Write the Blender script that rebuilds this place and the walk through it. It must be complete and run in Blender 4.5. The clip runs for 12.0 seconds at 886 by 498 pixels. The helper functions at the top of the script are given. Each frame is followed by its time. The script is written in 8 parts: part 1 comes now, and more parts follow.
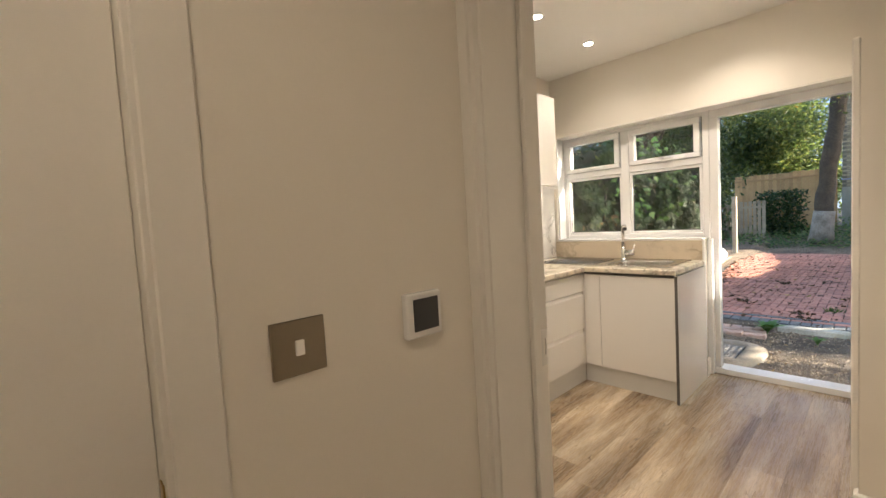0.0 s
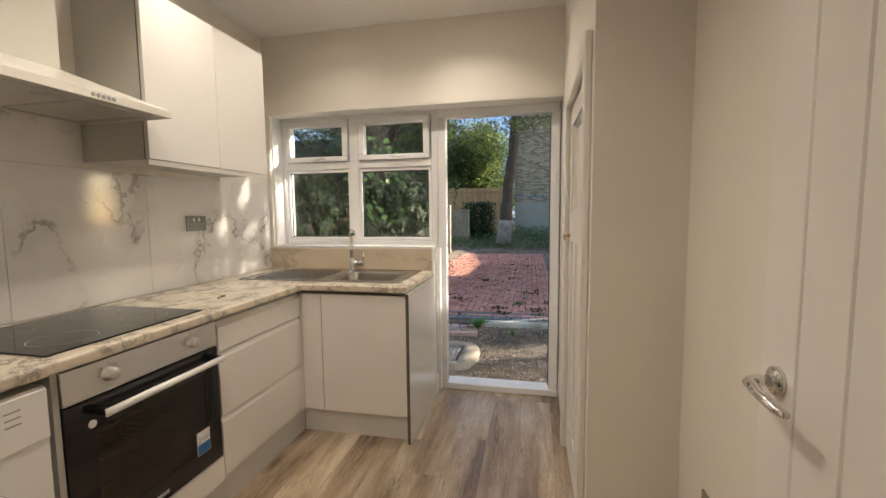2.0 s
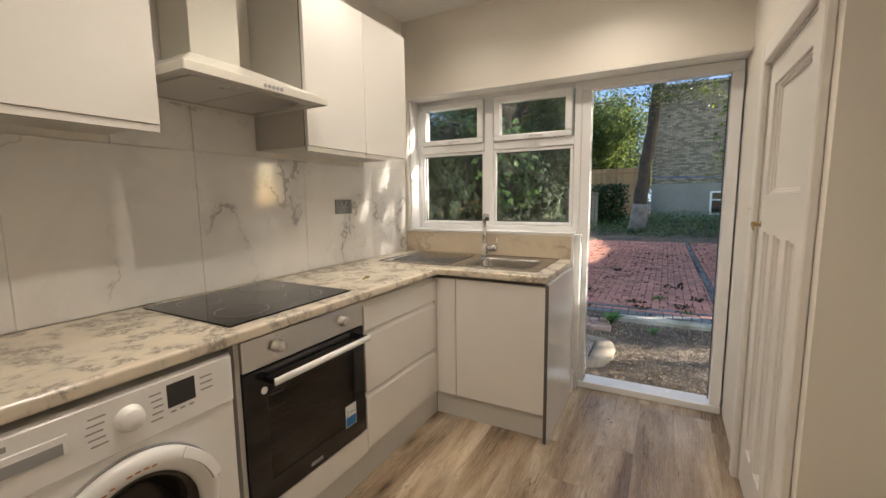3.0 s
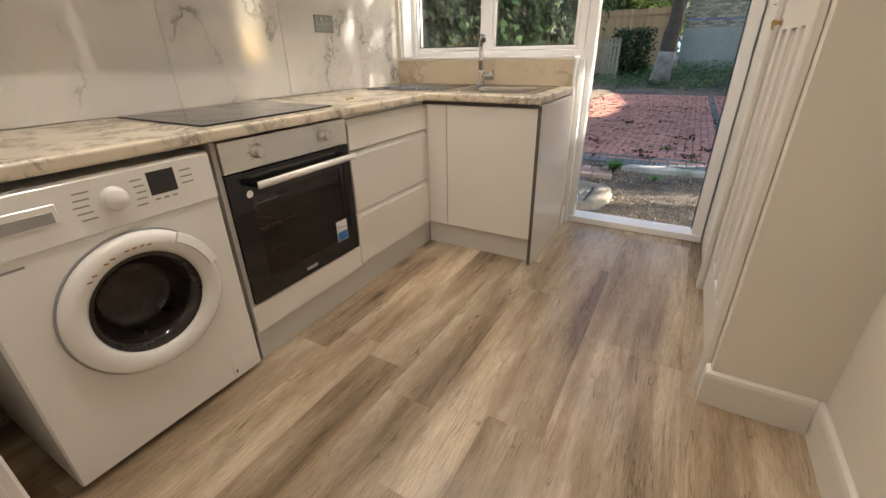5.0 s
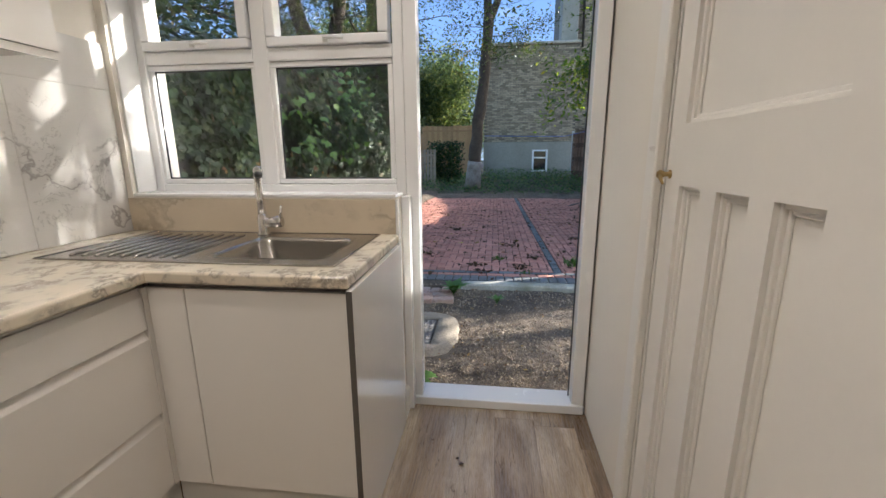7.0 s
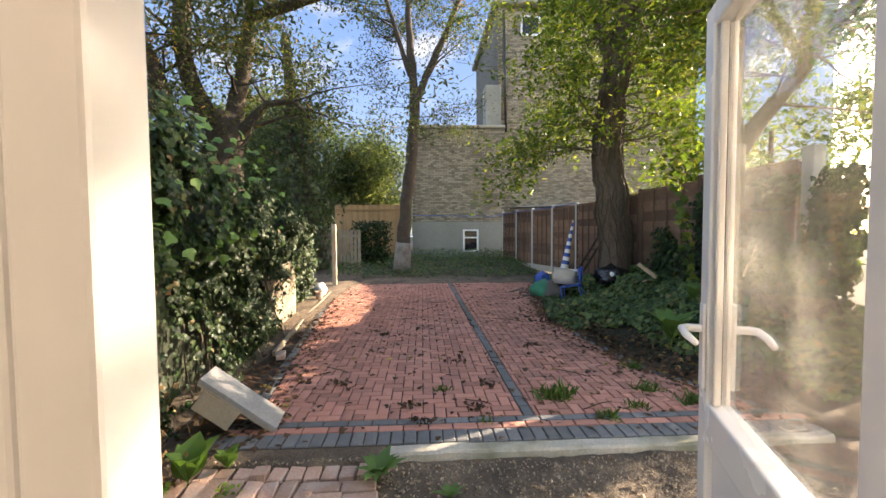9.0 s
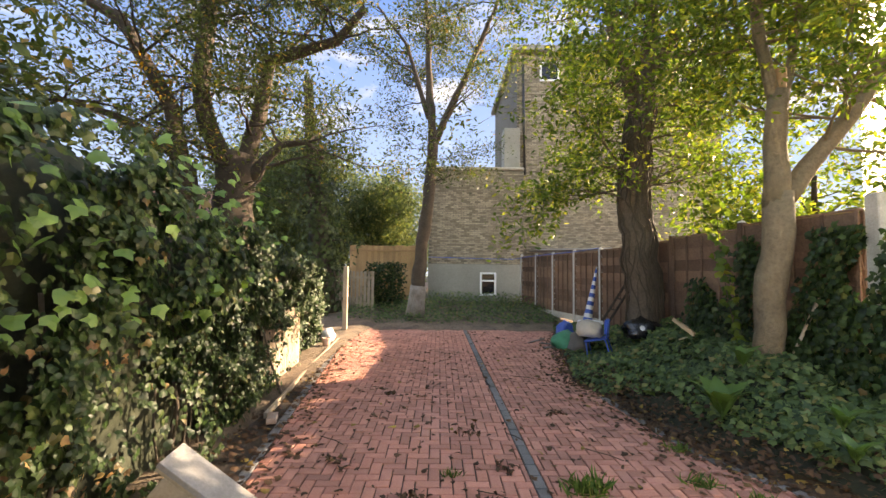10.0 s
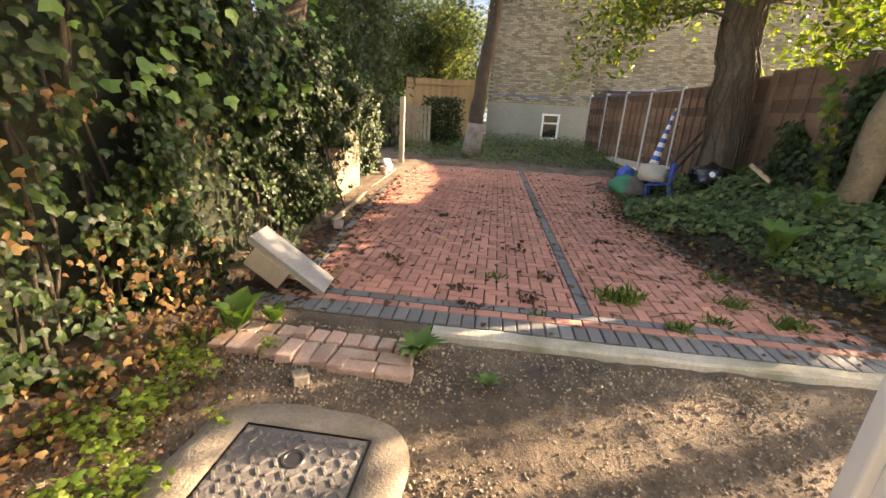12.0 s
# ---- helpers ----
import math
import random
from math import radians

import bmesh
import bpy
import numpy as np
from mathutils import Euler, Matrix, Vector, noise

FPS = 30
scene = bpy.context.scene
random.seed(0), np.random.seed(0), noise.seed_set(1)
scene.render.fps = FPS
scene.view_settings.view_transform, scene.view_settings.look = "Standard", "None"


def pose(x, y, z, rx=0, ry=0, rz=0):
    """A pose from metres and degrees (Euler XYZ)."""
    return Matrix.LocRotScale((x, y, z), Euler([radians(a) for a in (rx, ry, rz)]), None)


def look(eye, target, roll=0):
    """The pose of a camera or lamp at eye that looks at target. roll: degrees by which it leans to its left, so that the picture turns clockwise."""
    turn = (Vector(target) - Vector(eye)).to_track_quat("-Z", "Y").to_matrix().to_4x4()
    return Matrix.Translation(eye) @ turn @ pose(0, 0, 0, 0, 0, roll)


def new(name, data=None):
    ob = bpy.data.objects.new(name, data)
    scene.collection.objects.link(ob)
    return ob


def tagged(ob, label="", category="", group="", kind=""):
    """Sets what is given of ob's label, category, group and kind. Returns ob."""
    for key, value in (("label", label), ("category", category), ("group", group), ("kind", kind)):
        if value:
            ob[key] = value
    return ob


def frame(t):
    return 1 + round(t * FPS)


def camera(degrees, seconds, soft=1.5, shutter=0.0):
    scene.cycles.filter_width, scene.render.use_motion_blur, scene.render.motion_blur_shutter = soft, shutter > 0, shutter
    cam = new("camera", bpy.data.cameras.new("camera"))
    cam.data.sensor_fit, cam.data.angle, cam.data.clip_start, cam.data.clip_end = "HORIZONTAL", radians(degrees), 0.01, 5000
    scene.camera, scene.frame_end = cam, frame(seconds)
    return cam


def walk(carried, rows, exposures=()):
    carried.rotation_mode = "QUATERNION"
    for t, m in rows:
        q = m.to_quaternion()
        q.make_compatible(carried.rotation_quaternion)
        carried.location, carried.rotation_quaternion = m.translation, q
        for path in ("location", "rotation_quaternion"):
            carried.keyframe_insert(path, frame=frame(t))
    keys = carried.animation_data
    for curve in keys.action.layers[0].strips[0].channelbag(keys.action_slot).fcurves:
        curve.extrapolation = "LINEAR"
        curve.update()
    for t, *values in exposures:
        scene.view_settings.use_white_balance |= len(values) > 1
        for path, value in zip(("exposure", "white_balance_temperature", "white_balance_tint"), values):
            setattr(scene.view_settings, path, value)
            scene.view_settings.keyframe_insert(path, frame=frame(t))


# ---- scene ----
cam = camera(94.1, 12.0)
PATH = [
    (0, (-0.004, -0.028, 1.291), (1.359, 1.43, 1.168), -3.3),
    (0.5, (0.165, 0.071, 1.33), (1.991, 0.879, 1.227), -2.6),
    (1, (0.305, 0.12, 1.319), (2.268, 0.465, 1.156), -2.1),
    (1.5, (0.596, 0.139, 1.311), (2.569, 0.417, 1.14), -1.3),
    (2, (0.77, 0.228, 1.301), (2.718, 0.644, 1.128), -0.6),
    (2.5, (0.862, 0.353, 1.327), (2.718, 1.079, 1.166), -0.4),
    (2.7, (0.862, 0.385, 1.321), (2.667, 1.232, 1.159), -0.2),
    (4.3, (0.853, 0.277, 1.166), (2.375, 1.381, 0.485), -1.1),
    (4.5, (0.846, 0.266, 1.139), (2.372, 1.314, 0.383), -1.2),
    (5, (0.868, 0.273, 1.1), (2.434, 1.172, 0.239), -1.1),
    (5.5, (0.903, 0.307, 1.094), (2.544, 1.057, 0.23), -1.0),
    (6, (1.043, 0.355, 1.117), (2.788, 0.959, 0.349), -0.8),
    (6.5, (1.422, 0.426, 1.186), (3.278, 0.851, 0.575), -0.5),
    (7, (1.844, 0.49, 1.231), (3.779, 0.73, 0.788), -0.4),
    (7.5, (2.24, 0.565, 1.288), (4.218, 0.602, 0.997), -0.7),
    (9.3, (3.572, 0.597, 1.439), (5.57, 0.515, 1.378), -0.3),
    (9.5, (3.676, 0.56, 1.465), (5.675, 0.507, 1.444), -0.1),
    (10, (3.875, 0.527, 1.539), (5.872, 0.511, 1.639), 0.7),
    (10.5, (3.913, 0.542, 1.607), (5.908, 0.524, 1.753), 0.2),
    (11, (3.924, 0.559, 1.533), (5.924, 0.563, 1.503), 0.2),
    (11.5, (3.919, 0.543, 1.363), (5.89, 0.577, 1.022), 1.4),
    (12, (3.796, 0.518, 1.253), (5.684, 0.726, 0.627), 3.4),
]
EXPOSURES = [(0.0, 2.68, 6500, 10), (1.0, 2.35, 6450, 10), (2.5, 2.15, 6300, 10), (5.5, 2.42, 6200, 10), (6.5, 2.2, 5850, 10), (7.0, 2.0, 5800, 10), (7.5, 1.8, 5900, 10), (9.3, 2.38, 8000, 18), (11.0, 2.52, 9200, 22), (12.0, 2.6, 9200, 21)]
walk(cam, [(t, look(eye, target, roll)) for t, eye, target, roll in PATH], EXPOSURES)

# ---- light ----
SUN_ELEV, SUN_AZ = 20.3, -66.0  # degrees above the horizon; turn from +x
world = bpy.data.worlds.new("sky")
scene.world = world
world.use_nodes = True
wn = world.node_tree.nodes
sky = wn.new("ShaderNodeTexSky")
sky.sky_type = "NISHITA"
sky.sun_disc = False
sky.air_density, sky.dust_density, sky.ozone_density = 1.0, 1.2, 1.0
sky.sun_elevation = radians(SUN_ELEV)
sky.sun_rotation = radians(90 - SUN_AZ)
wn["Background"].inputs["Strength"].default_value = 0.15
world.node_tree.links.new(sky.outputs["Color"], wn["Background"].inputs["Color"])

sun_data = bpy.data.lights.new("sun", "SUN")
sun_data.energy, sun_data.angle, sun_data.color = 5.0, radians(0.55), (1.0, 0.90, 0.74)
sun = new("sun", sun_data)
sd = Vector((math.cos(radians(SUN_AZ)) * math.cos(radians(SUN_ELEV)), math.sin(radians(SUN_AZ)) * math.cos(radians(SUN_ELEV)), math.sin(radians(SUN_ELEV))))
sun.matrix_world = look(sd * 60, (0, 0, 0))

CEIL = 2.585
# The last one is unseen, added to light the washing machine end.
DOWNLIGHTS = [(2.37, 1.50), (3.05, 1.50), (3.06, 0.66), (1.60, 1.05)]
for (lx, ly), power in zip(DOWNLIGHTS, (6.2, 3.0, 6.5, 11.5)):
    ld = bpy.data.lights.new("downlight_lamp", "SPOT")
    ld.energy, ld.color, ld.spot_size, ld.spot_blend, ld.shadow_soft_size = power, (1.0, 0.86, 0.71), radians(140), 0.9, 0.035
    lo = new("downlight_lamp", ld)
    lo.matrix_world = pose(lx, ly, CEIL - 0.02)
# Unseen spot added to brighten the hall; no fitting goes with it.
ld = bpy.data.lights.new("hall_fill_lamp", "SPOT")
ld.energy, ld.color, ld.spot_size, ld.spot_blend, ld.shadow_soft_size = 33.0, (1.0, 0.82, 0.61), radians(150), 0.9, 0.05
lo = new("hall_fill_lamp", ld)
lo.matrix_world = pose(-0.55, -0.25, 2.60)

# ---- materials ----
def nodes_of(name):
    m = bpy.data.materials.new(name)
    m.use_nodes = True
    nt = m.node_tree
    return m, nt, nt.nodes["Principled BSDF"]


def sock(nt, kind, **values):
    n = nt.nodes.new(kind)
    for k, v in values.items():
        n.inputs[k.replace("_", " ")].default_value = v
    return n


def ramp(nt, fac, stops):
    r = nt.nodes.new("ShaderNodeValToRGB")
    while len(r.color_ramp.elements) < len(stops):
        r.color_ramp.elements.new(0.5)
    for e, (p, c) in zip(r.color_ramp.elements, stops):
        e.position, e.color = p, (*c, 1)
    nt.links.new(fac, r.inputs["Fac"])
    return r.outputs["Color"]


def coords(nt, scale=(1, 1, 1), jitter=False, rot=(0, 0, 0)):
    tc = nt.nodes.new("ShaderNodeTexCoord")
    mp = nt.nodes.new("ShaderNodeMapping")
    mp.inputs["Scale"].default_value = scale
    mp.inputs["Rotation"].default_value = rot
    out = tc.outputs["Object"]
    if jitter:
        oi = nt.nodes.new("ShaderNodeObjectInfo")
        mul = nt.nodes.new("ShaderNodeVectorMath")
        mul.operation = "SCALE"
        mul.inputs[0].default_value = (17.3, 9.1, 23.7)
        nt.links.new(oi.outputs["Random"], mul.inputs["Scale"])
        add = nt.nodes.new("ShaderNodeVectorMath")
        nt.links.new(out, add.inputs[0])
        nt.links.new(mul.outputs[0], add.inputs[1])
        out = add.outputs[0]
    nt.links.new(out, mp.inputs["Vector"])
    return mp.outputs["Vector"]


def noise_fac(nt, vec, scale, detail=5.0, rough=0.55, dist=0.0):
    n = sock(nt, "ShaderNodeTexNoise", Scale=scale, Detail=detail, Roughness=rough, Distortion=dist)
    nt.links.new(vec, n.inputs["Vector"])
    return n.outputs["Fac"]


def mix(nt, fac, a, b, kind="MIX"):
    m = nt.nodes.new("ShaderNodeMix")
    m.data_type, m.blend_type = "RGBA", kind
    for val, s in ((fac, m.inputs[0]), (a, m.inputs[6]), (b, m.inputs[7])):
        if isinstance(val, (int, float)):
            s.default_value = val
        elif isinstance(val, tuple):
            s.default_value = (*val, 1)
        else:
            nt.links.new(val, s)
    return m.outputs[2]


def bump(nt, bsdf, height, strength, distance=0.01):
    b = sock(nt, "ShaderNodeBump", Strength=strength, Distance=distance)
    nt.links.new(height, b.inputs["Height"])
    nt.links.new(b.outputs["Normal"], bsdf.inputs["Normal"])


def plain(name, color, rough=0.5, metal=0.0, vary=0.06, scale=3.0, fine=90.0, relief=0.05, coat=0.0, jitter=False, spec=0.5):
    """Paint, plastic, metal or stone with large stains, fine grain and slight relief."""
    m, nt, b = nodes_of(name)
    v = coords(nt, jitter=jitter)
    big, small = noise_fac(nt, v, scale, 4.0), noise_fac(nt, v, fine, 3.0)
    lo, hi = tuple(c * (1 - vary) for c in color), tuple(min(1.0, c * (1 + vary)) for c in color)
    col = mix(nt, 0.25, ramp(nt, big, [(0.3, lo), (0.7, hi)]), ramp(nt, small, [(0.3, lo), (0.7, hi)]))
    nt.links.new(col, b.inputs["Base Color"])
    r = ramp(nt, big, [(0.25, (rough * 0.85,) * 3), (0.75, (min(1, rough * 1.15),) * 3)])
    nt.links.new(r, b.inputs["Roughness"])
    b.inputs["Metallic"].default_value = metal
    b.inputs["Coat Weight"].default_value = coat
    b.inputs["Coat Roughness"].default_value = 0.06
    b.inputs["Specular IOR Level"].default_value = spec
    if relief:
        bump(nt, b, small, relief, 0.002)
    return m


def glass_mat(name, tint=(1, 1, 1), rough=0.0):
    m, nt, b = nodes_of(name)
    b.inputs["Base Color"].default_value = (*tint, 1)
    b.inputs["Roughness"].default_value = rough
    b.inputs["Transmission Weight"].default_value = 1.0
    b.inputs["IOR"].default_value = 1.45
    return m


def glow(name, color, strength):
    m, nt, b = nodes_of(name)
    b.inputs["Base Color"].default_value = (*color, 1)
    b.inputs["Emission Color"].default_value = (*color, 1)
    b.inputs["Emission Strength"].default_value = strength
    return m


def marble(name, base, vein, scale, amount, rough, sharp=0.03, patch=None, thread=0.75):
    """Polished slab with thin wandering veins, in two sizes."""
    m, nt, b = nodes_of(name)
    v = coords(nt)
    warp = sock(nt, "ShaderNodeTexNoise", Scale=scale * 0.8, Detail=6.0, Roughness=0.6)
    nt.links.new(v, warp.inputs["Vector"])
    sc = nt.nodes.new("ShaderNodeVectorMath")
    sc.operation = "SCALE"
    sc.inputs["Scale"].default_value = 0.9
    nt.links.new(warp.outputs["Color"], sc.inputs[0])
    ad = nt.nodes.new("ShaderNodeVectorMath")
    nt.links.new(v, ad.inputs[0])
    nt.links.new(sc.outputs[0], ad.inputs[1])
    n1 = noise_fac(nt, ad.outputs[0], scale, 5.0, 0.55)
    mask = noise_fac(nt, v, scale * 1.5, 2.0)
    vein1 = ramp(nt, n1, [(0.5 - sharp, (0, 0, 0)), (0.5, (1, 1, 1)), (0.5 + sharp * 0.7, (0, 0, 0))])
    keep = ramp(nt, mask, [(0.44, (0, 0, 0)), (0.56, (1, 1, 1))])
    soft = ramp(nt, n1, [(0.35, (0, 0, 0)), (0.5, (0.35,) * 3), (0.68, (0, 0, 0))])
    f = mix(nt, 1.0, vein1, keep, "MULTIPLY")
    f2 = mix(nt, 1.0, soft, keep, "MULTIPLY")
    fac = mix(nt, 1.0, f, f2, "ADD")
    n2 = noise_fac(nt, ad.outputs[0], scale * 2.3, 6.0, 0.62)
    thin = ramp(nt, n2, [(0.5 - sharp * 0.6, (0, 0, 0)), (0.5, (thread,) * 3), (0.5 + sharp * 0.4, (0, 0, 0))])
    some = ramp(nt, noise_fac(nt, v, scale * 1.1, 3.0), [(0.50, (0, 0, 0)), (0.62, (1, 1, 1))])
    fac = mix(nt, 1.0, fac, mix(nt, 1.0, thin, some, "MULTIPLY"), "ADD")
    fac = mix(nt, 1.0, fac, (amount,) * 3, "MULTIPLY")
    ground = base
    if patch:
        ground = ramp(nt, noise_fac(nt, v, 5.0, 4.0), [(0.35, base), (0.7, patch)])
    col = mix(nt, fac, ground, vein)
    nt.links.new(col, b.inputs["Base Color"])
    b.inputs["Roughness"].default_value = rough
    return m


def wood_floor(name):
    """Limed oak: broad pale and brown streaks, fine grain, knots and thin dark splits, each plank its own."""
    m, nt, b = nodes_of(name)
    oi = nt.nodes.new("ShaderNodeObjectInfo")
    streak = noise_fac(nt, coords(nt, (0.55, 4.6, 4.6), jitter=True), 1.4, 5.0, 0.56, 0.5)
    grain = noise_fac(nt, coords(nt, (2.2, 55.0, 55.0), jitter=True), 3.0, 5.0, 0.62, 0.4)
    fine = noise_fac(nt, coords(nt, (8.0, 170.0, 170.0), jitter=True), 3.0, 3.0, 0.65)
    cloud = noise_fac(nt, coords(nt, (1.8, 3.5, 3.5), jitter=True), 1.6, 4.0, 0.6)
    a = ramp(nt, streak, [(0.32, (0.19, 0.135, 0.085)), (0.44, (0.34, 0.26, 0.175)), (0.55, (0.45, 0.365, 0.262)), (0.69, (0.62, 0.535, 0.42))])
    col = mix(nt, 1.0, a, ramp(nt, grain, [(0.34, (0.66, 0.63, 0.60)), (0.48, (1.0, 0.99, 0.98)), (0.72, (1.10, 1.10, 1.08))]), "MULTIPLY")
    col = mix(nt, 1.0, col, ramp(nt, fine, [(0.34, (0.78, 0.76, 0.74)), (0.5, (1.0, 1.0, 1.0)), (0.66, (1.07, 1.07, 1.06))]), "MULTIPLY")
    col = mix(nt, 0.9, col, ramp(nt, cloud, [(0.3, (0.74, 0.74, 0.76)), (0.65, (1.10, 1.09, 1.08))]), "MULTIPLY")
    tone = ramp(nt, oi.outputs["Random"], [(0.0, (0.80, 0.78, 0.76)), (0.5, (1.0, 0.99, 0.98)), (1.0, (1.17, 1.17, 1.16))])
    col = mix(nt, 1.0, col, tone, "MULTIPLY")
    split = noise_fac(nt, coords(nt, (0.9, 11.0, 11.0), jitter=True), 2.1, 3.0, 0.5, 0.6)
    line = ramp(nt, split, [(0.487, (1, 1, 1)), (0.499, (0.42, 0.38, 0.34)), (0.511, (1, 1, 1))])
    where = ramp(nt, noise_fac(nt, coords(nt, (2.4, 5.0, 5.0), jitter=True), 2.0, 2.0), [(0.50, (0, 0, 0)), (0.60, (1, 1, 1))])
    col = mix(nt, where, col, mix(nt, 1.0, col, line, "MULTIPLY"))
    vo = sock(nt, "ShaderNodeTexVoronoi", Scale=1.0)
    nt.links.new(coords(nt, (1.3, 4.2, 4.2), jitter=True), vo.inputs["Vector"])
    ragged = nt.nodes.new("ShaderNodeMath")
    ragged.operation = "MULTIPLY_ADD"
    ragged.inputs[1].default_value = 0.16
    nt.links.new(grain, ragged.inputs[0])
    nt.links.new(vo.outputs["Distance"], ragged.inputs[2])
    knot = ramp(nt, ragged.outputs[0], [(0.10, (0.26, 0.21, 0.17)), (0.15, (0.66, 0.62, 0.57)), (0.24, (1, 1, 1))])
    col = mix(nt, 1.0, col, knot, "MULTIPLY")
    nt.links.new(col, b.inputs["Base Color"])
    nt.links.new(ramp(nt, grain, [(0.3, (0.36,) * 3), (0.7, (0.20,) * 3)]), b.inputs["Roughness"])
    bump(nt, b, grain, 0.12, 0.002)
    return m


M_WALL = plain("wall_paint", (0.80, 0.755, 0.68), 0.62, vary=0.02, scale=1.2, fine=160, relief=0.06)
M_CEIL = plain("ceiling_paint", (0.83, 0.81, 0.77), 0.7, vary=0.015, scale=1.0, fine=120, relief=0.04)
M_TRIM = plain("white_gloss_trim", (0.80, 0.77, 0.72), 0.32, vary=0.025, fine=60, relief=0.05)
M_UPVC = plain("white_upvc", (0.82, 0.82, 0.82), 0.25, vary=0.015, relief=0.0)
M_CAB = plain("gloss_white_lacquer", (0.81, 0.785, 0.745), 0.12, vary=0.01, scale=1.5, relief=0.0, coat=0.6)
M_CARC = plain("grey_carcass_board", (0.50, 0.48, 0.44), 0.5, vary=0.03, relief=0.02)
M_EDGE = plain("dark_edge", (0.10, 0.09, 0.08), 0.6)
M_PLINTH = plain("matt_grey_plinth", (0.60, 0.585, 0.55), 0.42, vary=0.03)
M_TILE = marble("marble_tile", (0.76, 0.74, 0.71), (0.36, 0.34, 0.325), 1.5, 0.85, 0.09, 0.016)
M_GROUT = plain("grout", (0.66, 0.64, 0.60), 0.8)
M_TOP = marble("worktop_laminate", (0.74, 0.66, 0.52), (0.27, 0.24, 0.205), 6.0, 0.68, 0.24, 0.085, (0.62, 0.56, 0.46), 0.15)
M_FLOOR = wood_floor("oak_plank")
M_SUB = plain("floor_bed", (0.08, 0.06, 0.045), 0.9)
M_STEEL = plain("brushed_steel", (0.70, 0.69, 0.67), 0.30, 1.0, vary=0.05, fine=240, relief=0.03)
M_SINK = plain("sink_steel", (0.43, 0.405, 0.37), 0.24, 1.0, vary=0.06, fine=260, relief=0.03)
M_CHROME = plain("chrome", (0.78, 0.77, 0.76), 0.09, 1.0, vary=0.02, relief=0.0)
M_BLACKGL = plain("black_glass", (0.012, 0.012, 0.013), 0.06, vary=0.02, relief=0.0)
M_BLACK = plain("black_enamel", (0.016, 0.016, 0.017), 0.22, vary=0.1, relief=0.0)
M_WHITEPL = plain("white_appliance", (0.84, 0.83, 0.81), 0.22, vary=0.015, relief=0.0)
M_GREYPL = plain("grey_plastic", (0.32, 0.32, 0.32), 0.4)
M_DARKPL = plain("dark_plastic", (0.03, 0.03, 0.032), 0.35)
M_GLASS = glass_mat("window_glass")
# Clear glass mixed unevenly with a little pale translucent film.
M_MILKY = glass_mat("milky_glass")
dn = M_MILKY.node_tree
film = sock(dn, "ShaderNodeBsdfTranslucent", Color=(0.82, 0.80, 0.74, 1))
veil = dn.nodes.new("ShaderNodeMixShader")
dn.links.new(ramp(dn, noise_fac(dn, coords(dn), 5.0, 5.0, 0.6), [(0.3, (0.025,) * 3), (0.7, (0.09,) * 3)]), veil.inputs[0])
dn.links.new(dn.nodes["Principled BSDF"].outputs[0], veil.inputs[1])
dn.links.new(film.outputs[0], veil.inputs[2])
dn.links.new(veil.outputs[0], dn.nodes["Material Output"].inputs["Surface"])
M_SMOKE = glass_mat("smoked_glass", (0.42, 0.40, 0.37))
M_PORT = plain("dark_porthole_glass", (0.022, 0.019, 0.016), 0.05, vary=0.5, scale=9.0, relief=0.0)
M_BRASS = plain("old_brass", (0.45, 0.32, 0.14), 0.35, 1.0, vary=0.2)
M_PLATE = plain("grey_socket_plate", (0.20, 0.20, 0.20), 0.35, 1.0, vary=0.05, fine=240, relief=0.02)
M_NICKEL = plain("brushed_nickel_plate", (0.36, 0.31, 0.24), 0.34, 1.0, vary=0.04, fine=260, relief=0.03)
M_LAMP = glow("lamp_glow", (1.0, 0.90, 0.74), 14.0)
M_WHITE = plain("white_print", (0.8, 0.8, 0.8), 0.5)
M_INK = plain("grey_print", (0.30, 0.30, 0.31), 0.5)
M_BLUE = plain("blue_print", (0.02, 0.16, 0.42), 0.4)


def sky_mat(name):
    """Evening-blue sky, paler low down, with thin torn clouds."""
    m, nt, b = nodes_of(name)
    tc = nt.nodes.new("ShaderNodeTexCoord")
    sep = nt.nodes.new("ShaderNodeSeparateXYZ")
    nt.links.new(tc.outputs["Object"], sep.inputs[0])
    up = nt.nodes.new("ShaderNodeMath")
    up.operation = "DIVIDE"
    up.inputs[1].default_value = 70.0
    nt.links.new(sep.outputs["Z"], up.inputs[0])
    blue = ramp(nt, up.outputs[0], [(0.0, (0.34, 0.42, 0.52)), (0.25, (0.18, 0.29, 0.50)), (0.65, (0.075, 0.17, 0.42))])
    cl = noise_fac(nt, coords(nt, (0.035, 0.035, 0.085)), 1.0, 7.0, 0.6, 0.4)
    col = mix(nt, ramp(nt, cl, [(0.53, (0, 0, 0)), (0.68, (0.85,) * 3)]), blue, (0.46, 0.50, 0.55))
    b.inputs["Base Color"].default_value = (0, 0, 0, 1)
    b.inputs["Roughness"].default_value = 1.0
    b.inputs["Specular IOR Level"].default_value = 0.0
    nt.links.new(col, b.inputs["Emission Color"])
    b.inputs["Emission Strength"].default_value = 0.55
    return m


M_SKY = sky_mat("blue_sky")

# ---- building helpers ----
ORIGIN = {}


def thing(name, label, category, at=(0, 0, 0), group="", kind=""):
    e = new(name)
    e.empty_display_size = 0.1
    e.location = at
    ORIGIN[e] = Vector(at)
    return tagged(e, label, category, group, kind)


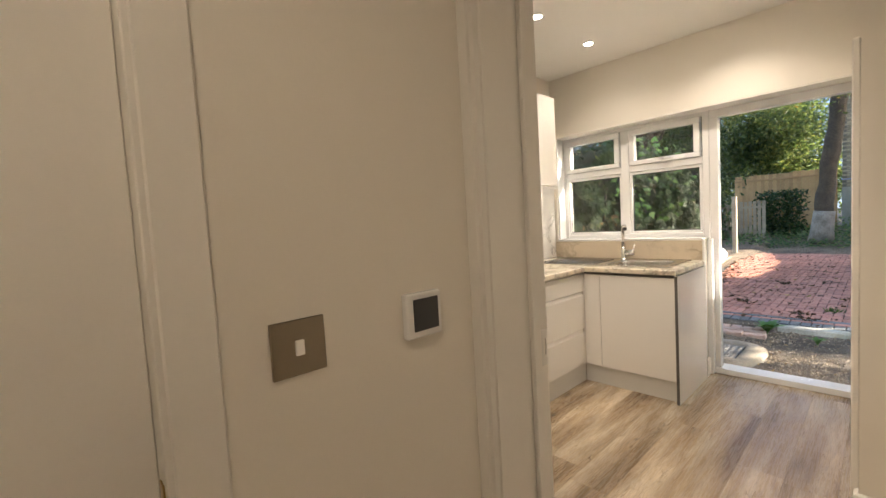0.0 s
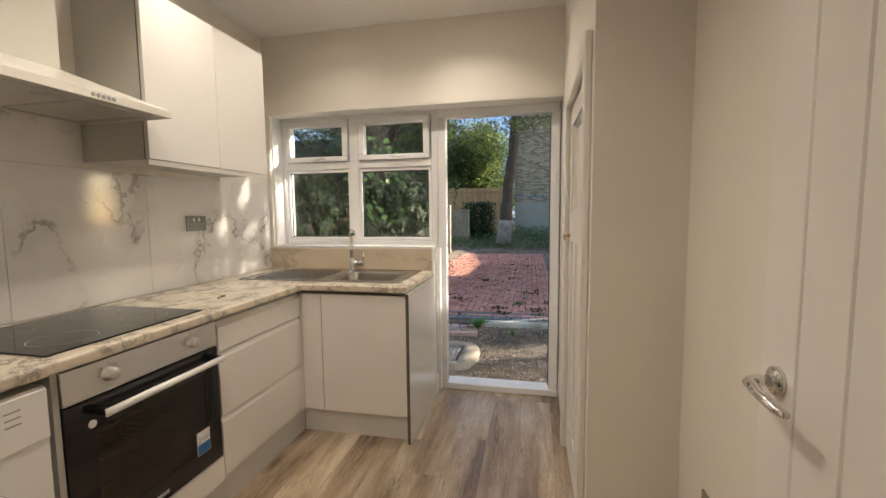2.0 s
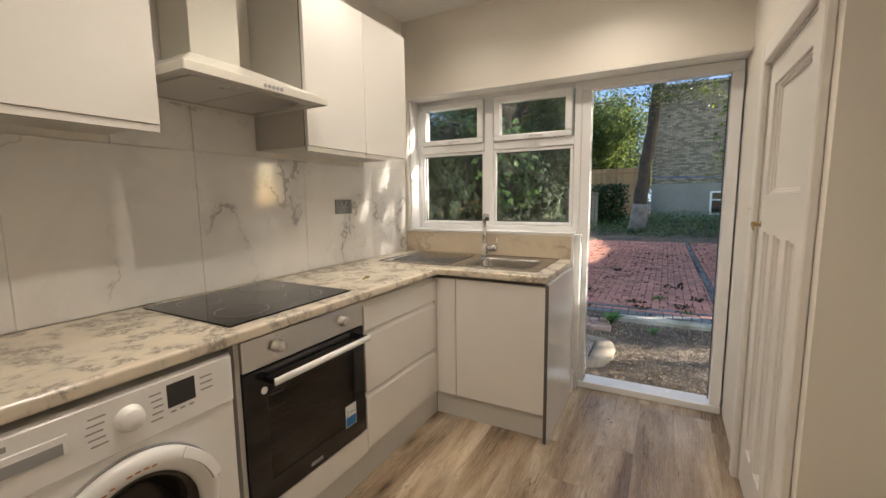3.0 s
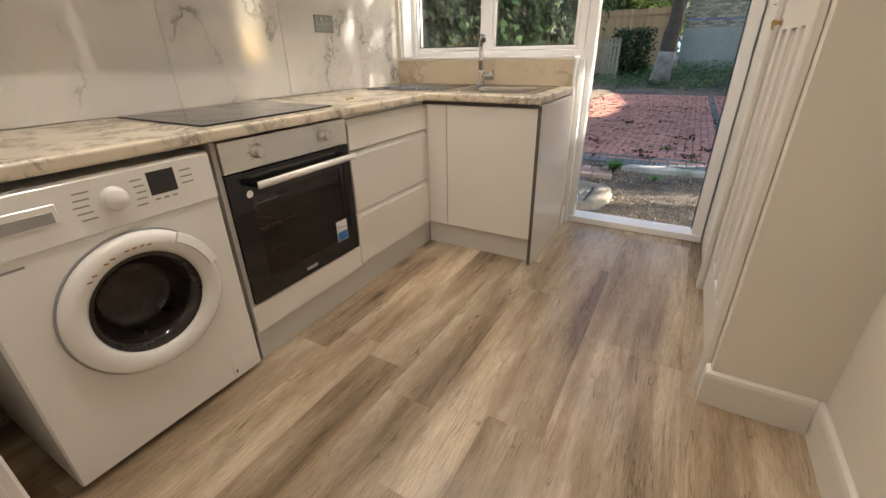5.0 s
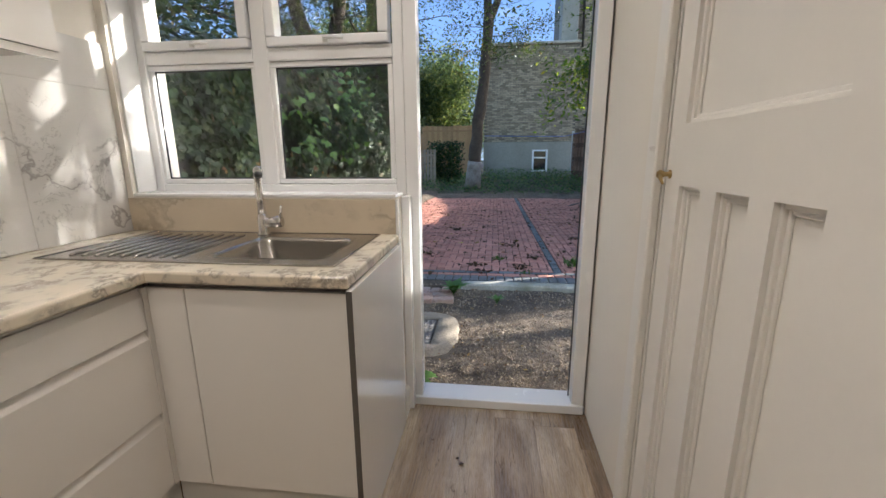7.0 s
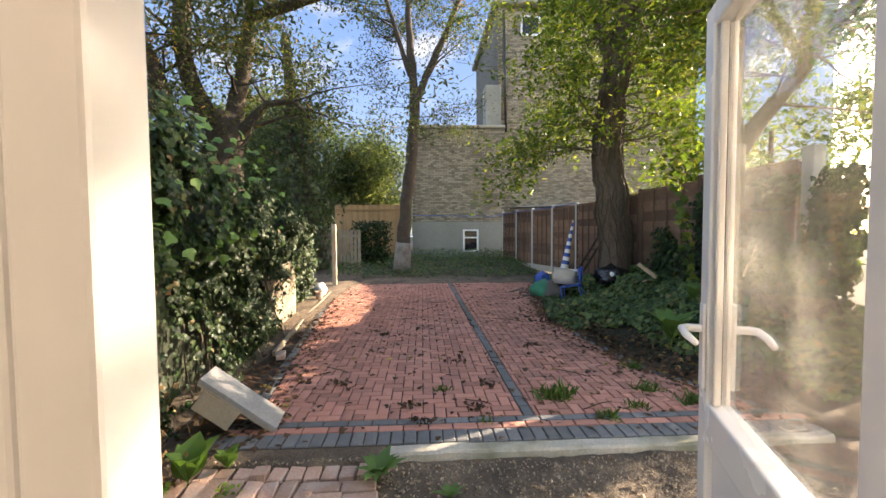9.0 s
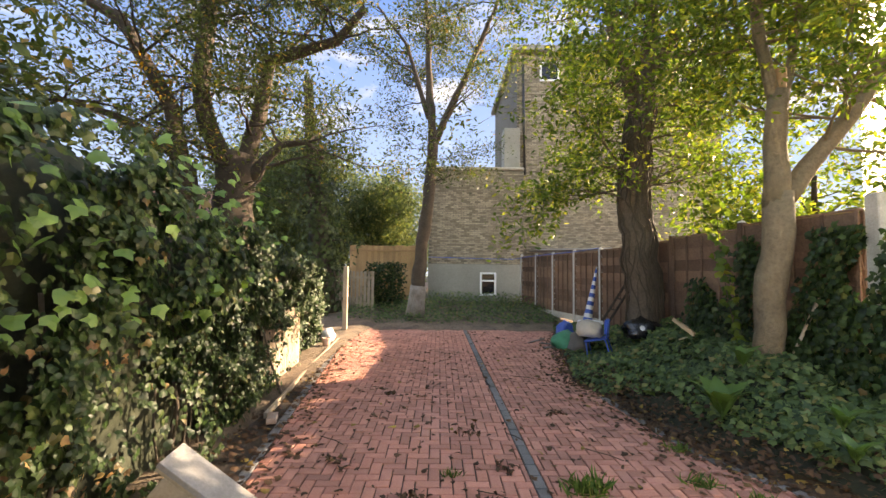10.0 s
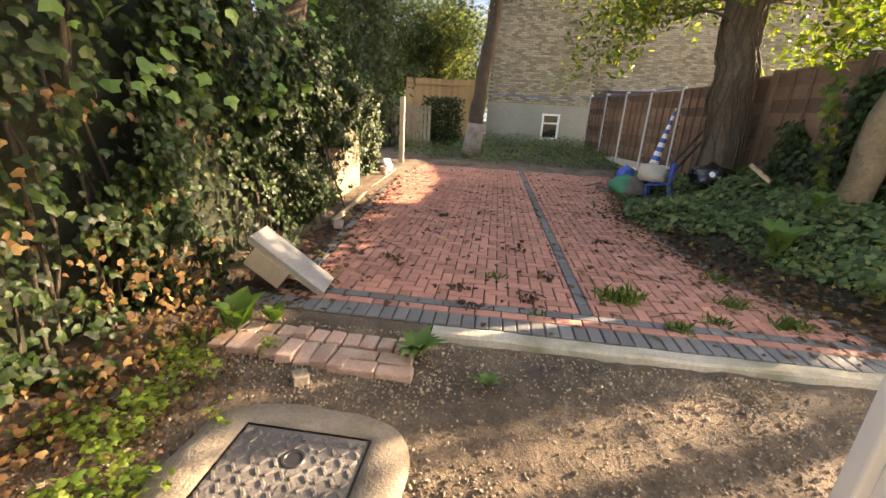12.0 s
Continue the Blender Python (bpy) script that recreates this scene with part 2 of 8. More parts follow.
def part(name, bm, material, parent=None, label="", smooth=False):
    """One mesh under a thing or a part; the bmesh is in world metres."""
    me = bpy.data.meshes.new(name)
    o = ORIGIN.get(parent, Vector())
    if o.length > 0:
        bmesh.ops.translate(bm, verts=bm.verts, vec=-o)
    bm.to_mesh(me)
    bm.free()
    if smooth:
        me.shade_smooth()
    for mt in material if isinstance(material, (list, tuple)) else (material,):
        me.materials.append(mt)
    ob = new(name, me)
    if parent is not None:
        ob.parent = parent
    ORIGIN[ob] = o
    if label:
        ob["label"] = label
    return ob


def box(x0, x1, y0, y1, z0, z1, bevel=0.0, bm=None, seg=1):
    """A box, with rounded edges, alone or added to bm."""
    b = bmesh.new()
    m = Matrix.Translation(((x0 + x1) / 2, (y0 + y1) / 2, (z0 + z1) / 2)) @ Matrix.Diagonal((abs(x1 - x0), abs(y1 - y0), abs(z1 - z0), 1))
    bmesh.ops.create_cube(b, size=1, matrix=m)
    if bevel:
        bmesh.ops.bevel(b, geom=list(b.edges), offset=bevel, segments=seg, profile=0.5, affect="EDGES")
    if bm is None:
        return b
    join(bm, b)
    return bm


def join(bm, other):
    me = bpy.data.meshes.new("join")
    other.to_mesh(me)
    other.free()
    bm.from_mesh(me)
    bpy.data.meshes.remove(me)
    return bm


def moved(bm, m):
    bmesh.ops.transform(bm, matrix=m, verts=bm.verts)
    return bm


AX = {"x": Matrix.Rotation(radians(90), 4, "Y"), "y": Matrix.Rotation(radians(-90), 4, "X"), "z": Matrix.Identity(4)}


def lathe(profile, at, axis="z", seg=32):
    """A turned shape from (radius, height) pairs along an axis."""
    b = bmesh.new()
    rings = []
    for r, h in profile:
        if r < 1e-6:
            rings.append([b.verts.new((0, 0, h))])
        else:
            rings.append([b.verts.new((r * math.cos(2 * math.pi * i / seg), r * math.sin(2 * math.pi * i / seg), h)) for i in range(seg)])
    for p, q in zip(rings, rings[1:]):
        for i in range(seg):
            j = (i + 1) % seg
            if len(p) == 1 and len(q) == 1:
                continue
            if len(p) == 1:
                b.faces.new((p[0], q[i], q[j]))
            elif len(q) == 1:
                b.faces.new((p[i], p[j], q[0]))
            else:
                b.faces.new((p[i], p[j], q[j], q[i]))
    bmesh.ops.recalc_face_normals(b, faces=b.faces)
    return moved(b, Matrix.Translation(at) @ AX[axis])


def tube(points, radii, seg=10, cap=True):
    """A round bar along points, tapering by radii."""
    b = bmesh.new()
    pts = [Vector(p) for p in points]
    if isinstance(radii, (int, float)):
        radii = [radii] * len(pts)
    rings, side = [], None
    for i, p in enumerate(pts):
        d = (pts[min(i + 1, len(pts) - 1)] - pts[max(i - 1, 0)]).normalized()
        if side is None:
            side = d.orthogonal().normalized()
        side = (side - d * side.dot(d)).normalized()
        up = d.cross(side)
        rings.append([b.verts.new(p + radii[i] * (side * math.cos(2 * math.pi * k / seg) + up * math.sin(2 * math.pi * k / seg))) for k in range(seg)])
    for p, q in zip(rings, rings[1:]):
        for k in range(seg):
            b.faces.new((p[k], p[(k + 1) % seg], q[(k + 1) % seg], q[k]))
    if cap:
        b.faces.new(rings[0][::-1])
        b.faces.new(rings[-1])
    return b


def sheet(us, vs, holes, lo, hi, axis):
    """A slab across an axis from lo to hi, in cells between us and vs, less the cells whose middle lies in a hole (u0, u1, v0, v1)."""
    b = bmesh.new()
    us, vs = sorted(set(us)), sorted(set(vs))

    def place(u, v, w):
        return {"x": (w, u, v), "y": (u, w, v), "z": (u, v, w)}[axis]

    grid = {}
    faces = []
    for i in range(len(us) - 1):
        for j in range(len(vs) - 1):
            cu, cv = (us[i] + us[i + 1]) / 2, (vs[j] + vs[j + 1]) / 2
            if any(h[0] < cu < h[1] and h[2] < cv < h[3] for h in holes):
                continue
            c = []
            for p, q in ((i, j), (i + 1, j), (i + 1, j + 1), (i, j + 1)):
                if (p, q) not in grid:
                    grid[p, q] = b.verts.new(place(us[p], vs[q], lo))
                c.append(grid[p, q])
            faces.append(b.faces.new(c))
    out = bmesh.ops.extrude_face_region(b, geom=faces)
    step = Vector(place(0, 0, hi - lo))
    bmesh.ops.translate(b, verts=[g for g in out["geom"] if isinstance(g, bmesh.types.BMVert)], vec=step)
    bmesh.ops.recalc_face_normals(b, faces=b.faces)
    return b


def wall(name, axis, lo, hi, u0, u1, z0, z1, holes, material, label):
    us, vs = [u0, u1], [z0, z1]
    for h in holes:
        us += [u for u in h[:2] if u0 < u < u1]
        vs += [v for v in h[2:] if z0 < v < z1]
    ob = part(name, sheet(us, vs, holes, lo, hi, axis), material)
    return tagged(ob, label, "wall", kind="structure")

# ---- the shell ----
XW0, XW1 = 3.555, 3.86     # window wall
YL = 2.165                 # wall behind the worktop
YR, YN = 0.03, -0.265      # cupboard wall and recess wall
XD0, XD1 = 0.665, 0.865    # wall with the entry door
XS = 2.225                 # return between recess and cupboard wall
DY0, DY1, DTOP = -0.258, 0.54, 2.0  # entry doorway
WY0, WY1, WZ0, WZ1 = 0.90, 2.13, 1.055, 2.045

wall("wall_window", "x", XW0, XW1, YR, YL, -0.3, CEIL, [(WY0, WY1, WZ0, WZ1), (YR, WY0, -0.012, WZ1)], M_WALL, "cream painted wall round the back door and window")
wall("wall_worktop", "y", YL, YL + 0.2, XD0, XW1, -0.3, CEIL, [], M_WALL, "cream painted wall behind the marble splashback")
wall("wall_cupboard", "y", YR - 0.14, YR, XS, XW1, -0.3, CEIL, [(2.335, 3.06, -0.012, 1.835)], M_WALL, "cream painted wall round the built-in cupboard")
wall("wall_recess", "y", YN - 0.15, YN, XD1, XS + 0.14, -0.3, CEIL, [], M_WALL, "cream painted recess wall")
wall("wall_return", "x", XS, XS + 0.14, YN, YR - 0.14, -0.3, CEIL, [], M_WALL, "cream painted return of the recess")
wall("wall_entry", "x", XD0, XD1, -1.2, YL, -0.3, CEIL, [(DY0 - 0.03, DY1 + 0.03, -0.012, DTOP + 0.03)], M_WALL, "cream painted wall round the entry doorway")
wall("wall_hall", "y", 0.587, 0.72, -1.6, XD0, -0.3, CEIL, [(-0.78, 0.095, -0.012, 2.03)], M_WALL, "cream painted hall wall with the light switch")
wall("wall_hall_end", "x", -1.75, -1.6, -1.2, 1.6, -0.3, CEIL, [], M_WALL, "cream painted end wall of the hall")
wall("wall_hall_side", "y", -1.35, -1.2, -1.75, XD1, -0.3, CEIL, [], M_WALL, "cream painted side wall of the hall")
wall("wall_cupboard_back", "y", -0.75, -0.70, XS + 0.14, XW1, -0.3, CEIL, [], M_WALL, "plain back wall of the built-in cupboard")
tagged(part("ceiling", box(-1.75, XW1, -1.35, YL + 0.2, CEIL, CEIL + 0.2), M_CEIL), "smooth white painted ceiling", "ceiling", kind="structure")
floor = tagged(part("floor", box(-1.75, XW0 + 0.2, -1.35, YL, -0.2, -0.012), M_SUB), "grey-brown oak plank floor", "floor", kind="structure")
for nm, x0, x1, y0, y1 in (("roof_1", -2.0, 4.0, -1.5, 2.5),):
    tagged(part(nm, box(x0, x1, y0, y1, CEIL + 0.21, CEIL + 0.5, 0.02), M_GROUT), "flat grey roof over the kitchen", "roof", kind="structure")


def length_of_trim(name, pts, profile, material, label, category="trim"):
    """A moulding: a profile of (out, up) swept along points, out to the left of the way walked."""
    b = bmesh.new()
    pts = [Vector((*p, 0)) if len(p) == 2 else Vector(p) for p in pts]
    rings = []
    for i, p in enumerate(pts):
        ds = [(pts[j + 1] - pts[j]).normalized() for j in (i - 1, i) if 0 <= j < len(pts) - 1]
        nrm = [Vector((-d.y, d.x, 0)) for d in ds]
        n = sum(nrm, Vector()).normalized()
        n = n / max(0.3, n.dot(nrm[0]))
        rings.append([b.verts.new(p + n * o + Vector((0, 0, u))) for o, u in profile])
    k = len(profile)
    for p, q in zip(rings, rings[1:]):
        for j in range(k):
            b.faces.new((p[j], p[(j + 1) % k], q[(j + 1) % k], q[j]))
    b.faces.new(rings[0][::-1])
    b.faces.new(rings[-1])
    bmesh.ops.recalc_face_normals(b, faces=b.faces)
    return tagged(part(name, b, material), label, category, kind="structure")


SKIRT = [(0, 0), (0.016, 0), (0.016, 0.112), (0.013, 0.126), (0.004, 0.132), (0, 0.132)]
length_of_trim("baseboard_1", [(XS, YN + 0.002), (XD1 + 0.09, YN + 0.002)][::-1], SKIRT, M_TRIM, "white gloss skirting along the recess wall", "baseboard")
length_of_trim("baseboard_2", [(XS - 0.002, YN + 0.02), (XS - 0.002, YR + 0.002), (2.262, YR + 0.002)], SKIRT, M_TRIM, "white gloss skirting round the recess corner", "baseboard")
length_of_trim("baseboard_4", [(XW0 + 0.10, WY0 - 0.002), (XW0 - 0.002, WY0 - 0.002)][::-1], [(-o, u) for o, u in SKIRT], M_TRIM, "white gloss skirting wrapped round the wall end", "baseboard")
length_of_trim("baseboard_5", [(0.16, 0.585), (XD0 - 0.02, 0.585)], [(-o, u) for o, u in SKIRT], M_TRIM, "white gloss skirting in the hall", "baseboard")


# ---- entry door ----
def architrave(parent, axis, face, out, u0, u1, top, w=0.068, d=0.018):
    """Three moulded boards round an opening on a wall face; out is +1 or -1."""
    prof = [(0, 0), (0.006, d * 0.55), (0.016, d * 0.6), (0.020, d * 0.85), (0.040, d), (0.052, d * 0.8), (0.060, d * 0.95), (w, d * 0.9), (w, 0)]

    def board(side):
        b = bmesh.new()
        rings = []
        for end in (0, 1):
            ring = []
            for o, t in prof:
                if side == "l":
                    u, z = u0 - o, (-0.01 if end == 0 else top + o)
                elif side == "r":
                    u, z = u1 + o, (-0.01 if end == 0 else top + o)
                else:
                    u, z = (u0 - o if end == 0 else u1 + o), top + o
                w3 = face + out * (t + 0.001)
                ring.append(b.verts.new((w3, u, z) if axis == "x" else (u, w3, z)))
            rings.append(ring)
        k = len(prof)
        for j in range(k):
            b.faces.new((rings[0][j], rings[0][(j + 1) % k], rings[1][(j + 1) % k], rings[1][j]))
        b.faces.new(rings[0][::-1])
        b.faces.new(rings[1])
        bmesh.ops.recalc_face_normals(b, faces=b.faces)
        return b

    for s in ("l", "r", "t"):
        part("architrave", board(s), M_TRIM, parent)


def lever_handle(parent, x, y, z, out, along, material, rose_r=0.026):
    """A lever on a round rose, on a face across y; out and along are signs."""
    h = part("handle", lathe([(0, 0), (rose_r, 0), (rose_r, 0.007), (rose_r - 0.003, 0.009), (0.011, 0.010), (0.010, 0.014), (0, 0.014)], (x, y, z), "y") if out > 0 else moved(lathe([(0, 0), (rose_r, 0), (rose_r, 0.007), (0.011, 0.010), (0, 0.012)], (0, 0, 0), "y"), Matrix.Translation((x, y, z)) @ Matrix.Rotation(math.pi, 4, "Z")), material, parent, "polished chrome lever handle", True)
    pts = [(x, y, z), (x, y + out * 0.030, z), (x + along * 0.004, y + out * 0.044, z), (x + along * 0.014, y + out * 0.052, z), (x + along * 0.05, y + out * 0.054, z - 0.004), (x + along * 0.095, y + out * 0.052, z - 0.010), (x + along * 0.120, y + out * 0.050, z - 0.008)]
    part("lever", tube(pts, [0.010, 0.010, 0.010, 0.010, 0.0095, 0.0085, 0.006], 12), material, h, "", True)


door = thing("door_1", "white planked entry door standing open on steel hinges", "door", (XD1, DY0, 0), kind="structure")
part("lining", box(XD0, XD1, DY1, DY1 + 0.028, -0.01, DTOP + 0.028, 0.002), M_TRIM, door)
part("lining", box(XD0, XD1, DY0 - 0.028, DY0, -0.01, DTOP + 0.028, 0.002), M_TRIM, door)
part("lining", box(XD0, XD1, DY0 + 0.001, DY1 - 0.001, DTOP, DTOP + 0.027, 0.002), M_TRIM, door)
part("stop", box(0.79, 0.82, DY1 - 0.013, DY1 - 0.0005, 0, DTOP - 0.001, 0.002), M_TRIM, door)
part("stop", box(0.79, 0.82, DY0 + 0.0005, DY0 + 0.013, 0, DTOP - 0.001, 0.002), M_TRIM, door)
architrave(door, "x", XD0, -1, DY0 - 0.008, DY1 + 0.004, DTOP + 0.008, w=0.052)
architrave(door, "x", XD1, 1, DY0 - 0.008, DY1 + 0.008, DTOP + 0.008)
part("strike_plate", sheet([0.833, 0.842, 0.852, 0.861], [0.93, 0.955, 0.995, 1.02], [(0.842, 0.852, 0.955, 0.995)], DY1 - 0.0025, DY1 - 0.0002, "y"), M_STEEL, door, "worn steel strike plate")
LX0, LX1, LYF = 0.881, 1.641, -0.200
nb = 7
bw = (LX1 - LX0) / nb
leaf = part("leaf", box(LX0, LX1, LYF - 0.036, LYF - 0.006, 0.008, DTOP - 0.004, 0.001), M_TRIM, door)
for i in range(nb):
    part("board", box(LX0 + i * bw + 0.0008, LX0 + (i + 1) * bw - 0.0008, LYF - 0.0065, LYF, 0.008, DTOP - 0.004, 0.0035), M_TRIM, leaf)
lever_handle(door, 1.580, LYF, 1.0, 1, -1, M_CHROME)
for hz in (0.24, 0.98, 1.74):
    hg = part("hinge", box(XD1 - 0.034, XD1 - 0.001, DY0 + 0.0003, DY0 + 0.0028, hz - 0.05, hz + 0.05, 0.001), M_NICKEL, door, "brushed steel butt hinge")
    part("hinge_leaf", box(LX0 - 0.0028, LX0 - 0.0003, LYF - 0.033, LYF, hz - 0.05, hz + 0.05, 0.001), M_NICKEL, hg)
    part("knuckle", tube([(XD1 + 0.008, DY0 + 0.012, hz - 0.052), (XD1 + 0.008, DY0 + 0.012, hz + 0.052)], 0.007, 12), M_NICKEL, hg, "", True)
    for s in (-0.033, 0.0, 0.033):
        part("screw", lathe([(0, 0.0005), (0.004, 0.0005), (0.0042, 0)], (XD1 - 0.018 + 0.006 * (s == 0), DY0 + 0.0029, hz + s), "y", 10), M_NICKEL, hg)

hall_door = thing("door_3", "pale painted hall door closed in its frame", "door", (-0.34, 0.6, 0), kind="structure")
part("lining", box(0.072, 0.095, 0.587, 0.72, -0.01, 2.03, 0.002), M_TRIM, hall_door)
part("lining", box(-0.78, -0.757, 0.587, 0.72, -0.01, 2.03, 0.002), M_TRIM, hall_door)
part("lining", box(-0.757, 0.072, 0.588, 0.719, 2.006, 2.03, 0.002), M_TRIM, hall_door)
for x0, x1, z0, z1 in ((0.080, 0.145, -0.01, 2.08), (-0.83, -0.765, -0.01, 2.08), (-0.764, 0.079, 2.014, 2.08)):
    part("architrave", box(x0, x1, 0.581, 0.5868, z0, z1, 0.003), M_TRIM, hall_door)
# Unseen wall added to shut out the sky behind the door gap.
wall("wall_hall_blocker", "y", 0.724, 0.78, -1.0, 0.3, -0.2, 2.2, [], M_WALL, "added blank wall that stops sky light at the hall door")
part("leaf", box(-0.7565, 0.0715, 0.640, 0.676, 0.006, 2.003, 0.002), M_TRIM, hall_door)
part("latch_plate", box(0.0695, 0.0718, 0.603, 0.625, 0.90, 0.975, 0.0008), M_BRASS, hall_door, "dull brass latch plate")

# ---- hall wall plates ----
sw = thing("light_switch", "brushed nickel single light switch with white rocker", "light switch", (0.254, 0.585, 1.115))
part("plate", box(0.211, 0.297, 0.581, 0.5865, 1.072, 1.158, 0.0015), M_NICKEL, sw)
part("rocker", box(0.247, 0.261, 0.5765, 0.582, 1.103, 1.127, 0.0015), M_WHITEPL, sw, "white rocker")
for sx in (0.224, 0.284):
    part("screw", lathe([(0, 0.001), (0.003, 0.001), (0.0035, 0)], (sx, 0.5812, 1.115), "y", 10), M_STEEL, sw)
th = thing("thermostat", "white square thermostat with a dark blank screen", "thermostat", (0.498, 0.585, 1.12))
part("body", box(0.455, 0.541, 0.569, 0.5865, 1.077, 1.163, 0.004, seg=2), M_WHITEPL, th)
part("screen", box(0.470, 0.531, 0.5665, 0.570, 1.091, 1.152, 0.001), M_DARKPL, th, "dark screen")


def double_socket(at, plate, label, rot):
    """Two-gang outlet on a face across y, built round the origin and then turned."""
    t = thing("wall_socket", label, "wall socket")
    part("plate", box(-0.073, 0.073, -0.006, 0, -0.043, 0.043, 0.0015), plate, t)
    for s in (-0.036, 0.036):
        part("switch", box(s * 0.55 - 0.006, s * 0.55 + 0.006, -0.0085, -0.0058, 0.012, 0.032, 0.0008), M_STEEL, t)
        part("pin_hole", box(s - 0.004, s + 0.004, -0.0064, -0.0055, 0.006, 0.014), M_DARKPL, t)
        for q in (-0.012, 0.012):
            part("pin_hole", box(s + q - 0.0035, s + q + 0.0035, -0.0064, -0.0055, -0.016, -0.011), M_DARKPL, t)
    for s in (-0.06, 0.06):
        part("screw", lathe([(0, 0.001), (0.003, 0.001), (0.0035, 0)], (s, -0.0062, 0), "y", 8), M_STEEL, t)
    t.matrix_world = pose(*at, 0, 0, rot)
    return t


double_socket((2.842, YL - 0.0105, 1.256), M_PLATE, "dark brushed steel double socket on the marble splashback", 0)
double_socket((1.950, YN, 0.460), M_NICKEL, "brushed nickel double socket low on the recess wall", 180)

# ---- built-in cupboard ----
cup = thing("door_2", "white painted four-panel cupboard door with brass latch", "door", (2.667, YR, 0), kind="structure")
CX0, CX1, CT = 2.347, 3.048, 1.823
yf = YR - 0.002
for x0, x1, z0, z1 in ((2.335, 2.347, -0.01, 1.835), (3.048, 3.06, -0.01, 1.835), (2.347, 3.048, 1.823, 1.835)):
    part("lining", box(x0, x1, YR - 0.14, YR, z0, z1, 0.001), M_TRIM, cup)
for x0, x1, z0, z1 in ((2.270, 2.340, -0.01, 1.905), (3.055, 3.125, -0.01, 1.905), (2.3405, 3.0545, 1.830, 1.905)):
    part("architrave", box(x0, x1, YR + 0.0005, YR + 0.026, z0, z1, 0.005), M_TRIM, cup)


def frame_bm(x0, x1, z0, z1, holes, y0, y1):
    us, vs = [x0, x1], [z0, z1]
    for h in holes:
        us += h[:2]
        vs += h[2:]
    return sheet(us, vs, holes, y0, y1, "y")


cols = [(2.478, 2.590), (2.660, 2.775), (2.843, 2.955)]
holes = [(2.478, 2.958, 1.303, 1.730)] + [(a, b, 0.20, 1.152) for a, b in cols]
part("frame", frame_bm(CX0 + 0.004, CX1 - 0.008, 0.01, CT - 0.004, holes, yf - 0.036, yf), M_TRIM, cup)
for a, b, z0, z1 in holes:
    p = part("panel", box(a - 0.01, b + 0.01, yf - 0.035, yf - 0.024, z0 - 0.01, z1 + 0.01), M_TRIM, cup)
    mb = bmesh.new()
    for w, d in ((0.020, 0.007), (0.011, 0.015)):
        for x0, x1, q0, q1 in ((a, a + w, z0, z1), (b - w, b, z0, z1), (a + w, b - w, z0, z0 + w), (a + w, b - w, z1 - w, z1)):
            box(x0, x1, yf - 0.0245, yf - 0.0245 + d, q0, q1, 0.002, mb)
    part("moulding", mb, M_TRIM, p)
lat = part("latch", lathe([(0, 0.034), (0.008, 0.033), (0.012, 0.026), (0.009, 0.018), (0.006, 0.012), (0.006, 0.004), (0.012, 0.002), (0.012, 0)], (3.018, yf, 1.178), "y", 16), M_BRASS, cup, "small old brass turn latch", True)
part("latch_tail", tube([(3.018, yf + 0.026, 1.178), (3.0, yf + 0.030, 1.168), (2.985, yf + 0.028, 1.155)], [0.005, 0.005, 0.003], 8), M_BRASS, lat, "", True)
part("keep", lathe([(0, 0.012), (0.005, 0.011), (0.006, 0)], (3.072, YR + 0.026, 1.245), "y", 10), M_TRIM, cup, "", True)

# ---- window and back door frame ----
FX0, FX1 = 3.690, 3.760
GX = 3.725
win = thing("window_1", "white plastic kitchen window with two top-hung lights", "window", (GX, 1.51, 1.06), kind="structure")


def bar(parent, name, y0, y1, z0, z1, x0=FX0, x1=FX1, bev=0.005, label=""):
    return part(name, box(x0, x1, y0, y1, z0, z1, bev, seg=2), M_UPVC, parent, label)


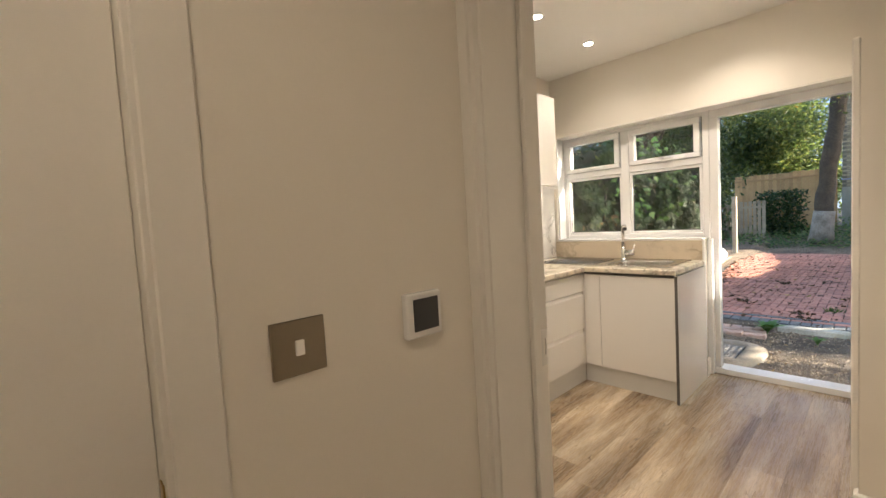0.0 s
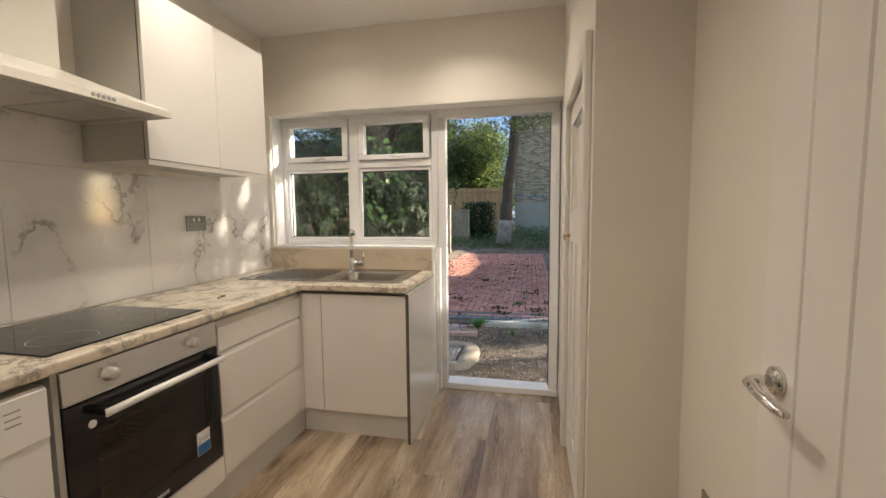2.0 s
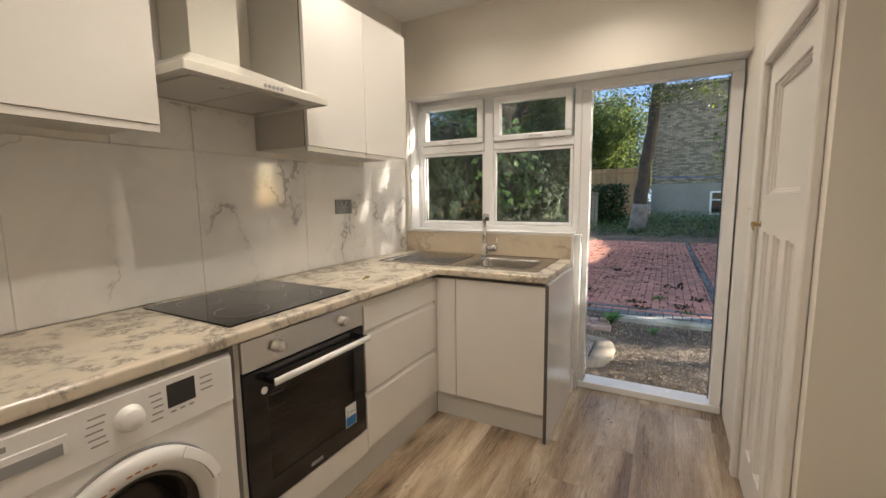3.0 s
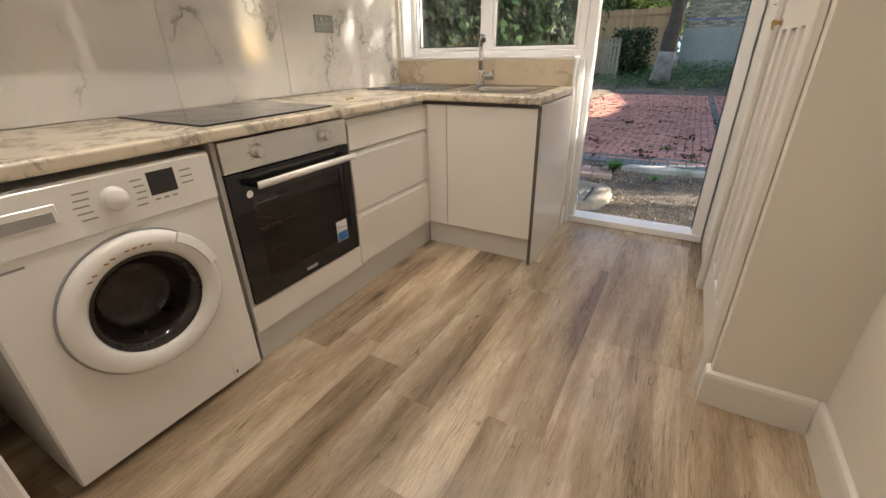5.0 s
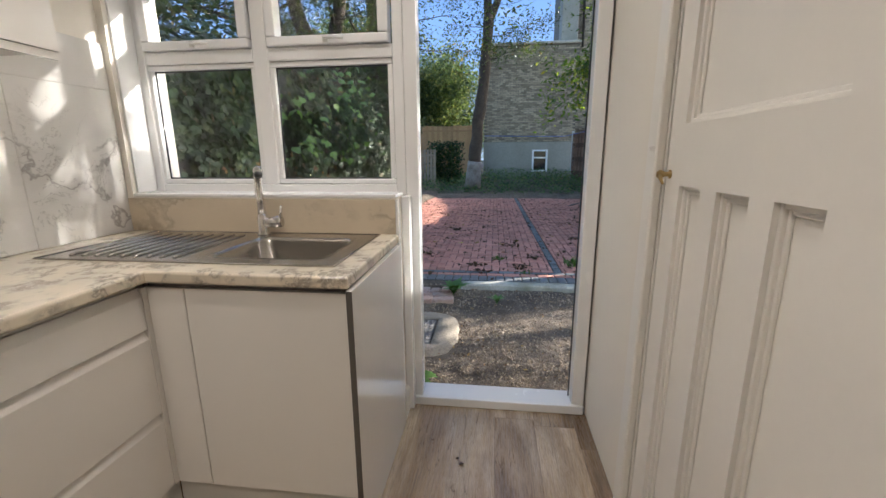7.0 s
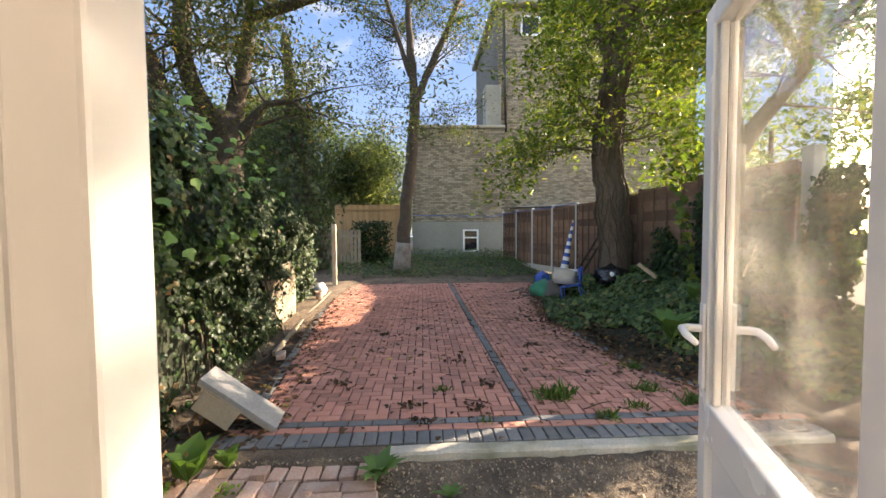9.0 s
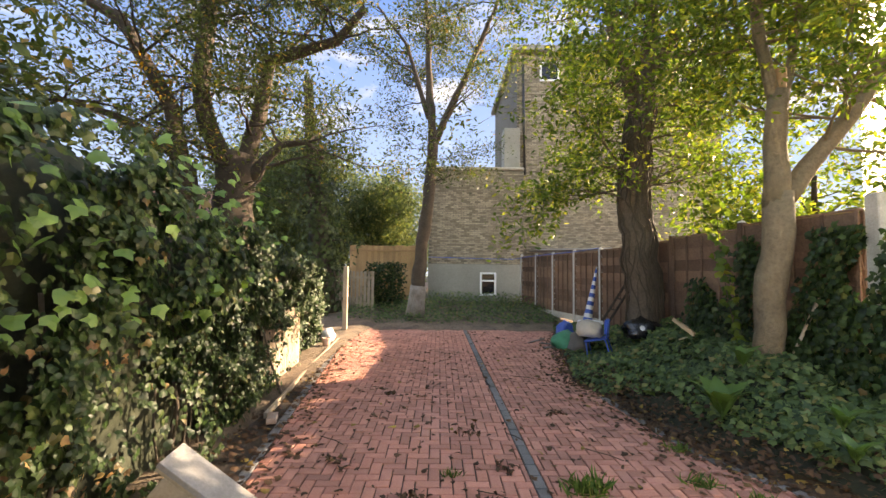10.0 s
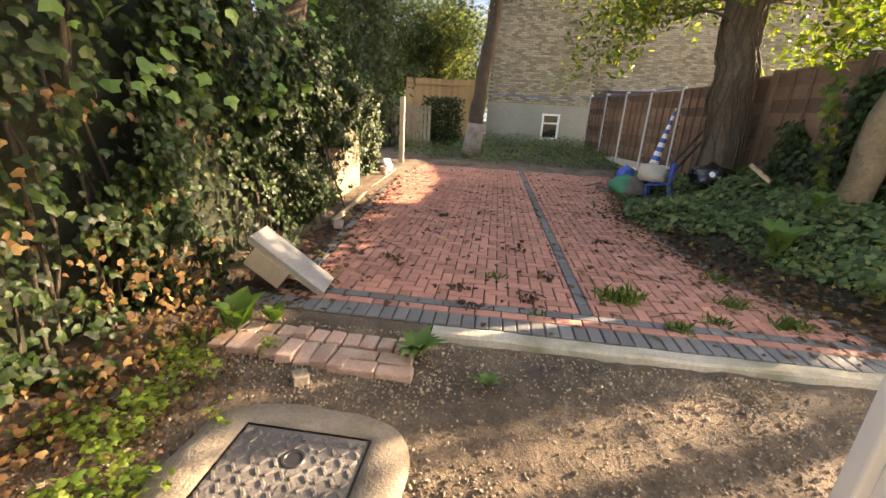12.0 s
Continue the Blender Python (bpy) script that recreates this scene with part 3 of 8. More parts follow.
bar(win, "frame_side", WY1 - 0.045, WY1, WZ0, WZ1)
bar(win, "frame_side", 0.885, 0.930, WZ0, WZ1)
bar(win, "frame_head", 0.9305, WY1 - 0.0455, 2.005, WZ1)
bar(win, "frame_foot", 0.9305, WY1 - 0.0455, WZ0, 1.105)
bar(win, "mullion", 1.490, 1.560, 1.1055, 2.0045)
bar(win, "transom", 1.5605, WY1 - 0.0455, 1.640, 1.695)
bar(win, "transom", 0.9305, 1.4895, 1.640, 1.695)
for y0, y1 in ((0.955, 1.470), (1.580, 2.068)):
    # fixed light below
    for nm, q in (("bead", (y0 - 0.02, y1 + 0.02, 1.106, 1.128)), ("bead", (y0 - 0.02, y1 + 0.02, 1.617, 1.639)), ("bead", (y0 - 0.022, y0, 1.129, 1.616)), ("bead", (y1, y1 + 0.02, 1.129, 1.616))):
        bar(win, nm, *q, x0=3.700, x1=3.722, bev=0.004)
    part("gasket", sheet([y0 - 0.004, y0 + 0.004, y1 - 0.004, y1 + 0.004], [1.126, 1.134, 1.611, 1.619], [(y0 + 0.004, y1 - 0.004, 1.134, 1.611)], 3.723, 3.727, "x"), M_DARKPL, win, "black rubber gasket")
    pane = part("pane", box(3.7235, 3.7265, y0, y1, 1.128, 1.617), M_GLASS, win, "clear glass")
    pane.visible_shadow = False
    # opening light above
    s = bar(win, "sash", y0 - 0.012, y1 + 0.012, 1.697, 1.735, x0=3.672, x1=3.735, bev=0.006, label="white top-hung sash")
    bar(s, "sash_rail", y0 - 0.012, y1 + 0.012, 1.955, 2.000, x0=3.672, x1=3.735, bev=0.006)
    bar(s, "sash_stile", y0 - 0.012, y0 + 0.032, 1.7355, 1.9545, x0=3.672, x1=3.735, bev=0.006)
    bar(s, "sash_stile", y1 - 0.032, y1 + 0.012, 1.7355, 1.9545, x0=3.672, x1=3.735, bev=0.006)
    p2 = part("pane", box(3.7035, 3.7065, y0 + 0.028, y1 - 0.028, 1.732, 1.958), M_GLASS, s, "clear glass")
    p2.visible_shadow = False
    bar(s, "vent", (y0 + y1) / 2 - 0.16, (y0 + y1) / 2 + 0.16, 2.001, 2.016, x0=3.676, x1=3.689, bev=0.003, label="white trickle vent")
    ym = (y0 + y1) / 2
    hd = part("handle", box(3.660, 3.672, ym - 0.012, ym + 0.012, 1.703, 1.729, 0.003), M_STEEL, s, "small steel window handle")
    part("lever", tube([(3.662, ym, 1.716), (3.652, ym, 1.716), (3.650, ym - 0.03, 1.714), (3.652, ym - 0.085, 1.712)], [0.005, 0.005, 0.006, 0.004], 8), M_STEEL, hd, "", True)
tagged(part("window_sill", box(XW0 - 0.004, FX0 - 0.001, WY0 + 0.001, WY1 - 0.001, WZ0 + 0.001, WZ0 + 0.016, 0.003), M_UPVC), "white plastic window sill board", "window sill", kind="structure")
tagged(part("trim_head", box(XW0 - 0.004, FX0 - 0.001, YR + 0.003, WY1 - 0.001, WZ1 - 0.014, WZ1 - 0.001, 0.003), M_TRIM), "white board under the lintel", "trim", kind="structure")
tagged(part("trim_jamb", box(XW0 + 0.02, FX0 - 0.001, WY1 - 0.012, WY1 - 0.001, WZ0 + 0.017, WZ1 - 0.015, 0.002), M_UPVC), "white plastic reveal board", "trim", kind="structure")

bdf = thing("door_frame", "white plastic back door frame with threshold", "door frame", (GX, 0.47, 0), kind="structure")
bar(bdf, "post", 0.826, 0.884, 0.046, 1.970)
bar(bdf, "post", 0.040, 0.098, 0.046, 1.970)
bar(bdf, "head", 0.040, 0.884, 1.971, WZ1 - 0.0155)
bar(bdf, "threshold", 0.040, 0.884, 0.0, 0.045, x0=FX0 - 0.012, x1=FX1 + 0.06)
part("gasket", box(3.7605, 3.766, 0.0985, 0.104, 0.05, 1.965), M_DARKPL, bdf, "black rubber seal")
tagged(part("trim_post", box(3.640, FX0 - 0.001, 0.862, WY0 - 0.001, 0.0, WZ0, 0.003), M_UPVC), "white plastic cover strip beside the back door", "trim", kind="structure")
tagged(part("trim_strip", box(XW0 - 0.012, XW0 + 0.02, WY0 - 0.012, WY0 + 0.004, 0.135, WZ0 - 0.001, 0.003), M_UPVC), "white plastic corner strip on the wall end", "trim", kind="structure")

# open leaf, hinged at the far post
bd = thing("back_door", "white half-glazed plastic back door standing open outwards", "door", (3.775, 0.052, 0.05))
DW = 0.755


def dbox(name, u0, u1, z0, z1, t0=0.0, t1=0.062, m=M_UPVC, parent=None, label="", bev=0.006):
    return part(name, box(3.775 + u0, 3.775 + u1, 0.052 + t0, 0.052 + t1, z0, z1, bev, seg=2), m, parent or bd, label)


dbox("stile", 0.0, 0.095, 0.06, 1.985)
dbox("stile", DW - 0.066, DW, 0.06, 1.985)
dbox("gasket", DW - 0.078, DW - 0.0665, 0.945, 1.925, 0.030, 0.046, M_DARKPL, None, "dark glazing seal", 0.0)
dbox("bead", DW - 0.094, DW - 0.0785, 0.946, 1.924, 0.035, 0.052, M_TRIM, None, "cream glazing bead", 0.004)
dbox("rail", 0.0955, DW - 0.0665, 0.06, 0.17)
dbox("rail", 0.0955, DW - 0.0665, 0.84, 0.945)
dbox("rail", 0.0955, DW - 0.0665, 1.925, 1.985)
dbox("lower_panel", 0.096, DW - 0.067, 0.171, 0.839, 0.016, 0.046)
gp = dbox("pane", 0.090, DW - 0.068, 0.94, 1.93, 0.022, 0.028, M_MILKY, None, "milky glass", 0.0)
gp.visible_shadow = False
for sgn, f in ((1, 0.062), (-1, 0.0)):
    hp = dbox("handle_plate", DW - 0.065, DW - 0.030, 0.98, 1.21, f + (0.001 if sgn > 0 else -0.010), f + (0.010 if sgn > 0 else -0.001), M_UPVC, None, "white handle backplate", 0.004)
    yb = 0.052 + f
    xx = 3.775 + DW - 0.048
    part("lever", tube([(xx, yb, 1.14), (xx, yb + sgn * 0.045, 1.14), (xx - 0.012, yb + sgn * 0.058, 1.14), (xx - 0.06, yb + sgn * 0.060, 1.135), (xx - 0.115, yb + sgn * 0.052, 1.128)], [0.011, 0.011, 0.011, 0.010, 0.008], 10), M_UPVC, hp, "white lever", True)
dbox("lock_strip", DW + 0.0005, DW + 0.003, 0.3, 1.7, 0.02, 0.042, M_STEEL, None, "steel lock strip", 0.0)
bd.matrix_world = pose(3.775, 0.052, 0.0, 0, 0, -20) @ Matrix.Translation((0, -0.03, 0.05))

# ---- kitchen units ----
YF = 1.55  # front of the long run
XF = 2.935  # front of the sink run


def grip_front(x0, x1, z0, z1, y=YF, th=0.019):
    """A handleless gloss front, its top edge sloped back as a finger grip."""
    b = box(x0, x1, y, y + th, z0, z1, 0.0)
    for v in b.verts:
        if v.co.z > z1 - 0.001 and v.co.y < y + 0.001:
            v.co.y += th * 0.75
    bmesh.ops.subdivide_edges(b, edges=[e for e in b.edges if abs(e.verts[0].co.z - e.verts[1].co.z) > 0.01], cuts=1)
    for v in b.verts:
        if z0 + 0.001 < v.co.z < z1 - 0.001:
            v.co.z = z1 - 0.026
            if v.co.y < y + th * 0.9:
                v.co.y = y
    bmesh.ops.bevel(b, geom=[e for e in b.edges], offset=0.0012, segments=1, affect="EDGES")
    return b


dru = thing("drawer_unit", "handleless gloss white three-drawer base unit", "drawer unit", (2.6, 1.85, 0))
part("carcass", box(2.272, 2.925, YF + 0.021, YL - 0.02, 0.140, 0.855), M_CARC, dru)
for z0, z1 in ((0.143, 0.412), (0.418, 0.703), (0.709, 0.842)):
    part("drawer_front", grip_front(2.274, 2.918, z0, z1), M_CAB, dru)
ovh = thing("oven_housing", "white base unit framing the built-in oven", "base unit", (1.965, 1.85, 0))
part("side", box(1.643, 1.660, YF + 0.006, YL - 0.03, 0.14, 0.855), M_CARC, ovh)
part("side", box(2.262, 2.2715, YF + 0.021, YL - 0.03, 0.14, 0.855), M_CARC, ovh)
part("filler_panel", box(1.646, 2.270, YF, YF + 0.019, 0.128, 0.242, 0.0015), M_CAB, ovh, "gloss white panel under the oven")
sku = thing("sink_unit", "gloss white sink base unit with one door", "base unit", (3.22, 1.2, 0))
part("carcass", box(XF + 0.021, XW0 - 0.04, 0.900, YF + 0.02, 0.140, 0.700), M_CARC, sku)
part("corner_filler", box(XF, XF + 0.019, 1.425, YF - 0.002, 0.140, 0.842, 0.0015), M_CAB, sku)
part("corner_post", box(2.9195, XF + 0.018, YF - 0.001, YF + 0.018, 0.140, 0.842, 0.001), M_CAB, sku)
sd_door = part("door", box(XF, XF + 0.019, 0.903, 1.421, 0.140, 0.842, 0.0015), M_CAB, sku)
# Near-black rail: the shadow under the worktop is put into its colour.
part("grip_rail", box(XF + 0.008, XF + 0.03, 0.903, YF - 0.002, 0.845, 0.860), M_EDGE, sku, "grip rail coloured dark for the shadow under the worktop")
endp = thing("worktop_side_board", "gloss white end board closing the sink run", "side board", (3.22, 0.888, 0))
part("panel", box(XF - 0.028, XW0 - 0.03, 0.880, 0.899, 0.0, 0.860, 0.0012), M_CAB, endp)
part("edge", box(XF - 0.0305, XF - 0.0285, 0.8805, 0.8985, 0.001, 0.859), M_EDGE, endp, "dark raw front edge")
part("screw_cap", lathe([(0, 0.002), (0.004, 0.0015), (0.005, 0)], (3.05, 0.880, 0.80), "y", 10), M_GREYPL, endp)
tagged(part("plinth", box(1.645, XF + 0.016, YF + 0.012, YF + 0.027, 0.0, 0.138, 0.001), M_PLINTH), "matt grey plinth under the oven and drawers", "plinth", group="plinths")
tagged(part("plinth", box(XF + 0.018, XF + 0.032, 0.900, YF + 0.011, 0.0, 0.138, 0.001), M_PLINTH), "matt grey plinth under the sink unit", "plinth", group="plinths")

# worktop with the sink cut-out
SX0, SX1, SY0, SY1 = 3.06, 3.47, 0.99, 1.50
wt = sheet([XD1 + 0.002, 2.910, 3.02, 3.075, SX1 - 0.03, XW0 - 0.002], [0.892, 1.03, 1.46, YF - 0.028, YL - 0.012], [(0, 2.910, 0, YF - 0.028), (3.075, SX1 - 0.03, 1.03, 1.46)], 0.862, 0.900, "z")
edges = []
for e in wt.edges:
    a, b = e.verts[0].co, e.verts[1].co
    if abs(a.z - b.z) > 0.001 or len(e.link_faces) != 2 or e.calc_face_angle(0) < 1:
        continue
    m = (a + b) / 2
    if (abs(m.y - (YF - 0.028)) < 1e-4 and m.x < 2.911) or (abs(m.x - 2.910) < 1e-4 and m.y < YF) or abs(m.y - 0.892) < 1e-4:
        edges.append(e)
bmesh.ops.bevel(wt, geom=edges, offset=0.009, segments=3, profile=0.5, affect="EDGES")
worktop = tagged(part("worktop", wt, M_TOP), "cream worktop with grey marble veins and rounded edge", "worktop")
tagged(part("dry_leaf", moved(tube([(0, 0, 0), (0.03, 0.012, 0.003), (0.055, 0.01, 0.001), (0.08, 0.03, 0.003)], [0.004, 0.006, 0.005, 0.002], 6), Matrix.Translation((2.46, 1.70, 0.905))), M_BRASS), "small brown twig lying on the worktop", "twig")

# sink
sink = thing("kitchen_sink", "stainless steel inset sink with ribbed drainer", "sink", (3.26, 1.47, 0.9))
rim = sheet([3.005, 3.085, 3.43, 3.53], [0.968, 1.04, 1.45, 1.475, 2.02], [(3.085, 3.43, 1.04, 1.45)], 0.9005, 0.9035, "z")
part("rim", rim, M_SINK, sink)
bowl = bmesh.new()
prev = None
N = 6
for (x0, x1, y0, y1, z, r) in ((3.078, 3.437, 1.033, 1.457, 0.9042, 0.05), (3.085, 3.43, 1.04, 1.45, 0.9038, 0.05), (3.092, 3.423, 1.047, 1.443, 0.890, 0.05), (3.105, 3.41, 1.06, 1.43, 0.765, 0.06), (3.125, 3.39, 1.08, 1.41, 0.742, 0.06), (3.22, 3.30, 1.20, 1.29, 0.736, 0.035)):
    ring = []
    for cx, cy, a0 in ((x1 - r, y1 - r, 0), (x0 + r, y1 - r, 90), (x0 + r, y0 + r, 180), (x1 - r, y0 + r, 270)):
        for k in range(N + 1):
            a = radians(a0 + 90 * k / N)
            ring.append(bowl.verts.new((cx + r * math.cos(a), cy + r * math.sin(a), z)))
    if prev:
        for k in range(len(ring)):
            bowl.faces.new((prev[k], prev[(k + 1) % len(ring)], ring[(k + 1) % len(ring)], ring[k]))
    prev = ring
bowl.faces.new(prev)
bmesh.ops.recalc_face_normals(bowl, faces=bowl.faces)
bmesh.ops.reverse_faces(bowl, faces=bowl.faces)
part("bowl", bowl, M_SINK, sink, "", True)
part("waste", lathe([(0, 0.001), (0.018, 0.001), (0.020, 0.003), (0.038, 0.003), (0.040, 0)], (3.26, 1.245, 0.737), "z", 24), M_CHROME, sink, "", True)
ov = part("overflow", lathe([(0, 0.001), (0.016, 0.002), (0.018, 0)], (3.16, 1.4385, 0.845), "y", 16), M_CHROME, sink)
for k in range(9):
    yy = 1.545 + k * 0.049
    part("rib", tube([(3.06, yy, 0.9035), (3.075, yy, 0.906), (3.44, yy, 0.906), (3.46, yy, 0.9035)], 0.006, 8), M_SINK, sink, "", True)
part("edge_bead", tube([(3.008, 0.972, 0.9035), (3.527, 0.972, 0.9035), (3.527, 2.016, 0.9035), (3.008, 2.016, 0.9035), (3.008, 0.972, 0.9035)], 0.0028, 6), M_SINK, sink, "", True)
tap = thing("mixer_tap", "chrome single-lever kitchen mixer tap", "tap", (3.485, 1.47, 0.904))
part("body", lathe([(0, 0), (0.026, 0), (0.026, 0.006), (0.022, 0.010), (0.021, 0.075), (0.019, 0.085), (0.016, 0.09), (0, 0.09)], (3.485, 1.47, 0.9036), "z", 24), M_CHROME, tap, "", True)
part("spout", tube([(3.485, 1.47, 0.98), (3.484, 1.471, 1.06), (3.479, 1.469, 1.13), (3.468, 1.461, 1.165), (3.449, 1.449, 1.180), (3.428, 1.436, 1.178), (3.410, 1.425, 1.166)], [0.017, 0.016, 0.016, 0.0165, 0.017, 0.018, 0.0185], 18), M_CHROME, tap, "", True)
part("nozzle", tube([(3.410, 1.425, 1.166), (3.403, 1.420, 1.154)], [0.016, 0.015], 14), M_DARKPL, tap, "dark spout nozzle", True)
part("cartridge", tube([(3.485, 1.455, 0.955), (3.482, 1.385, 0.962)], [0.022, 0.025], 18), M_CHROME, tap, "", True)
part("lever", tube([(3.482, 1.390, 0.975), (3.481, 1.384, 0.995), (3.476, 1.376, 1.03)], [0.008, 0.006, 0.005], 10), M_CHROME, tap, "", True)

# hob
hob = thing("induction_hob", "frameless black glass hob set on the worktop", "hob", (1.945, 1.84, 0.9))
part("glass", box(1.655, 2.232, 1.582, 2.100, 0.9005, 0.9065, 0.0018), M_BLACKGL, hob)
for cx, cy, r in ((1.80, 1.98, 0.075), (2.09, 1.98, 0.09), (1.80, 1.72, 0.09), (2.09, 1.72, 0.075)):
    part("zone_ring", lathe([(r - 0.0012, 0), (r - 0.0012, 0.0003), (r + 0.0012, 0.0003), (r + 0.0012, 0)], (cx, cy, 0.9066), "z", 40), M_GREYPL, hob, "faint printed cooking ring")

# oven
oven = thing("built_in_oven", "black glass built-in oven with steel control panel", "oven", (1.96, 1.85, 0.25))
OX0, OX1 = 1.663, 2.259
part("body", sheet([OX0 + 0.02, OX0 + 0.05, OX1 - 0.05, OX1 - 0.02], [0.26, 0.30, 0.70, 0.84], [(OX0 + 0.05, OX1 - 0.05, 0.30, 0.70)], YF + 0.02, YF + 0.5, "y"), M_BLACK, oven)
part("cavity_back", box(OX0 + 0.04, OX1 - 0.04, YF + 0.47, YF + 0.49, 0.29, 0.71), M_GREYPL, oven)
cp = part("control_panel", box(OX0, OX1, YF - 0.004, YF + 0.019, 0.747, 0.852, 0.002), M_STEEL, oven, "brushed steel control panel")
for kx in (1.80, 2.125):
    kn = part("knob", moved(lathe([(0, 0.030), (0.018, 0.030), (0.020, 0.027), (0.021, 0.004), (0.025, 0.003), (0.025, 0)], (0, 0, 0), "y", 24), Matrix.Translation((kx, YF - 0.0045, 0.803)) @ Matrix.Rotation(math.pi, 4, "Z")), M_STEEL, cp, "steel control knob", True)
    mk = bmesh.new()
    for a in range(0, 360, 45):
        if a != 270:
            box(kx + 0.034 * math.cos(radians(a)) - 0.002, kx + 0.034 * math.cos(radians(a)) + 0.002, YF - 0.0049, YF - 0.0041, 0.803 + 0.034 * math.sin(radians(a)) - 0.002, 0.803 + 0.034 * math.sin(radians(a)) + 0.002, 0, mk)
    tagged(part("markings", mk, M_INK, cp), "small printed marks", kind="stuff")
od = part("door", sheet([OX0, OX0 + 0.085, OX1 - 0.072, OX1], [0.250, 0.330, 0.648, 0.742], [(OX0 + 0.085, OX1 - 0.072, 0.330, 0.648)], YF - 0.004, YF + 0.016, "y"), M_BLACKGL, oven, "black glass oven door")
op = part("door_glass", box(OX0 + 0.08, OX1 - 0.067, YF, YF + 0.004, 0.325, 0.653), M_SMOKE, od, "smoked inner glass")
oh = part("handle", tube([(1.745, YF - 0.052, 0.700), (2.24, YF - 0.052, 0.700)], 0.0125, 14), M_WHITEPL, od, "pale steel bar handle", True)
for hx in (1.755, 2.228):
    part("handle_bracket", box(hx - 0.012, hx + 0.012, YF - 0.050, YF - 0.0035, 0.690, 0.712, 0.003), M_BLACK, oh)
for rz in (0.40, 0.50, 0.60):
    rk = part("rack", tube([(OX0 + 0.055, YF + 0.06, rz), (OX1 - 0.055, YF + 0.06, rz)], 0.003, 8), M_CHROME, oven, "chrome oven rack")
    for i in range(12):
        xx = OX0 + 0.07 + i * 0.041
        part("rack_bar", tube([(xx, YF + 0.06, rz), (xx, YF + 0.44, rz)], 0.0016, 5), M_CHROME, rk)
part("badge", moved(lathe([(0, 0.0008), (0.013, 0.0008), (0.013, 0)], (0, 0, 0), "y", 20), Matrix.Translation((OX0 + 0.075, YF - 0.0042, 0.664)) @ Matrix.Rotation(math.pi, 4, "Z")), M_WHITE, od, "round white sticker")
st = part("sticker", box(2.125, 2.192, YF - 0.0052, YF - 0.0041, 0.322, 0.418), M_WHITE, od, "white and blue guarantee sticker")
part("sticker_band", box(2.127, 2.190, YF - 0.0056, YF - 0.0051, 0.324, 0.366), M_BLUE, st, "blue band")


def words(text, size, at, material, parent, rx=90, rz=0):
    c = bpy.data.curves.new("print", "FONT")
    c.body, c.size, c.extrude, c.align_x = text, size, 0.0002, "CENTER"
    c.materials.append(material)
    o = new("print", c)
    o.parent = parent
    o.matrix_local = Matrix.Translation(Vector(at) - ORIGIN[parent]) @ pose(0, 0, 0, rx, 0, rz)
    return o


words("2", 0.036, (2.136, YF - 0.0056, 0.372), M_INK, st)
words("YEARS", 0.014, (2.168, YF - 0.0056, 0.378), M_INK, st)
part("badge_mark", box(1.925, 1.985, YF - 0.0046, YF - 0.0041, 0.270, 0.284), M_GREYPL, od, "faint printed maker's mark")

# washing machine
M_DRUM = plain("drum_steel", (0.12, 0.115, 0.11), 0.35, 1.0, vary=0.15, scale=20, fine=300)
wm = thing("washing_machine", "white front-loading washing machine under the worktop", "washing machine", (1.32, 1.85, 0))
WX0, WX1, WYF = 1.022, 1.617, 1.530
PC = (1.332, 0.462)
body = box(WX0, WX1, WYF + 0.012, 2.08, 0.018, 0.840, 0.0)
bmesh.ops.delete(body, geom=[f for f in body.faces if f.calc_center_median().y < WYF + 0.013], context="FACES")
part("cabinet", body, M_WHITEPL, wm)
fp = bmesh.new()
hw, z0_, z1_ = (WX1 - WX0) / 2, 0.018, 0.840
angs = sorted([2 * math.pi * k / 64 for k in range(64)] + [math.atan2(z - PC[1], x - PC[0]) % (2 * math.pi) for x in (WX0, WX1) for z in (z0_, z1_)])
rings_ = [[], [], []]
for a in angs:
    c_, s_ = math.cos(a), math.sin(a)
    tx = ((WX1 if c_ > 0 else WX0) - PC[0]) / c_ if abs(c_) > 1e-6 else 9
    tz = ((z1_ if s_ > 0 else z0_) - PC[1]) / s_ if abs(s_) > 1e-6 else 9
    t_ = min(tx, tz)
    rings_[0].append(fp.verts.new((PC[0] + 0.16 * c_, WYF, PC[1] + 0.16 * s_)))
    rings_[1].append(fp.verts.new((PC[0] + (t_ - 0.006) * c_, WYF, PC[1] + (t_ - 0.006) * s_)))
    rings_[2].append(fp.verts.new((PC[0] + t_ * c_, WYF + 0.012, PC[1] + t_ * s_)))
for A_, B_ in zip(rings_, rings_[1:]):
    for k in range(len(angs)):
        fp.faces.new((A_[k], A_[(k + 1) % len(angs)], B_[(k + 1) % len(angs)], B_[k]))
bmesh.ops.recalc_face_normals(fp, faces=fp.faces)
part("front_panel", fp, M_WHITEPL, wm)
for fx in (WX0 + 0.05, WX1 - 0.05):
    part("foot", lathe([(0, 0), (0.022, 0), (0.022, 0.006), (0.012, 0.010), (0.012, 0.022), (0, 0.022)], (fx, WYF + 0.06, 0), "z", 14), M_DARKPL, wm)
cpan = part("control_panel", box(WX0 + 0.003, WX1 - 0.003, WYF - 0.006, WYF + 0.002, 0.695, 0.836, 0.003), M_WHITEPL, wm)
part("detergent_drawer", box(WX0 + 0.045, WX0 + 0.195, WYF - 0.0095, WYF - 0.0055, 0.748, 0.796, 0.0018), M_WHITEPL, cpan)
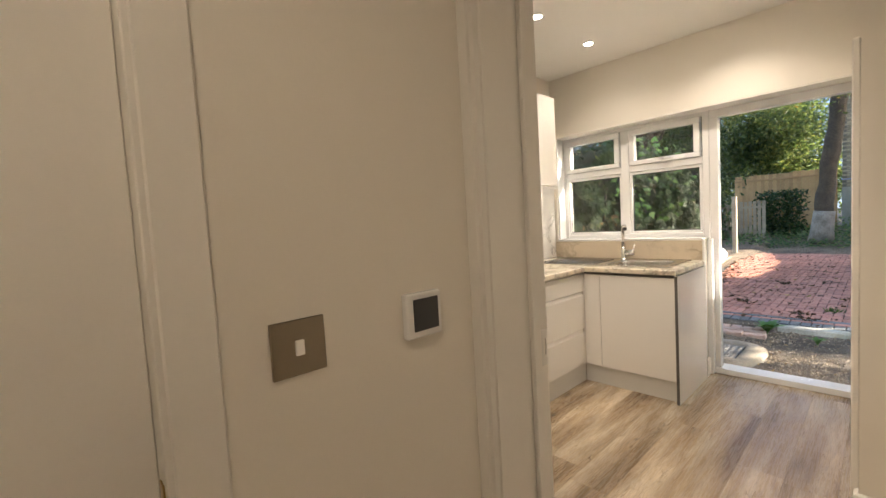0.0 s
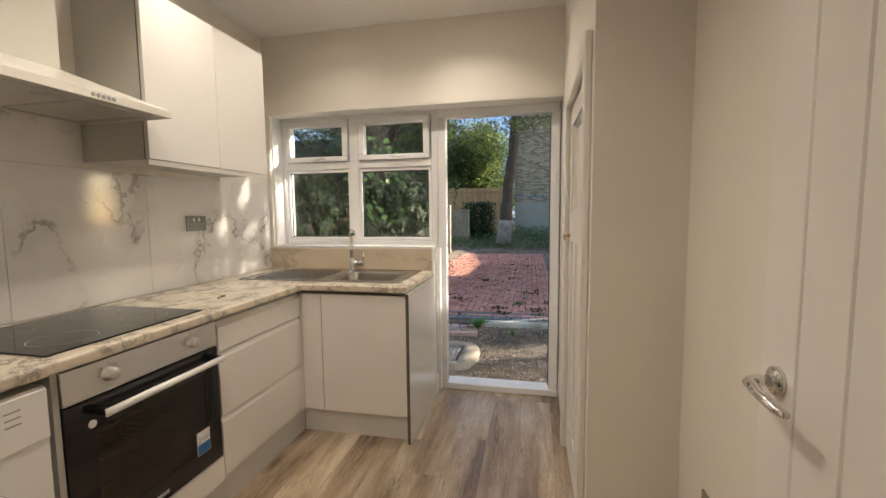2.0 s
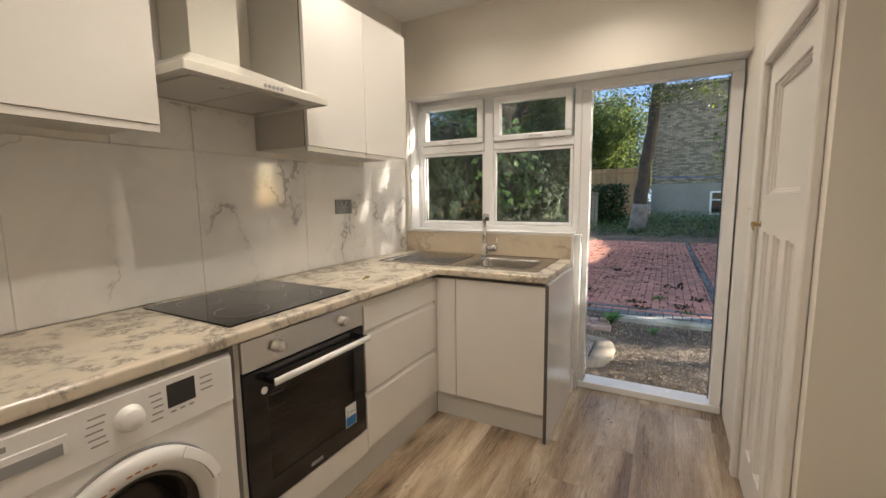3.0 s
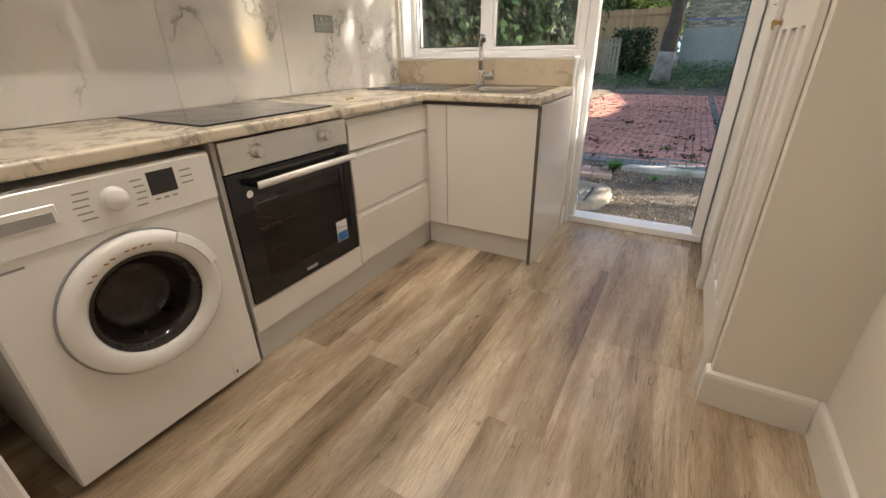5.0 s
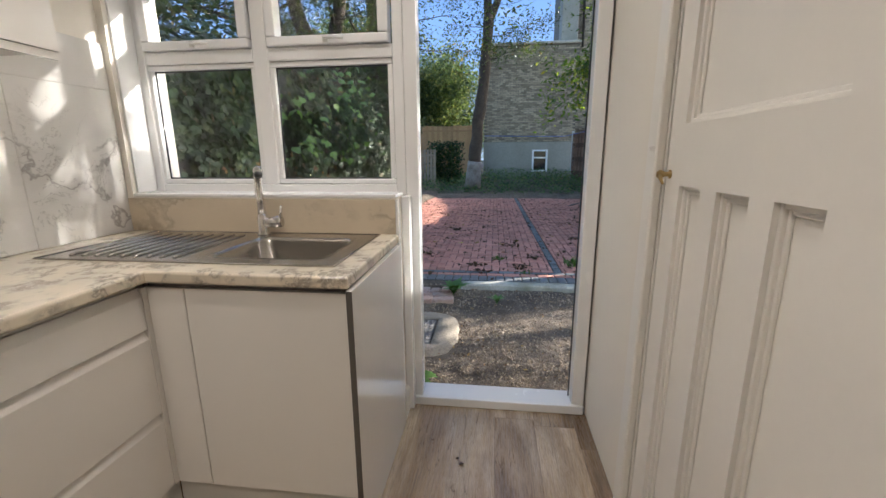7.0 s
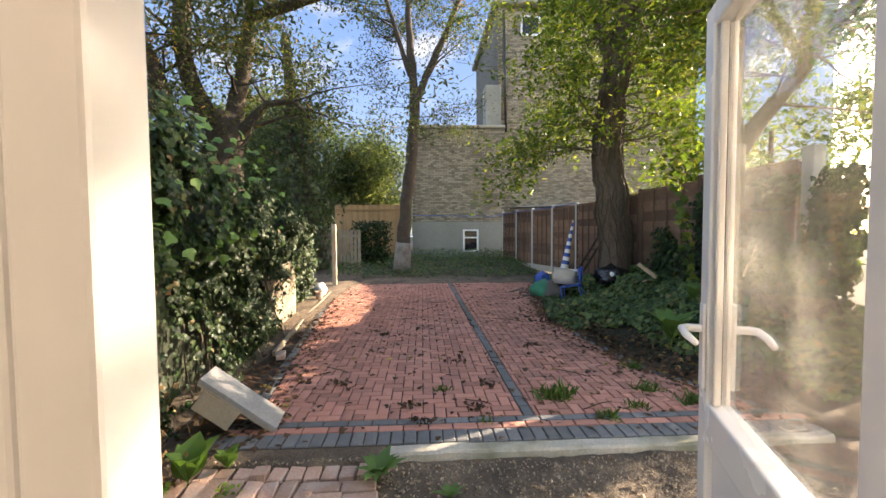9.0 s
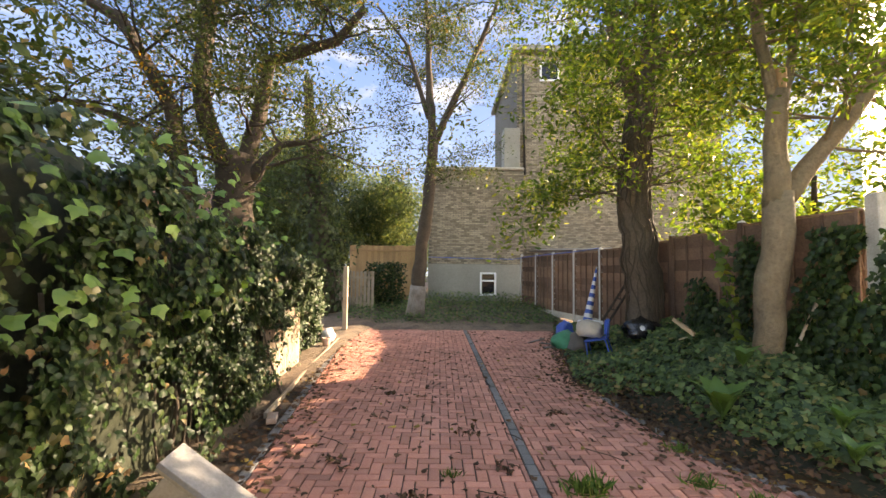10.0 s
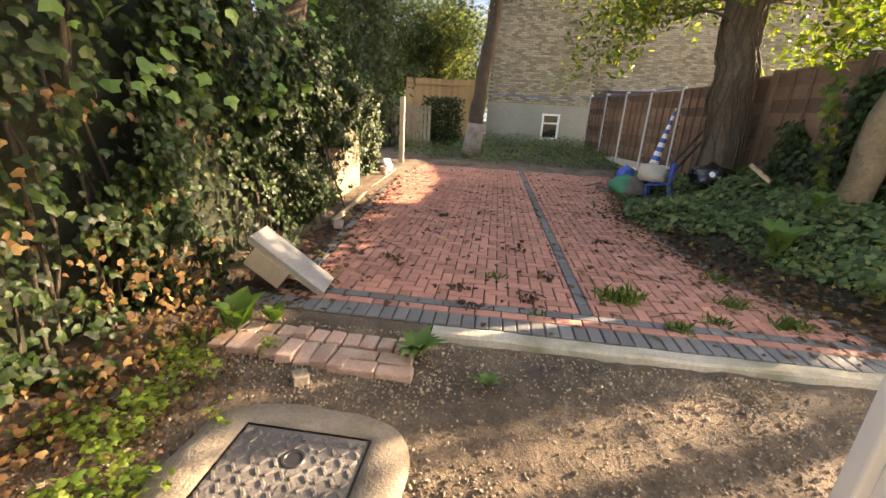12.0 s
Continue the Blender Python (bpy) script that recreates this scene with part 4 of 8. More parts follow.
# No hollow is cut; a grey plate paints in the grip's shade.
part("drawer_grip_shade", box(WX0 + 0.055, WX0 + 0.185, WYF - 0.0102, WYF - 0.0092, 0.752, 0.779, 0.0004), M_GREYPL, cpan, "grey plate painted as the shade in the drawer grip")
part("dial", moved(lathe([(0, 0.024), (0.024, 0.024), (0.027, 0.020), (0.029, 0.004), (0.034, 0.002), (0.034, 0)], (0, 0, 0), "y", 32), Matrix.Translation((1.337, WYF - 0.006, 0.771)) @ Matrix.Rotation(math.pi, 4, "Z")), M_WHITEPL, cpan, "white programme dial", True)
part("display", box(1.426, 1.500, WYF - 0.0075, WYF - 0.0055, 0.753, 0.818, 0.0006), M_DARKPL, cpan, "black display")
pr = bmesh.new()
for k in range(5):
    z = 0.735 + k * 0.017
    box(1.255 - 0.004 * (2 - abs(k - 2)), 1.290 - 0.004 * (2 - abs(k - 2)), WYF - 0.0066, WYF - 0.0059, z, z + 0.004, 0, pr)
    box(1.383 + 0.004 * (2 - abs(k - 2)), 1.412 + 0.002 * (2 - abs(k - 2)), WYF - 0.0066, WYF - 0.0059, z, z + 0.004, 0, pr)
for k in range(3):
    box(1.515, 1.550, WYF - 0.0066, WYF - 0.0059, 0.765 + k * 0.018, 0.769 + k * 0.018, 0, pr)
    box(1.432 + k * 0.024, 1.446 + k * 0.024, WYF - 0.0066, WYF - 0.0059, 0.738, 0.743, 0, pr)
tagged(part("panel_print", pr, M_INK, cpan, "small grey programme print"), "small printed marks", kind="stuff")
part("maker_mark", box(WX0 + 0.045, WX0 + 0.100, WYF - 0.0068, WYF - 0.0059, 0.806, 0.818, 0.0002), M_GREYPL, cpan, "plain grey maker's mark")


def ring_part(name, prof, mat, parent, label=""):
    return part(name, moved(lathe(prof, (0, 0, 0), "y", 56), Matrix.Translation((PC[0], WYF, PC[1])) @ Matrix.Rotation(math.pi, 4, "Z")), mat, parent, label, True)


dr = ring_part("door", [(0.212, -0.004), (0.212, 0.010), (0.208, 0.022), (0.196, 0.030), (0.180, 0.032), (0.160, 0.026), (0.150, 0.014), (0.148, -0.01)], M_WHITEPL, wm, "round white porthole door")
# Grey ring laid round the door as its painted contact shadow.
ring_part("door_shadow_ring", [(0.217, 0.0005), (0.217, 0.006), (0.2125, 0.008), (0.2125, 0.0005)], M_GREYPL, dr, "grey ring painted as the shadow round the door")
ring_part("door_glass", [(0.149, 0.010), (0.140, 0.006), (0.125, -0.03), (0.110, -0.085), (0.09, -0.10), (0, -0.105), (0, -0.100), (0.088, -0.095), (0.105, -0.082), (0.120, -0.028), (0.136, 0.010), (0.149, 0.014)], M_PORT, dr, "dark bowl-shaped glass")
ring_part("gasket", [(0.152, 0.001), (0.150, -0.02), (0.155, -0.05), (0.165, -0.06)], M_GREYPL, wm, "grey rubber door seal")
drum = ring_part("drum", [(0.162, -0.058), (0.22, -0.07), (0.23, -0.12), (0.23, -0.36), (0.20, -0.38), (0, -0.38)], M_DRUM, wm, "dark steel drum")
for k in range(3):
    a = radians(40 + 120 * k)
    part("drum_paddle", tube([(PC[0] + 0.205 * math.cos(a), WYF + 0.10, PC[1] + 0.205 * math.sin(a)), (PC[0] + 0.205 * math.cos(a), WYF + 0.36, PC[1] + 0.205 * math.sin(a))], 0.03, 8), M_GREYPL, drum)
hl = bmesh.new()
hv = []
for k in range(9):
    a = radians(15 + 42 * k / 8)
    for r, t in ((0.185, 0.034), (0.214, 0.026)):
        for dt in (0, 0.010):
            hv.append(hl.verts.new((PC[0] + r * math.cos(a), WYF - t - dt, PC[1] + r * math.sin(a))))
for k in range(8):
    q = hv[4 * k:4 * k + 8]
    for a_, b_, c_, d_ in ((0, 1, 5, 4), (1, 3, 7, 5), (3, 2, 6, 7), (2, 0, 4, 6)):
        hl.faces.new((q[a_], q[b_], q[c_], q[d_]))
hl.faces.new((hv[0], hv[2], hv[3], hv[1]))
hl.faces.new((hv[-4], hv[-3], hv[-1], hv[-2]))
bmesh.ops.recalc_face_normals(hl, faces=hl.faces)
bmesh.ops.bevel(hl, geom=list(hl.edges), offset=0.002, segments=1, affect="EDGES")
part("door_handle", hl, M_WHITEPL, dr)
wp = bmesh.new()
for k in range(10):
    a = radians(78 + 55 * k / 9)
    if k in (4, 7):
        continue
    box(PC[0] + 0.176 * math.cos(a) - 0.006, PC[0] + 0.176 * math.cos(a) + 0.006, WYF - 0.0328, WYF - 0.0315, PC[1] + 0.176 * math.sin(a) - 0.002, PC[1] + 0.176 * math.sin(a) + 0.002, 0, wp)
tagged(part("door_print", wp, plain("orange_print", (0.45, 0.16, 0.05), 0.5), dr, "small orange warning print"), "small printed marks", kind="stuff")
part("filter_flap", box(WX1 - 0.115, WX1 - 0.012, WYF - 0.0015, WYF + 0.002, 0.03, 0.115, 0.001), M_WHITEPL, wm)
part("flap_slot", box(WX1 - 0.105, WX1 - 0.099, WYF - 0.0022, WYF - 0.001, 0.045, 0.058), M_DARKPL, wm)
part("model_mark", box(WX0 + 0.055, WX0 + 0.10, WYF - 0.0008, WYF + 0.001, 0.667, 0.673), M_GREYPL, wm)


# wall cabinets
def wall_cabinet(x0, x1, doors, z0=1.545, z1=2.255, yf=1.81, label=""):
    c = thing("wall_cabinet", label, "wall cabinet", ((x0 + x1) / 2, YL, z0), group="wall cabinets")
    part("carcass", box(x0 + 0.001, x1 - 0.001, yf + 0.022, YL - 0.002, z0 - 0.004, z1, 0.0008), M_CARC, c, "grey-beige carcass")
    n = len(doors) - 1
    for a, b in zip(doors, doors[1:]):
        d = part("door", box(a + 0.0015, b - 0.0015, yf, yf + 0.019, z0, z1, 0.0012), M_CAB, c, "gloss white handleless door")
        part("grip", box(a + 0.0015, b - 0.0015, yf + 0.006, yf + 0.019, z0 - 0.024, z0 - 0.001, 0.001), M_CAB, d, "recessed finger grip")
    part("edge_strip", box(x0 - 0.0015, x0 + 0.0005, yf + 0.0195, yf + 0.0215, z0, z1), M_EDGE, c, "dark edge line")
    return c


wall_cabinet(2.246, 3.050, [2.246, 2.657, 3.050], label="gloss white double wall cabinet beside the window")
wall_cabinet(XD1 + 0.004, 1.628, [XD1 + 0.004, 1.25, 1.628], label="gloss white wall cabinet over the washing machine")

# cooker hood
hood = thing("cooker_hood", "white chimney cooker hood between wall cabinets", "cooker hood", (1.94, YL, 1.7))
HX0, HX1 = 1.634, 2.240
cz = 1.735
hb = bmesh.new()
lo = [(HX0, 1.675), (HX1, 1.675), (HX1, YL - 0.012), (HX0, YL - 0.012)]
hi = [(1.83, 1.955), (2.045, 1.955), (2.045, YL - 0.012), (1.83, YL - 0.012)]
rr = [[hb.verts.new((x, y, z)) for x, y in q] for q, z in ((lo, 1.700), (lo, 1.728), (hi, 1.850))]
for p_, q_ in zip(rr, rr[1:]):
    for k in range(4):
        hb.faces.new((p_[k], p_[(k + 1) % 4], q_[(k + 1) % 4], q_[k]))
hb.faces.new(rr[-1])
bmesh.ops.recalc_face_normals(hb, faces=hb.faces)
bmesh.ops.bevel(hb, geom=[e for e in hb.edges if len(e.link_faces) == 2], offset=0.003, segments=2, affect="EDGES")
M_HOOD = plain("hood_enamel", (0.74, 0.72, 0.64), 0.2, vary=0.02, relief=0.0)
part("canopy", hb, M_HOOD, hood, "", False)
part("chimney", box(1.835, 2.040, 1.96, YL - 0.012, 1.845, CEIL - 0.001, 0.002), M_HOOD, hood, "tall square chimney")
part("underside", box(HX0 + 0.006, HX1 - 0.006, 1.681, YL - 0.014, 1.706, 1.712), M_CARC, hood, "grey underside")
for x0, x1 in ((HX0 + 0.06, 1.93), (1.945, HX1 - 0.06)):
    flt = part("filter", box(x0, x1, 1.74, 2.10, 1.7025, 1.7055, 0.001), M_STEEL, hood, "mesh grease filter")
for k in range(5):
    part("button", moved(lathe([(0, 0.003), (0.006, 0.003), (0.007, 0)], (0, 0, 0), "y", 12), Matrix.Translation((1.925 + k * 0.018, 1.675, 1.714)) @ Matrix.Rotation(math.pi, 4, "Z")), M_GREYPL, hood)

# splashback tiles
spl = thing("splashback", "large polished white marble-look wall tiles", "splashback", (2.2, YL, 0.9), kind="structure")
for x0, x1, z0, z1 in ((XD1 + 0.003, 1.326, 0.902, 1.512), (1.328, 1.933, 0.902, 1.512), (1.935, 2.535, 0.902, 1.512), (2.537, 3.137, 0.902, 1.512), (3.139, 3.553, 0.902, 1.512), (1.634, 1.933, 1.514, 1.86), (1.935, 2.243, 1.514, 1.86), (3.053, 3.553, 1.514, 1.70)):
    part("tile", box(x0, x1, YL - 0.010, YL - 0.001, z0, z1, 0.0012), M_TILE, spl)
part("grout", box(XD1 + 0.003, 3.553, YL - 0.0098, YL - 0.0008, 1.5122, 1.5138), M_GROUT, spl)
for gx_ in (1.327, 1.934, 2.536, 3.138):
    part("grout", box(gx_ - 0.0008, gx_ + 0.0008, YL - 0.0098, YL - 0.0008, 0.903, 1.512), M_GROUT, spl)
upst = thing("upstand", "beige marble-look tiled upstand under the window", "upstand", (XW0, 1.5, 0.9), kind="structure")
M_UPST = marble("upstand_tile", (0.62, 0.53, 0.40), (0.30, 0.25, 0.19), 2.0, 0.5, 0.14, 0.05, None, 0.1)
for y0, y1 in ((0.902, 1.52), (1.522, 2.152)):
    part("tile", box(XW0 - 0.010, XW0 - 0.001, y0, y1, 0.902, 1.050, 0.001), M_UPST, upst)
part("tile_trim", box(XW0 - 0.012, XW0 - 0.0005, 0.8985, 0.9015, 0.902, 1.052, 0.0005), M_UPVC, upst, "white edge trim")

# downlights
# The fourth fitting is made up to go with its added lamp.
for k, (lx, ly) in enumerate(DOWNLIGHTS):
    dl = thing("downlight", "small white recessed ceiling downlight, lit", "downlight", (lx, ly, CEIL), group="ceiling downlights")
    part("ring", lathe([(0.044, 0), (0.044, -0.004), (0.038, -0.007), (0.030, -0.005), (0.030, 0)], (lx, ly, CEIL - 0.0005), "z", 28), M_WHITEPL, dl, "", True)
    lens = part("lens", lathe([(0, -0.003), (0.029, -0.003), (0.030, -0.001)], (lx, ly, CEIL - 0.0008), "z", 24), M_LAMP, dl, "glowing lens")
    lens.visible_shadow = False

# floor planks, running towards the back door
random.seed(4)
PW, PL = 0.184, 1.22
plank_mesh = {}


def plank(x0, x1, y0, y1):
    key = (round(x1 - x0, 3), round(y1 - y0, 3))
    if key not in plank_mesh:
        b = box(-key[0] / 2, key[0] / 2, -key[1] / 2, key[1] / 2, -0.010, 0.0, 0.0)
        bmesh.ops.bevel(b, geom=[e for e in b.edges if all(v.co.z > -0.001 for v in e.verts)], offset=0.0009, segments=1, affect="EDGES")
        me = bpy.data.meshes.new("plank")
        b.to_mesh(me)
        b.free()
        me.materials.append(M_FLOOR)
        plank_mesh[key] = me
    o = new("plank", plank_mesh[key])
    o.parent = floor
    o.location = ((x0 + x1) / 2, (y0 + y1) / 2, 0)


row = 0
yy = -1.19
while yy < YL - 0.03:
    y1 = min(yy + PW, YL - 0.01)
    lo_x = -1.59
    hi_x = XW0 + 0.13 if yy > -0.3 else (XS if yy > -0.5 else XD0)
    xx = lo_x - random.uniform(0.0, PL - 0.05)
    while xx < hi_x:
        a, b = max(xx, lo_x), min(xx + PL, hi_x)
        if b - a > 0.02:
            plank(a, b, yy, y1)
        xx += PL
    yy += PW

# ---- garden materials ----
def leaf_mat(name, stops, trans=0.45, rough=0.45):
    """Leaves: each its own tone, letting some light through."""
    m, nt, b = nodes_of(name)
    g = nt.nodes.new("ShaderNodeNewGeometry")
    col = ramp(nt, g.outputs["Random Per Island"], stops)
    v = noise_fac(nt, coords(nt), 0.9, 2.0)
    col = mix(nt, 1.0, col, ramp(nt, v, [(0.3, (0.7, 0.72, 0.7)), (0.7, (1.15, 1.12, 1.0))]), "MULTIPLY")
    nt.links.new(col, b.inputs["Base Color"])
    b.inputs["Roughness"].default_value = rough
    b.inputs["Specular IOR Level"].default_value = 0.3
    t = nt.nodes.new("ShaderNodeBsdfTranslucent")
    bright = mix(nt, 1.0, col, (1.7, 1.75, 1.0), "MULTIPLY")
    nt.links.new(bright, t.inputs["Color"])
    ms = nt.nodes.new("ShaderNodeMixShader")
    ms.inputs[0].default_value = trans
    nt.links.new(b.outputs[0], ms.inputs[1])
    nt.links.new(t.outputs[0], ms.inputs[2])
    nt.links.new(ms.outputs[0], nt.nodes["Material Output"].inputs["Surface"])
    return m


def rough_mat(name, dark, light, scale, fine, relief, rough=0.9, island=0.0, jitter=False, stain=None):
    m, nt, b = nodes_of(name)
    v = coords(nt, jitter=jitter)
    big, small = noise_fac(nt, v, scale, 6.0, 0.6), noise_fac(nt, v, fine, 5.0, 0.65)
    col = mix(nt, 0.5, ramp(nt, big, [(0.3, dark), (0.7, light)]), ramp(nt, small, [(0.3, dark), (0.7, light)]))
    if stain:
        sf = noise_fac(nt, v, scale * 0.35, 4.0, 0.7)
        col = mix(nt, ramp(nt, sf, [(0.52, (0, 0, 0)), (0.70, (0.8,) * 3)]), col, stain)
    if island:
        g = nt.nodes.new("ShaderNodeNewGeometry")
        oi = nt.nodes.new("ShaderNodeObjectInfo")
        add = nt.nodes.new("ShaderNodeMath")
        nt.links.new(g.outputs["Random Per Island"], add.inputs[0])
        nt.links.new(oi.outputs["Random"], add.inputs[1])
        fr = nt.nodes.new("ShaderNodeMath")
        fr.operation = "FRACT"
        nt.links.new(add.outputs[0], fr.inputs[0])
        col = mix(nt, 1.0, col, ramp(nt, fr.outputs[0], [(0.0, (1 - island,) * 3), (1.0, (1 + island,) * 3)]), "MULTIPLY")
    nt.links.new(col, b.inputs["Base Color"])
    b.inputs["Roughness"].default_value = rough
    bump(nt, b, small, relief, 0.02)
    return m


M_SOIL = rough_mat("garden_soil", (0.030, 0.021, 0.015), (0.255, 0.188, 0.127), 2.6, 48.0, 1.0, stain=(0.05, 0.037, 0.027))
M_STONE = rough_mat("gravel_stone", (0.11, 0.083, 0.058), (0.44, 0.35, 0.25), 8.0, 60.0, 0.4, island=0.45)
M_BLOCK = rough_mat("red_paving_block", (0.38, 0.150, 0.105), (0.58, 0.280, 0.205), 2.0, 70.0, 0.35, 0.78, island=0.20, jitter=True, stain=(0.28, 0.13, 0.10))
M_GBLOCK = rough_mat("grey_paving_block", (0.10, 0.10, 0.10), (0.21, 0.21, 0.205), 3.0, 70.0, 0.35, 0.85, island=0.2, jitter=True)
M_JOINT = rough_mat("joint_sand", (0.028, 0.021, 0.015), (0.075, 0.056, 0.04), 5.0, 80.0, 0.4)
M_CONC = rough_mat("old_concrete", (0.30, 0.27, 0.22), (0.60, 0.56, 0.47), 2.5, 50.0, 0.5, 0.9, stain=(0.17, 0.17, 0.10))
M_SURR = rough_mat("soiled_concrete", (0.18, 0.147, 0.11), (0.38, 0.315, 0.24), 3.5, 45.0, 0.6, 0.92, stain=(0.10, 0.085, 0.06))
M_OLDBR = rough_mat("old_brick", (0.34, 0.19, 0.13), (0.56, 0.40, 0.32), 6.0, 60.0, 0.5, 0.9, island=0.28, jitter=True, stain=(0.52, 0.47, 0.42))
M_STOCK = rough_mat("stock_brick", (0.20, 0.165, 0.118), (0.41, 0.345, 0.255), 0.6, 9.0, 0.3, 0.9, island=0.38, jitter=True)
M_MORT = rough_mat("dark_mortar", (0.10, 0.088, 0.07), (0.19, 0.17, 0.14), 1.0, 20.0, 0.3)
M_REND = rough_mat("grey_render", (0.22, 0.21, 0.18), (0.36, 0.345, 0.30), 0.8, 16.0, 0.3, 0.9, stain=(0.15, 0.16, 0.12))
M_FENCE = rough_mat("stained_fence_board", (0.085, 0.048, 0.032), (0.235, 0.145, 0.098), 1.5, 30.0, 0.5, 0.85, island=0.42)
M_PALE = rough_mat("bleached_board", (0.22, 0.165, 0.11), (0.44, 0.35, 0.26), 2.0, 40.0, 0.4, 0.85, island=0.2)
M_NEWF = rough_mat("orange_fence_board", (0.26, 0.15, 0.07), (0.42, 0.26, 0.13), 1.5, 25.0, 0.3, 0.85, island=0.2)
M_BARK = rough_mat("bark", (0.022, 0.017, 0.013), (0.088, 0.065, 0.047), 3.0, 26.0, 1.0, 0.95)
M_BARKV = rough_mat("vine_bark", (0.050, 0.038, 0.027), (0.165, 0.125, 0.088), 3.0, 24.0, 1.0, 0.95)
M_BARKP = rough_mat("pale_bark", (0.085, 0.062, 0.036), (0.25, 0.19, 0.115), 2.2, 24.0, 0.8, 0.9, stain=(0.09, 0.085, 0.05))
M_STEM = rough_mat("ivy_stems", (0.04, 0.031, 0.022), (0.105, 0.08, 0.055), 4.0, 30.0, 0.8)
# Near-black colour that puts in the shade behind the ivy leaves.
M_SHADE = rough_mat("hedge_inner_shade", (0.012, 0.016, 0.008), (0.035, 0.042, 0.02), 3.0, 20.0, 0.5)
M_WASH = rough_mat("flaking_whitewash", (0.07, 0.055, 0.044), (0.32, 0.29, 0.26), 4.0, 30.0, 0.8, 0.9, stain=(0.09, 0.065, 0.048))
M_IVY = leaf_mat("ivy_leaf", [(0.0, (0.010, 0.024, 0.009)), (0.5, (0.024, 0.052, 0.016)), (0.86, (0.042, 0.080, 0.022)), (0.97, (0.085, 0.11, 0.036)), (1.0, (0.17, 0.11, 0.05))], 0.20, 0.44)
M_BANK = leaf_mat("ground_cover_leaf", [(0.0, (0.028, 0.060, 0.025)), (0.5, (0.075, 0.130, 0.052)), (0.9, (0.15, 0.22, 0.08)), (1.0, (0.24, 0.19, 0.08))], 0.28, 0.48)
M_DEAD = leaf_mat("dead_leaf", [(0.0, (0.10, 0.055, 0.03)), (0.6, (0.22, 0.125, 0.06)), (1.0, (0.38, 0.26, 0.12))], 0.2, 0.7)
M_LITTER = leaf_mat("fallen_leaf", [(0.0, (0.05, 0.03, 0.02)), (0.92, (0.13, 0.07, 0.038)), (1.0, (0.34, 0.23, 0.06))], 0.1, 0.7)
M_ASH = leaf_mat("yellow_green_leaf", [(0.0, (0.040, 0.075, 0.014)), (0.55, (0.085, 0.135, 0.022)), (0.85, (0.15, 0.19, 0.032)), (1.0, (0.27, 0.25, 0.045))], 0.48, 0.45)
M_OLIVE = leaf_mat("dull_green_leaf", [(0.0, (0.028, 0.045, 0.015)), (0.7, (0.075, 0.10, 0.028)), (0.93, (0.12, 0.12, 0.045)), (1.0, (0.30, 0.17, 0.04))], 0.4, 0.45)
M_DARKLF = leaf_mat("dark_far_leaf", [(0.0, (0.025, 0.04, 0.02)), (1.0, (0.08, 0.115, 0.05))], 0.35, 0.5)
M_FARLF = leaf_mat("far_leaf", [(0.0, (0.055, 0.085, 0.045)), (0.7, (0.12, 0.16, 0.075)), (1.0, (0.24, 0.25, 0.10))], 0.45, 0.5)
M_BROAD = leaf_mat("broad_leaf", [(0.0, (0.08, 0.16, 0.04)), (1.0, (0.17, 0.29, 0.08))], 0.35, 0.35)
M_TUFT = leaf_mat("tuft_blade", [(0.0, (0.035, 0.085, 0.02)), (0.8, (0.10, 0.17, 0.04)), (1.0, (0.22, 0.22, 0.07))], 0.3, 0.5)
M_GRASS = leaf_mat("grass_blade", [(0.0, (0.08, 0.16, 0.03)), (1.0, (0.24, 0.32, 0.06))], 0.4, 0.5)
M_IRON = rough_mat("rusted_iron", (0.075, 0.07, 0.064), (0.22, 0.20, 0.18), 5.0, 60.0, 0.5, 0.6)
M_SLATE = rough_mat("grey_slab", (0.19, 0.187, 0.18), (0.36, 0.352, 0.34), 3.0, 40.0, 0.3, 0.8, stain=(0.33, 0.28, 0.21))
M_BEIGE = rough_mat("beige_board", (0.30, 0.25, 0.18), (0.46, 0.40, 0.30), 4.0, 50.0, 0.2, 0.8)
M_NEWP = rough_mat("fresh_pale_wood", (0.36, 0.25, 0.14), (0.62, 0.48, 0.31), 2.0, 30.0, 0.3, 0.8, island=0.15)
M_BLUEPL = plain("blue_plastic", (0.03, 0.10, 0.42), 0.4)
M_GREENPL = plain("green_sheeting", (0.02, 0.20, 0.10), 0.5, vary=0.3, scale=9)
M_GALV = plain("galvanised_grey", (0.50, 0.50, 0.49), 0.5, 0.0, vary=0.1)
M_ROOFT = plain("roof_tile", (0.24, 0.12, 0.08), 0.85, vary=0.25)

# ---- leaf builders ----
IVY_SHAPE = ([(0, 0.38, 0.05), (0, 0, 0), (0.36, 0.06, -0.02), (0.52, 0.40, -0.06), (0.24, 0.56, 0.0), (0, 1.0, -0.08), (-0.24, 0.56, 0.0), (-0.52, 0.40, -0.06), (-0.36, 0.06, -0.02)],
             [(0, 1, 2), (0, 2, 3), (0, 3, 4), (0, 4, 5), (0, 5, 6), (0, 6, 7), (0, 7, 8), (0, 8, 1)])
OVAL_SHAPE = ([(0, 0, 0), (0.20, 0.30, 0.05), (0.17, 0.70, 0.04), (0, 1.0, -0.05), (-0.17, 0.70, 0.04), (-0.20, 0.30, 0.05)], [(0, 1, 2, 3), (0, 3, 4, 5)])
BLADE_SHAPE = ([(-0.04, 0, 0), (0.04, 0, 0), (0.065, 0.5, 0.10), (-0.065, 0.5, 0.10), (0, 1.0, 0.02)], [(0, 1, 2, 3), (3, 2, 4)])


